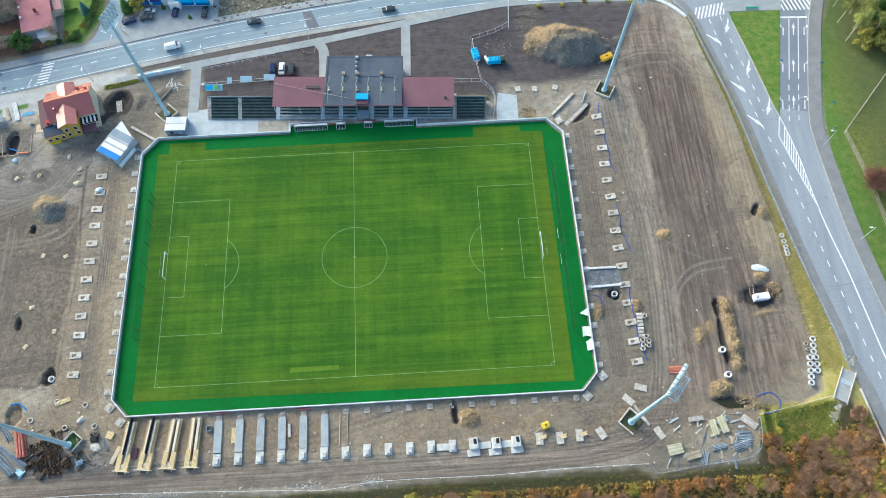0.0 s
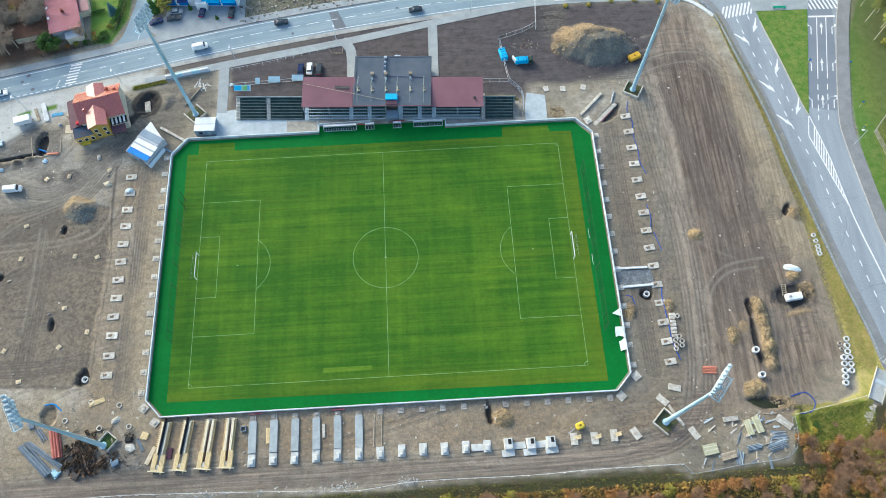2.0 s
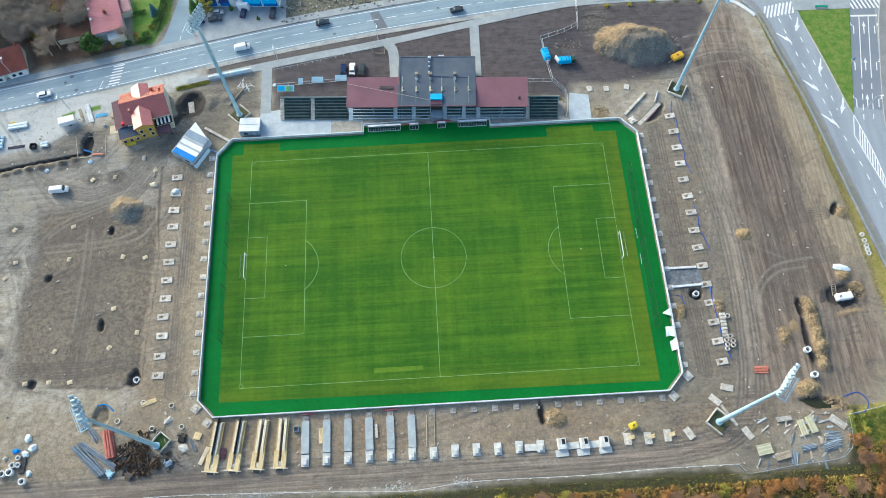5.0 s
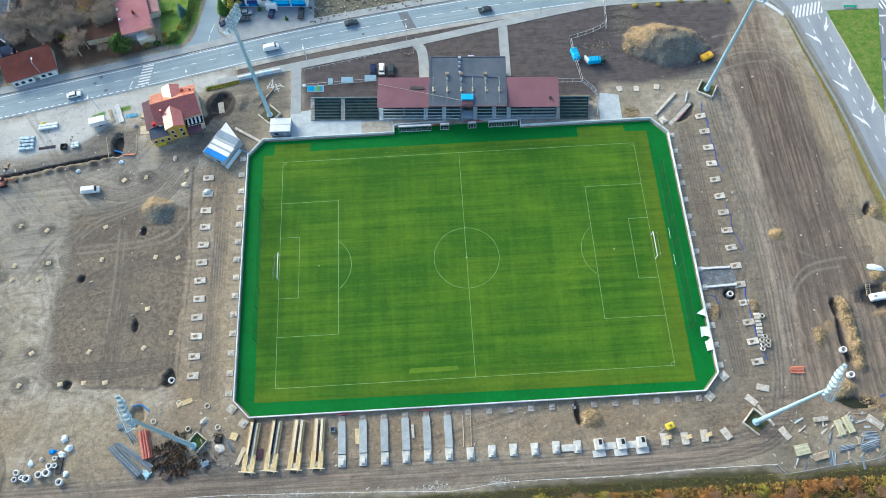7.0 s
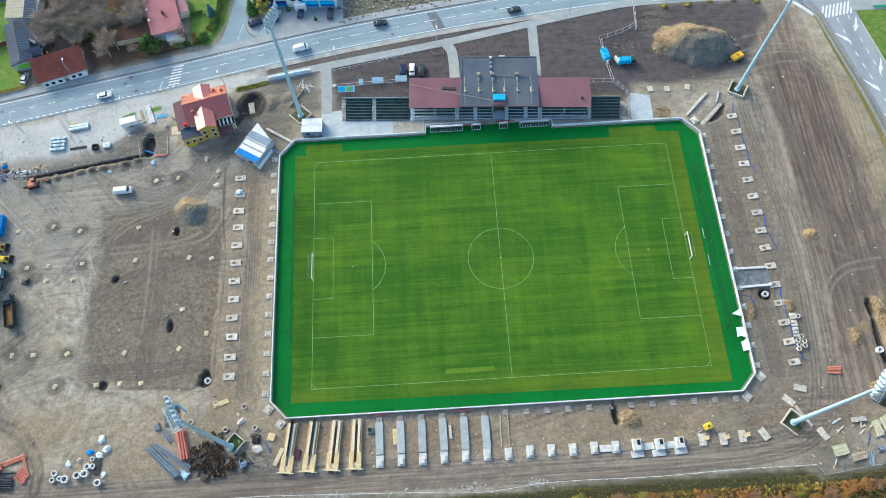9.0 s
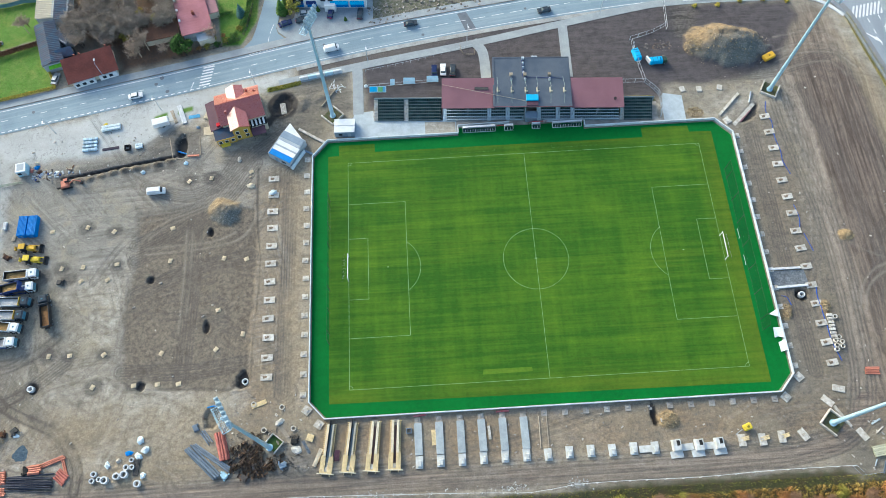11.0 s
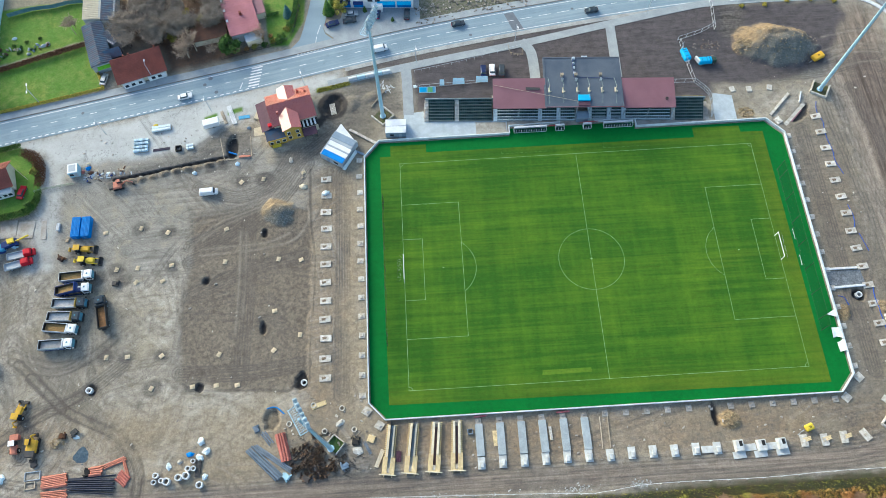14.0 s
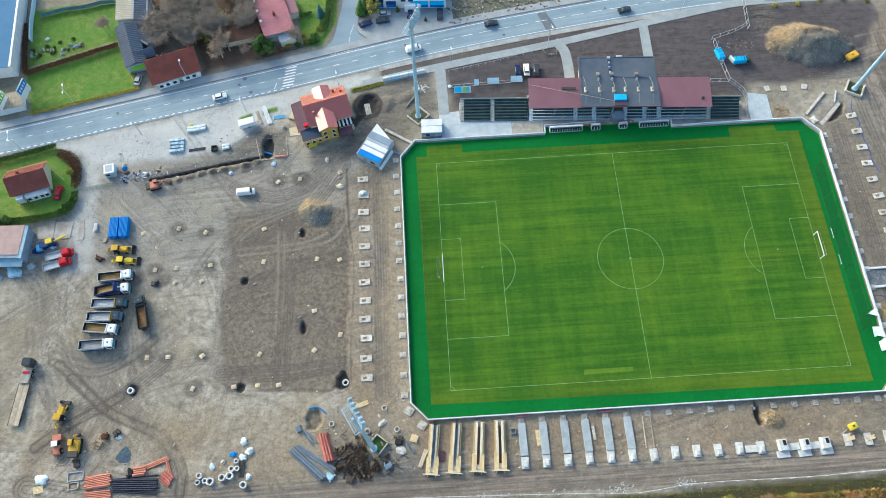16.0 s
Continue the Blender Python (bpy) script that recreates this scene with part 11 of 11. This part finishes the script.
def bare_crown(seed, radius, height, limbs, twigs):
    """Limbs and a dense web of thin twigs, without leaves."""
    r = random.Random(seed)
    verts, faces = [], []

    def sliver(p, q, w):
        side = (q - p).cross(Vector((r.gauss(0, 1), r.gauss(0, 1), r.gauss(0, 1)))).normalized() * w
        i = len(verts)
        verts.extend([p - side, p + side, q + side * 0.3, q - side * 0.3])
        faces.append((i, i + 1, i + 2, i + 3))

    def way(lift):
        return Vector((r.gauss(0, 1), r.gauss(0, 1), r.gauss(lift, 0.6))).normalized()

    for k in range(limbs):
        a = 6.283 * k / limbs + r.uniform(-0.3, 0.3)
        base = Vector((0, 0, height * r.uniform(0.2, 0.5)))
        reach = radius * r.uniform(0.5, 0.95)
        tip = Vector((math.cos(a) * reach, math.sin(a) * reach, height * r.uniform(0.7, 1.1)))
        sliver(base, tip, 0.09)
        sliver(base, tip, 0.09)
        for j in range(twigs):
            p = base.lerp(tip, r.uniform(0.25, 1))
            q = p + way(0.4) * radius * r.uniform(0.2, 0.5)
            sliver(p, q, 0.04)
            for i in range(5):
                s = p.lerp(q, r.uniform(0.2, 1.0))
                sliver(s, s + way(0.3) * radius * r.uniform(0.12, 0.3), 0.025)
    me = bpy.data.meshes.new("crown")
    me.from_pydata(verts, [], faces)
    return me


def trunk_mesh(height, r):
    bm = bm_new()
    rod(bm, (0, 0, -0.3), (0.05, 0.03, height * 0.5), r, r * 0.7, 7)
    rod(bm, (0.05, 0.03, height * 0.5), (0, 0, height * 0.85), r * 0.7, r * 0.3, 7)
    for k in range(4):
        a = k * 1.6
        rod(bm, (0, 0, height * (0.35 + 0.08 * k)), (math.cos(a) * height * 0.22, math.sin(a) * height * 0.22, height * (0.6 + 0.08 * k)), r * 0.4, r * 0.15, 5)
    me = bpy.data.meshes.new("trunk")
    bm.to_mesh(me)
    bm.free()
    me.materials.append(M_BARK)
    return me


def plant_kind(crown, material, trunk):
    crown.materials.append(material)
    return crown, trunk


def plant(kind, x, y, scale, name, label, group, spin=None):
    crown, trunk = kind
    t = thing(name, x, y, rest(x, y) - 0.05, rnd.uniform(0, 360) if spin is None else spin, label, "tree" if name != "bush" else "bush", group)
    t.scale = (scale, scale, scale * rnd.uniform(0.85, 1.15))
    share("trunk", trunk, t, Matrix())
    share("crown", crown, t, Matrix())
    return t


T_LOW, T_MID, T_TALL = trunk_mesh(2.0, 0.10), trunk_mesh(5.0, 0.22), trunk_mesh(8.0, 0.28)
bush_kinds = [plant_kind(leaf_crown(s, 2.2, 1.7, 22, 95, 0.125), m, T_LOW) for s, m in ((1, M_LEAF_BROWN), (2, M_LEAF_OLIVE), (3, M_LEAF_BROWN), (4, M_LEAF_GREEN), (5, M_LEAF_YELLOW), (6, M_LEAF_OLIVE))]
bare_bush = [plant_kind(bare_crown(s, 2.2, 1.9, 18, 24), M_TWIG_RUST, T_LOW) for s in (11, 12)]
pale_tree = plant_kind(bare_crown(24, 3.6, 6.5, 12, 20), M_TWIG_PALE, T_MID)
bare_tree = [plant_kind(bare_crown(s, 3.6, 6.5, 16, 26), M_TWIG, T_MID) for s in (21, 22, 23)]
green_tree = [plant_kind(leaf_crown(31, 2.9, 5.4, 18, 120, 0.24), M_LEAF_GREEN, T_MID), plant_kind(leaf_crown(32, 2.9, 5.4, 16, 110, 0.24), M_LEAF_OLIVE, T_MID)]


def spruce_mesh(seed, radius, height):
    r = random.Random(seed)
    verts, faces = [], []
    for k in range(34):
        f = k / 33
        rr = radius * (1 - f) ** 0.85 + 0.08
        n = max(5, int(18 * (1 - f)) + 4)
        for j in range(n):
            a = 6.283 * j / n + r.uniform(-0.25, 0.25)
            z = height * (0.06 + 0.94 * f)
            l = rr * r.uniform(0.75, 1.1)
            d, sde = Vector((math.cos(a), math.sin(a), 0)), Vector((-math.sin(a), math.cos(a), 0))
            i = len(verts)
            p0, p1 = Vector((0, 0, z)) + d * l * 0.15, Vector((0, 0, z - l * 0.25)) + d * l
            w = 0.26 * l + 0.08
            verts += [p0 + Vector((0, 0, 0.1)), p0.lerp(p1, 0.6) + sde * w, p1, p0.lerp(p1, 0.6) - sde * w]
            faces.append((i, i + 1, i + 2, i + 3))
    me = bpy.data.meshes.new("crown")
    me.from_pydata(verts, [], faces)
    return me


spruce = plant_kind(spruce_mesh(41, 2.3, 6.5), M_LEAF_SPRUCE, T_MID)
spruce_dark = plant_kind(spruce_mesh(42, 2.3, 7.0), M_LEAF_GREEN, T_MID)

# the overgrown side south of the track
for k in range(240):
    x = rnd.uniform(-40, 152)
    y = -65.6 - rnd.uniform(0, 1) * 12
    if x < 10 and rnd.random() < 0.6:
        continue
    if 126 < x and y > -90 and x > 130.5 + (-46 - y) * 0.25:
        continue
    kind = rnd.choice(bush_kinds[:1] * 4 + bush_kinds[1:2] * 2 + bush_kinds[2:3] * 3 + bush_kinds[4:] + bare_bush * 3)
    dry = kind in bare_bush
    plant(kind, x, y, rnd.uniform(0.55, 1.05), "bush", "leafless brown bush on the slope" if dry else "autumn bush in rusty and olive leaf", "slope bushes")
for k in range(70):
    x, y = rnd.uniform(103, 129), rnd.uniform(-66, -56)
    if math.hypot(x - 121.5, y + 50.5) < 4 or (x > 126.5 and y > -52) or x > 129.5:
        continue
    kind = rnd.choice([bush_kinds[0], bush_kinds[1], bush_kinds[2], bare_bush[0], bare_bush[1], bare_bush[0]])
    plant(kind, x, y, rnd.uniform(0.55, 0.95), "bush", "leafless brown bush on the slope" if kind in bare_bush else "autumn bush in rusty and olive leaf", "slope bushes")

for k in range(34):
    x, y = rnd.uniform(-139, -108), rnd.uniform(80, 90)
    if y < 81.5 + (x + 126) * 0.12 or abs(x + 112) < 6.0 and abs(y - 85) < 3.4:
        continue
    plant(rnd.choice(bare_tree), x, y, rnd.uniform(0.8, 1.1), "tree", "leafless dark purple-brown tree in the thicket", "thicket trees")
bank_rnd = random.Random(19)
for k in range(60):
    x, y = bank_rnd.uniform(121, 136), bank_rnd.uniform(-74, -50.5)
    if x > 130.6 + (-46 - y) * 0.26 or math.hypot(x - 122.5, y + 50.5) < 3.2 or (x < 127 and y > -54):
        continue
    kind = bank_rnd.choice(bush_kinds[:3] + bush_kinds[4:5] + bare_bush * 3)
    plant(kind, x, y, bank_rnd.uniform(0.6, 1.15), "bush", "leafless brown bush below the bridge" if kind in bare_bush else "autumn bush in rusty and olive leaf", "slope bushes")

for k in range(16):
    x, y = bank_rnd.uniform(104, 118), bank_rnd.uniform(-59, -52.5)
    kind = bank_rnd.choice(bush_kinds[:2] + bush_kinds[3:5] + bare_bush)
    plant(kind, x, y, bank_rnd.uniform(0.25, 0.5), "bush", "low scrub bush in the ditch grass", "ditch bushes")

# village trees
for k in range(46):
    x, y = rnd.uniform(-143, -106), rnd.uniform(80, 106)
    if y < 84 + (x + 142) * 0.05 or abs(x + 112) < 6.5 and abs(y - 85) < 4:
        continue
    plant(rnd.choice(bare_tree), x, y, rnd.uniform(0.75, 1.2), "tree", "leafless grey-brown tree in the thicket", "thicket trees")
for x, y, s in ((-119.5, 77.0, 0.9), (-118.0, 80.5, 0.8), (-123.0, 88.0, 1.0), (-95.5, 82.6, 0.8), (-107.8, 80.6, 0.6), (-157.0, 92.5, 0.6), (-111.0, 78.4, 0.7)):
    plant(pale_tree, x, y, s, "tree", "leafless pale tree beside the road", "thicket trees")
for x, y, s, k in ((-104.9, 79.0, 1.2, 0), (-124.0, 84.8, 0.7, 1), (-70.0, 93.0, 0.9, 1), (-160.6, 26.6, 0.5, 0), (-181.5, 24.0, 0.9, 0), (-177.0, 22.0, 0.7, 0), (-161.2, 38.0, 0.45, 1), (-89.6, 81.8, 0.5, 0), (-84.6, 100.6, 0.6, 0), (-186, 26, 1.0, 0)):
    plant(green_tree[k], x, y, s, "tree", "leafy green tree in a garden" if k == 0 else "olive autumn tree in a garden", "garden trees")
for x, y, sc, k in ((-121.2, 95.9, 0.8, 4), (-116.0, 93.0, 0.7, 1), (-100.2, 79.4, 0.5, 0), (-97.6, 80.2, 0.6, 5), (-94.4, 80.8, 0.6, 3), (-91.4, 82.0, 0.65, 5), (-89.2, 84.0, 0.7, 3), (-87.6, 86.6, 0.6, 5), (-95.8, 83.4, 0.5, 1), (-92.8, 84.4, 0.4, 0)):
    plant(bush_kinds[k], x, y, sc, "bush", "dense bush in olive leaf along a garden edge", "garden bushes")
plant(spruce, -87.2, 92.4, 0.8, "tree", "blue spruce on a lawn", "spruces")
for x, y, s in ((-73.9, 92.6, 0.95), (-72.4, 96.4, 0.9), (-62.0, 92.4, 0.35), (-53.0, 87.9, 0.3)):
    plant(spruce_dark, x, y, s, "tree", "dark green spruce by the car park", "spruces")
# park side trees
M_LEAF_LARCH = mat("thin_olive_needles", (0.30, 0.33, 0.10), (0.22, 0.25, 0.07), 0.85, amount=0.3, island=0.4, objrand=0.25, bump=0)
larch = plant_kind(leaf_crown(33, 2.8, 6.0, 26, 90, 0.13), M_LEAF_LARCH, T_TALL)
for k in range(22):
    x, y = rnd.uniform(163, 186), rnd.uniform(56, 82)
    if y < 52 + (x - 163) * 0.4:
        continue
    kind = rnd.choice([larch, larch, green_tree[1], green_tree[0], larch])
    plant(kind, x, y, rnd.uniform(0.9, 1.4), "tree", "park tree in thinning olive leaf", "park trees")


for x, y, sc in ((162.4, 63.8, 1.3), (167.2, 68.0, 1.5), (168.3, 62.3, 1.4), (171.3, 72.3, 1.5), (166.7, 72.6, 1.3), (170.8, 76.9, 1.5)):
    plant(green_tree[1] if sc < 1.45 else green_tree[0], x, y, sc, "tree", "full-crowned park tree in dull green and olive leaf", "park trees")


def slim_trunk(height, r):
    bm = bm_new()
    rod(bm, (0, 0, -0.3), (0.1, 0.1, height * 0.6), r, r * 0.75, 7)
    rod(bm, (0.1, 0.1, height * 0.6), (0, 0, height), r * 0.75, r * 0.25, 7)
    for k in range(7):
        a, f = k * 2.4, 0.55 + 0.06 * k
        rod(bm, (0.05, 0.05, height * f), (math.cos(a) * 1.3, math.sin(a) * 1.3, height * (f + 0.12)), r * 0.3, r * 0.1, 5)
    me = bpy.data.meshes.new("trunk")
    bm.to_mesh(me)
    bm.free()
    me.materials.append(M_BEIGE)
    return me


high_crown = leaf_crown(34, 2.6, 6.5, 30, 100, 0.15)
high_crown.transform(Matrix.Translation((0, 0, 7.0)))
tall_birch = plant_kind(high_crown, M_LEAF_LARCH, slim_trunk(12.5, 0.17))
for x, y, sc in ((157.1, 73.2, 1.0), (157.8, 65.8, 1.1), (161.4, 70.4, 1.05), (157.4, 79.6, 0.9), (165.0, 66.0, 1.0), (162.0, 76.6, 1.1)):
    plant(tall_birch, x, y, sc, "tree", "tall slender birch with a pale trunk and thin olive crown", "park birches")
high_twigs = bare_crown(25, 3.0, 5.0, 14, 26)
high_twigs.transform(Matrix.Translation((0, 0, 3.4)))
village_birch = plant_kind(high_twigs, M_TWIG_PALE, slim_trunk(8.0, 0.16))
for x, y, sc in ((-118.6, 77.6, 1.0), (-116.4, 80.2, 0.9), (-156.4, 89.6, 0.8)):
    plant(village_birch, x, y, sc, "tree", "leafless birch with a pale trunk and twigs", "village birches")
M_TWIG_RED = mat("reddish_twigs", (0.26, 0.14, 0.10), (0.18, 0.10, 0.075), 0.9, amount=0.3, island=0.4)
red_bush = plant_kind(bare_crown(13, 2.4, 2.4, 24, 34), M_TWIG_RED, T_LOW)
for x, y, sc in ((151.4, 14.0, 1.9), (152.6, -4.4, 1.7), (157.0, 8.0, 1.4)):
    plant(red_bush, x, y, sc, "bush", "large reddish brown leafless bush in the park", "park bushes")
for k in range(10):
    x, y = rnd.uniform(156, 170), rnd.uniform(-6, 40)
    plant(rnd.choice([bush_kinds[1], bush_kinds[0], bare_bush[1]]), x, y, rnd.uniform(0.4, 0.8), "bush", "low straw-coloured bush in the meadow", "park bushes")

# hedges between the gardens
def hedge(pts, w, h, material, label):
    line = curve_pts(pts, 1.0)
    verts, faces = [], []
    r = random.Random(len(pts) * 17)
    for a, b in zip(line, line[1:]):
        for k in range(230):
            p = a.lerp(b, r.random()) + Vector((jit(w / 2), jit(w / 2), 0))
            p.z = rest(p.x, p.y) + h * r.uniform(0.1, 1.0) ** 0.5
            s = r.uniform(0.09, 0.19)
            t = Vector((r.gauss(0, 1), r.gauss(0, 1), r.gauss(0, 0.6))).normalized() * s
            u = t.orthogonal().normalized() * s
            i = len(verts)
            verts += [p - t, p + u, p + t, p - u]
            faces.append((i, i + 1, i + 2, i + 3))
    me = bpy.data.meshes.new("hedge")
    me.from_pydata(verts, [], faces)
    me.materials.append(material)
    return tagged(new("hedge", me), label, "hedge")


hedge([(-181.0, 75.4), (-172.5, 78.0), (-164.5, 80.8), (-152.8, 84.6)], 1.5, 1.4, M_HEDGE, "brown leafless hedge between two lawns")
hedge([(-183.6, 95), (-182.8, 86), (-181.0, 75.5)], 1.4, 1.5, M_HEDGE, "brown hedge beside the hall")
hedge([(-85.2, 104), (-84.8, 97), (-85.4, 91), (-86.8, 87.6)], 1.4, 1.5, M_LEAF_GREEN, "dark green hedge along a side road")
hedge([(-95.2, 92.2), (-90.4, 93.4)], 0.8, 0.9, M_LEAF_GREEN, "low green hedge across a lawn")
hedge([(-165.6, 45.2), (-161.6, 42.6), (-159.6, 38.4), (-159.2, 34.0)], 3.0, 1.1, M_HEDGE, "wide brown leafless scrub hedge round a garden")
hedge([(-186, 22.2), (-176, 22.6), (-166, 23.6), (-160, 26), (-158.8, 31)], 2.0, 1.6, M_LEAF_GREEN, "dark green hedge round a garden")
hedge([(-186, 43.0), (-176, 45.4), (-167.5, 47.6)], 1.4, 1.4, M_LEAF_GREEN, "dark green hedge by the road")
hedge([(-176.5, 60.0), (-160, 63.6), (-144.4, 67.2)], 0.7, 1.0, M_LEAF_YELLOW, "clipped yellowish hedge along the pavement")
hedge([(-144.6, 67.4), (-146, 71), (-148.0, 75)], 0.6, 1.0, M_LEAF_YELLOW, "clipped yellowish hedge beside the barn")
hedge([(-77, 61.9), (-72, 63.0), (-67.6, 64.0)], 1.4, 0.22, M_LEAF_OLIVE, "low olive hedge by the road")
hedge([(31.5, 51.6), (36, 51.4), (41, 51.2)], 0.9, 0.5, M_LEAF_OLIVE, "strip of weeds behind the terrace")
for k in range(14):
    x = 8 + k * 7.6
    if 60 < x < 106:
        plant(bush_kinds[4], x, 86.2 + jit(0.6), 0.45, "bush", "small yellowing bush by the pavement", "verge bushes")
for x, y in ((-172, 87.5), (-176, 86.2), (-168, 88.6), (-178, 82.5), (-174, 83.2)):
    plant(bush_kinds[3], x, y, 0.35, "bush", "small garden bush on a lawn", "garden bushes")
for x, y, m, l in ((-176.4, 89.2, M_TARP, "white garden lump under a sheet"), (-170.6, 82.6, M_SHADE_WALL, "grey garden box by the hedge"), (-166, 85.6, M_SHADE_WALL, "long pale garden roll by the hedge")):
    soft_lump("garden_cover", x, y, 3.4 if "roll" in l else 1.5, 1.0, 0.7, 15, m, l, "cover", x)

# one thicket of low scrub over the whole slope
M_SCRUB = mat("autumn_scrub", (0.44, 0.235, 0.080), (0.37, 0.315, 0.075), 0.85, scale=0.14, fine=0.8, amount=0.45, island=0.65, bump=0)
M_LEAF_DITCH = mat("ditch_grass_blades", (0.33, 0.35, 0.075), (0.47, 0.41, 0.12), 0.85, scale=0.3, amount=0.25, island=0.25, bump=0)
scrub_rnd = random.Random(77)
scrub_v, scrub_f = [], []
for k in range(10500):
    x, y = scrub_rnd.uniform(-45, 150), -64.6 - scrub_rnd.random() ** 1.1 * 15
    if k >= 9000:
        x, y = scrub_rnd.uniform(104, 134), scrub_rnd.uniform(-65, -53.5)
        if x < 125 and y > -57:
            continue
    if 126 < x and x > 130.5 + (-46 - y) * 0.25:
        continue
    if x < 12 and y > -66.5:
        continue
    tall = 0.5 + 1.1 * scrub_rnd.random() * (0.5 + 0.5 * noise.noise(Vector((x * 0.22, y * 0.22, 3.0))))
    g = ground_z(x, y)
    for j in range(9):
        n = Vector((scrub_rnd.gauss(0, 1), scrub_rnd.gauss(0, 1), scrub_rnd.gauss(0.6, 0.7))).normalized()
        p = Vector((x, y, g + tall * scrub_rnd.uniform(0.25, 1.0))) + Vector((n.x, n.y, 0)) * scrub_rnd.uniform(0.1, 0.6)
        t = n.orthogonal().normalized()
        t.rotate(Matrix.Rotation(scrub_rnd.uniform(0, 6.283), 3, n))
        w = n.cross(t)
        q = scrub_rnd.uniform(0.10, 0.26)
        i = len(scrub_v)
        scrub_v += [p - t * q, p + w * q * 0.5, p + t * q, p - w * q * 0.5]
        scrub_f.append((i, i + 1, i + 2, i + 3))
me = bpy.data.meshes.new("scrub")
me.from_pydata(scrub_v, [], scrub_f)
me.materials.append(M_SCRUB)
tagged(new("scrub", me), "dense rusty and olive autumn scrub on the slope", "scrub", kind="stuff")

# dry grass on the road bank and rough grass on the slope
def tufts(name, label, material, count, place, size):
    verts, faces = [], []
    r = random.Random(99)
    for k in range(count):
        x, y = place(r)
        z = ground_z(x, y)
        a = r.uniform(0, 6.283)
        h, w = size * r.uniform(0.6, 1.5), size * 0.35
        lean = Vector((r.gauss(0, 0.5), r.gauss(0, 0.5), 0)) * h
        d = Vector((math.cos(a), math.sin(a), 0)) * w
        p = Vector((x, y, z - 0.03))
        i = len(verts)
        verts += [p - d, p + d, p + lean + Vector((0, 0, h))]
        faces.append((i, i + 1, i + 2))
    me = bpy.data.meshes.new(name)
    me.from_pydata(verts, [], faces)
    me.materials.append(material)
    return tagged(new(name, me), label, "grass", kind="stuff")


bank = curve_pts([(109.6, 79), (112, 66), (115, 52), (117.6, 38), (119.6, 21), (121.4, 8), (122.8, -10), (124.2, -25), (125, -39)], 1.0)


def on_bank(r):
    k = r.randrange(len(bank))
    p = bank[k]
    w = 0.7 + 3.2 * k / len(bank)
    return p.x + r.uniform(-w, w), p.y + r.uniform(-0.6, 0.6)


tufts("dry_grass", "tufts of dry yellow grass on the road bank", M_DRYGRASS, 22000, on_bank, 0.30)
tufts("slope_grass", "rough olive grass on the slope", M_LEAF_OLIVE, 16000, lambda r: (r.uniform(-90, 125), -62.6 - r.random() ** 1.5 * 9), 0.28)
tufts("slope_grass", "dry rusty grass on the slope", M_LEAF_BROWN, 16000, lambda r: (r.uniform(-40, 125), -65.0 - r.random() * 12), 0.32)
tufts("ditch_grass", "yellow-green grass beside the ditch", M_LEAF_DITCH, 9000, lambda r: (r.uniform(104, 124), r.uniform(-58, -47.5)), 0.26)
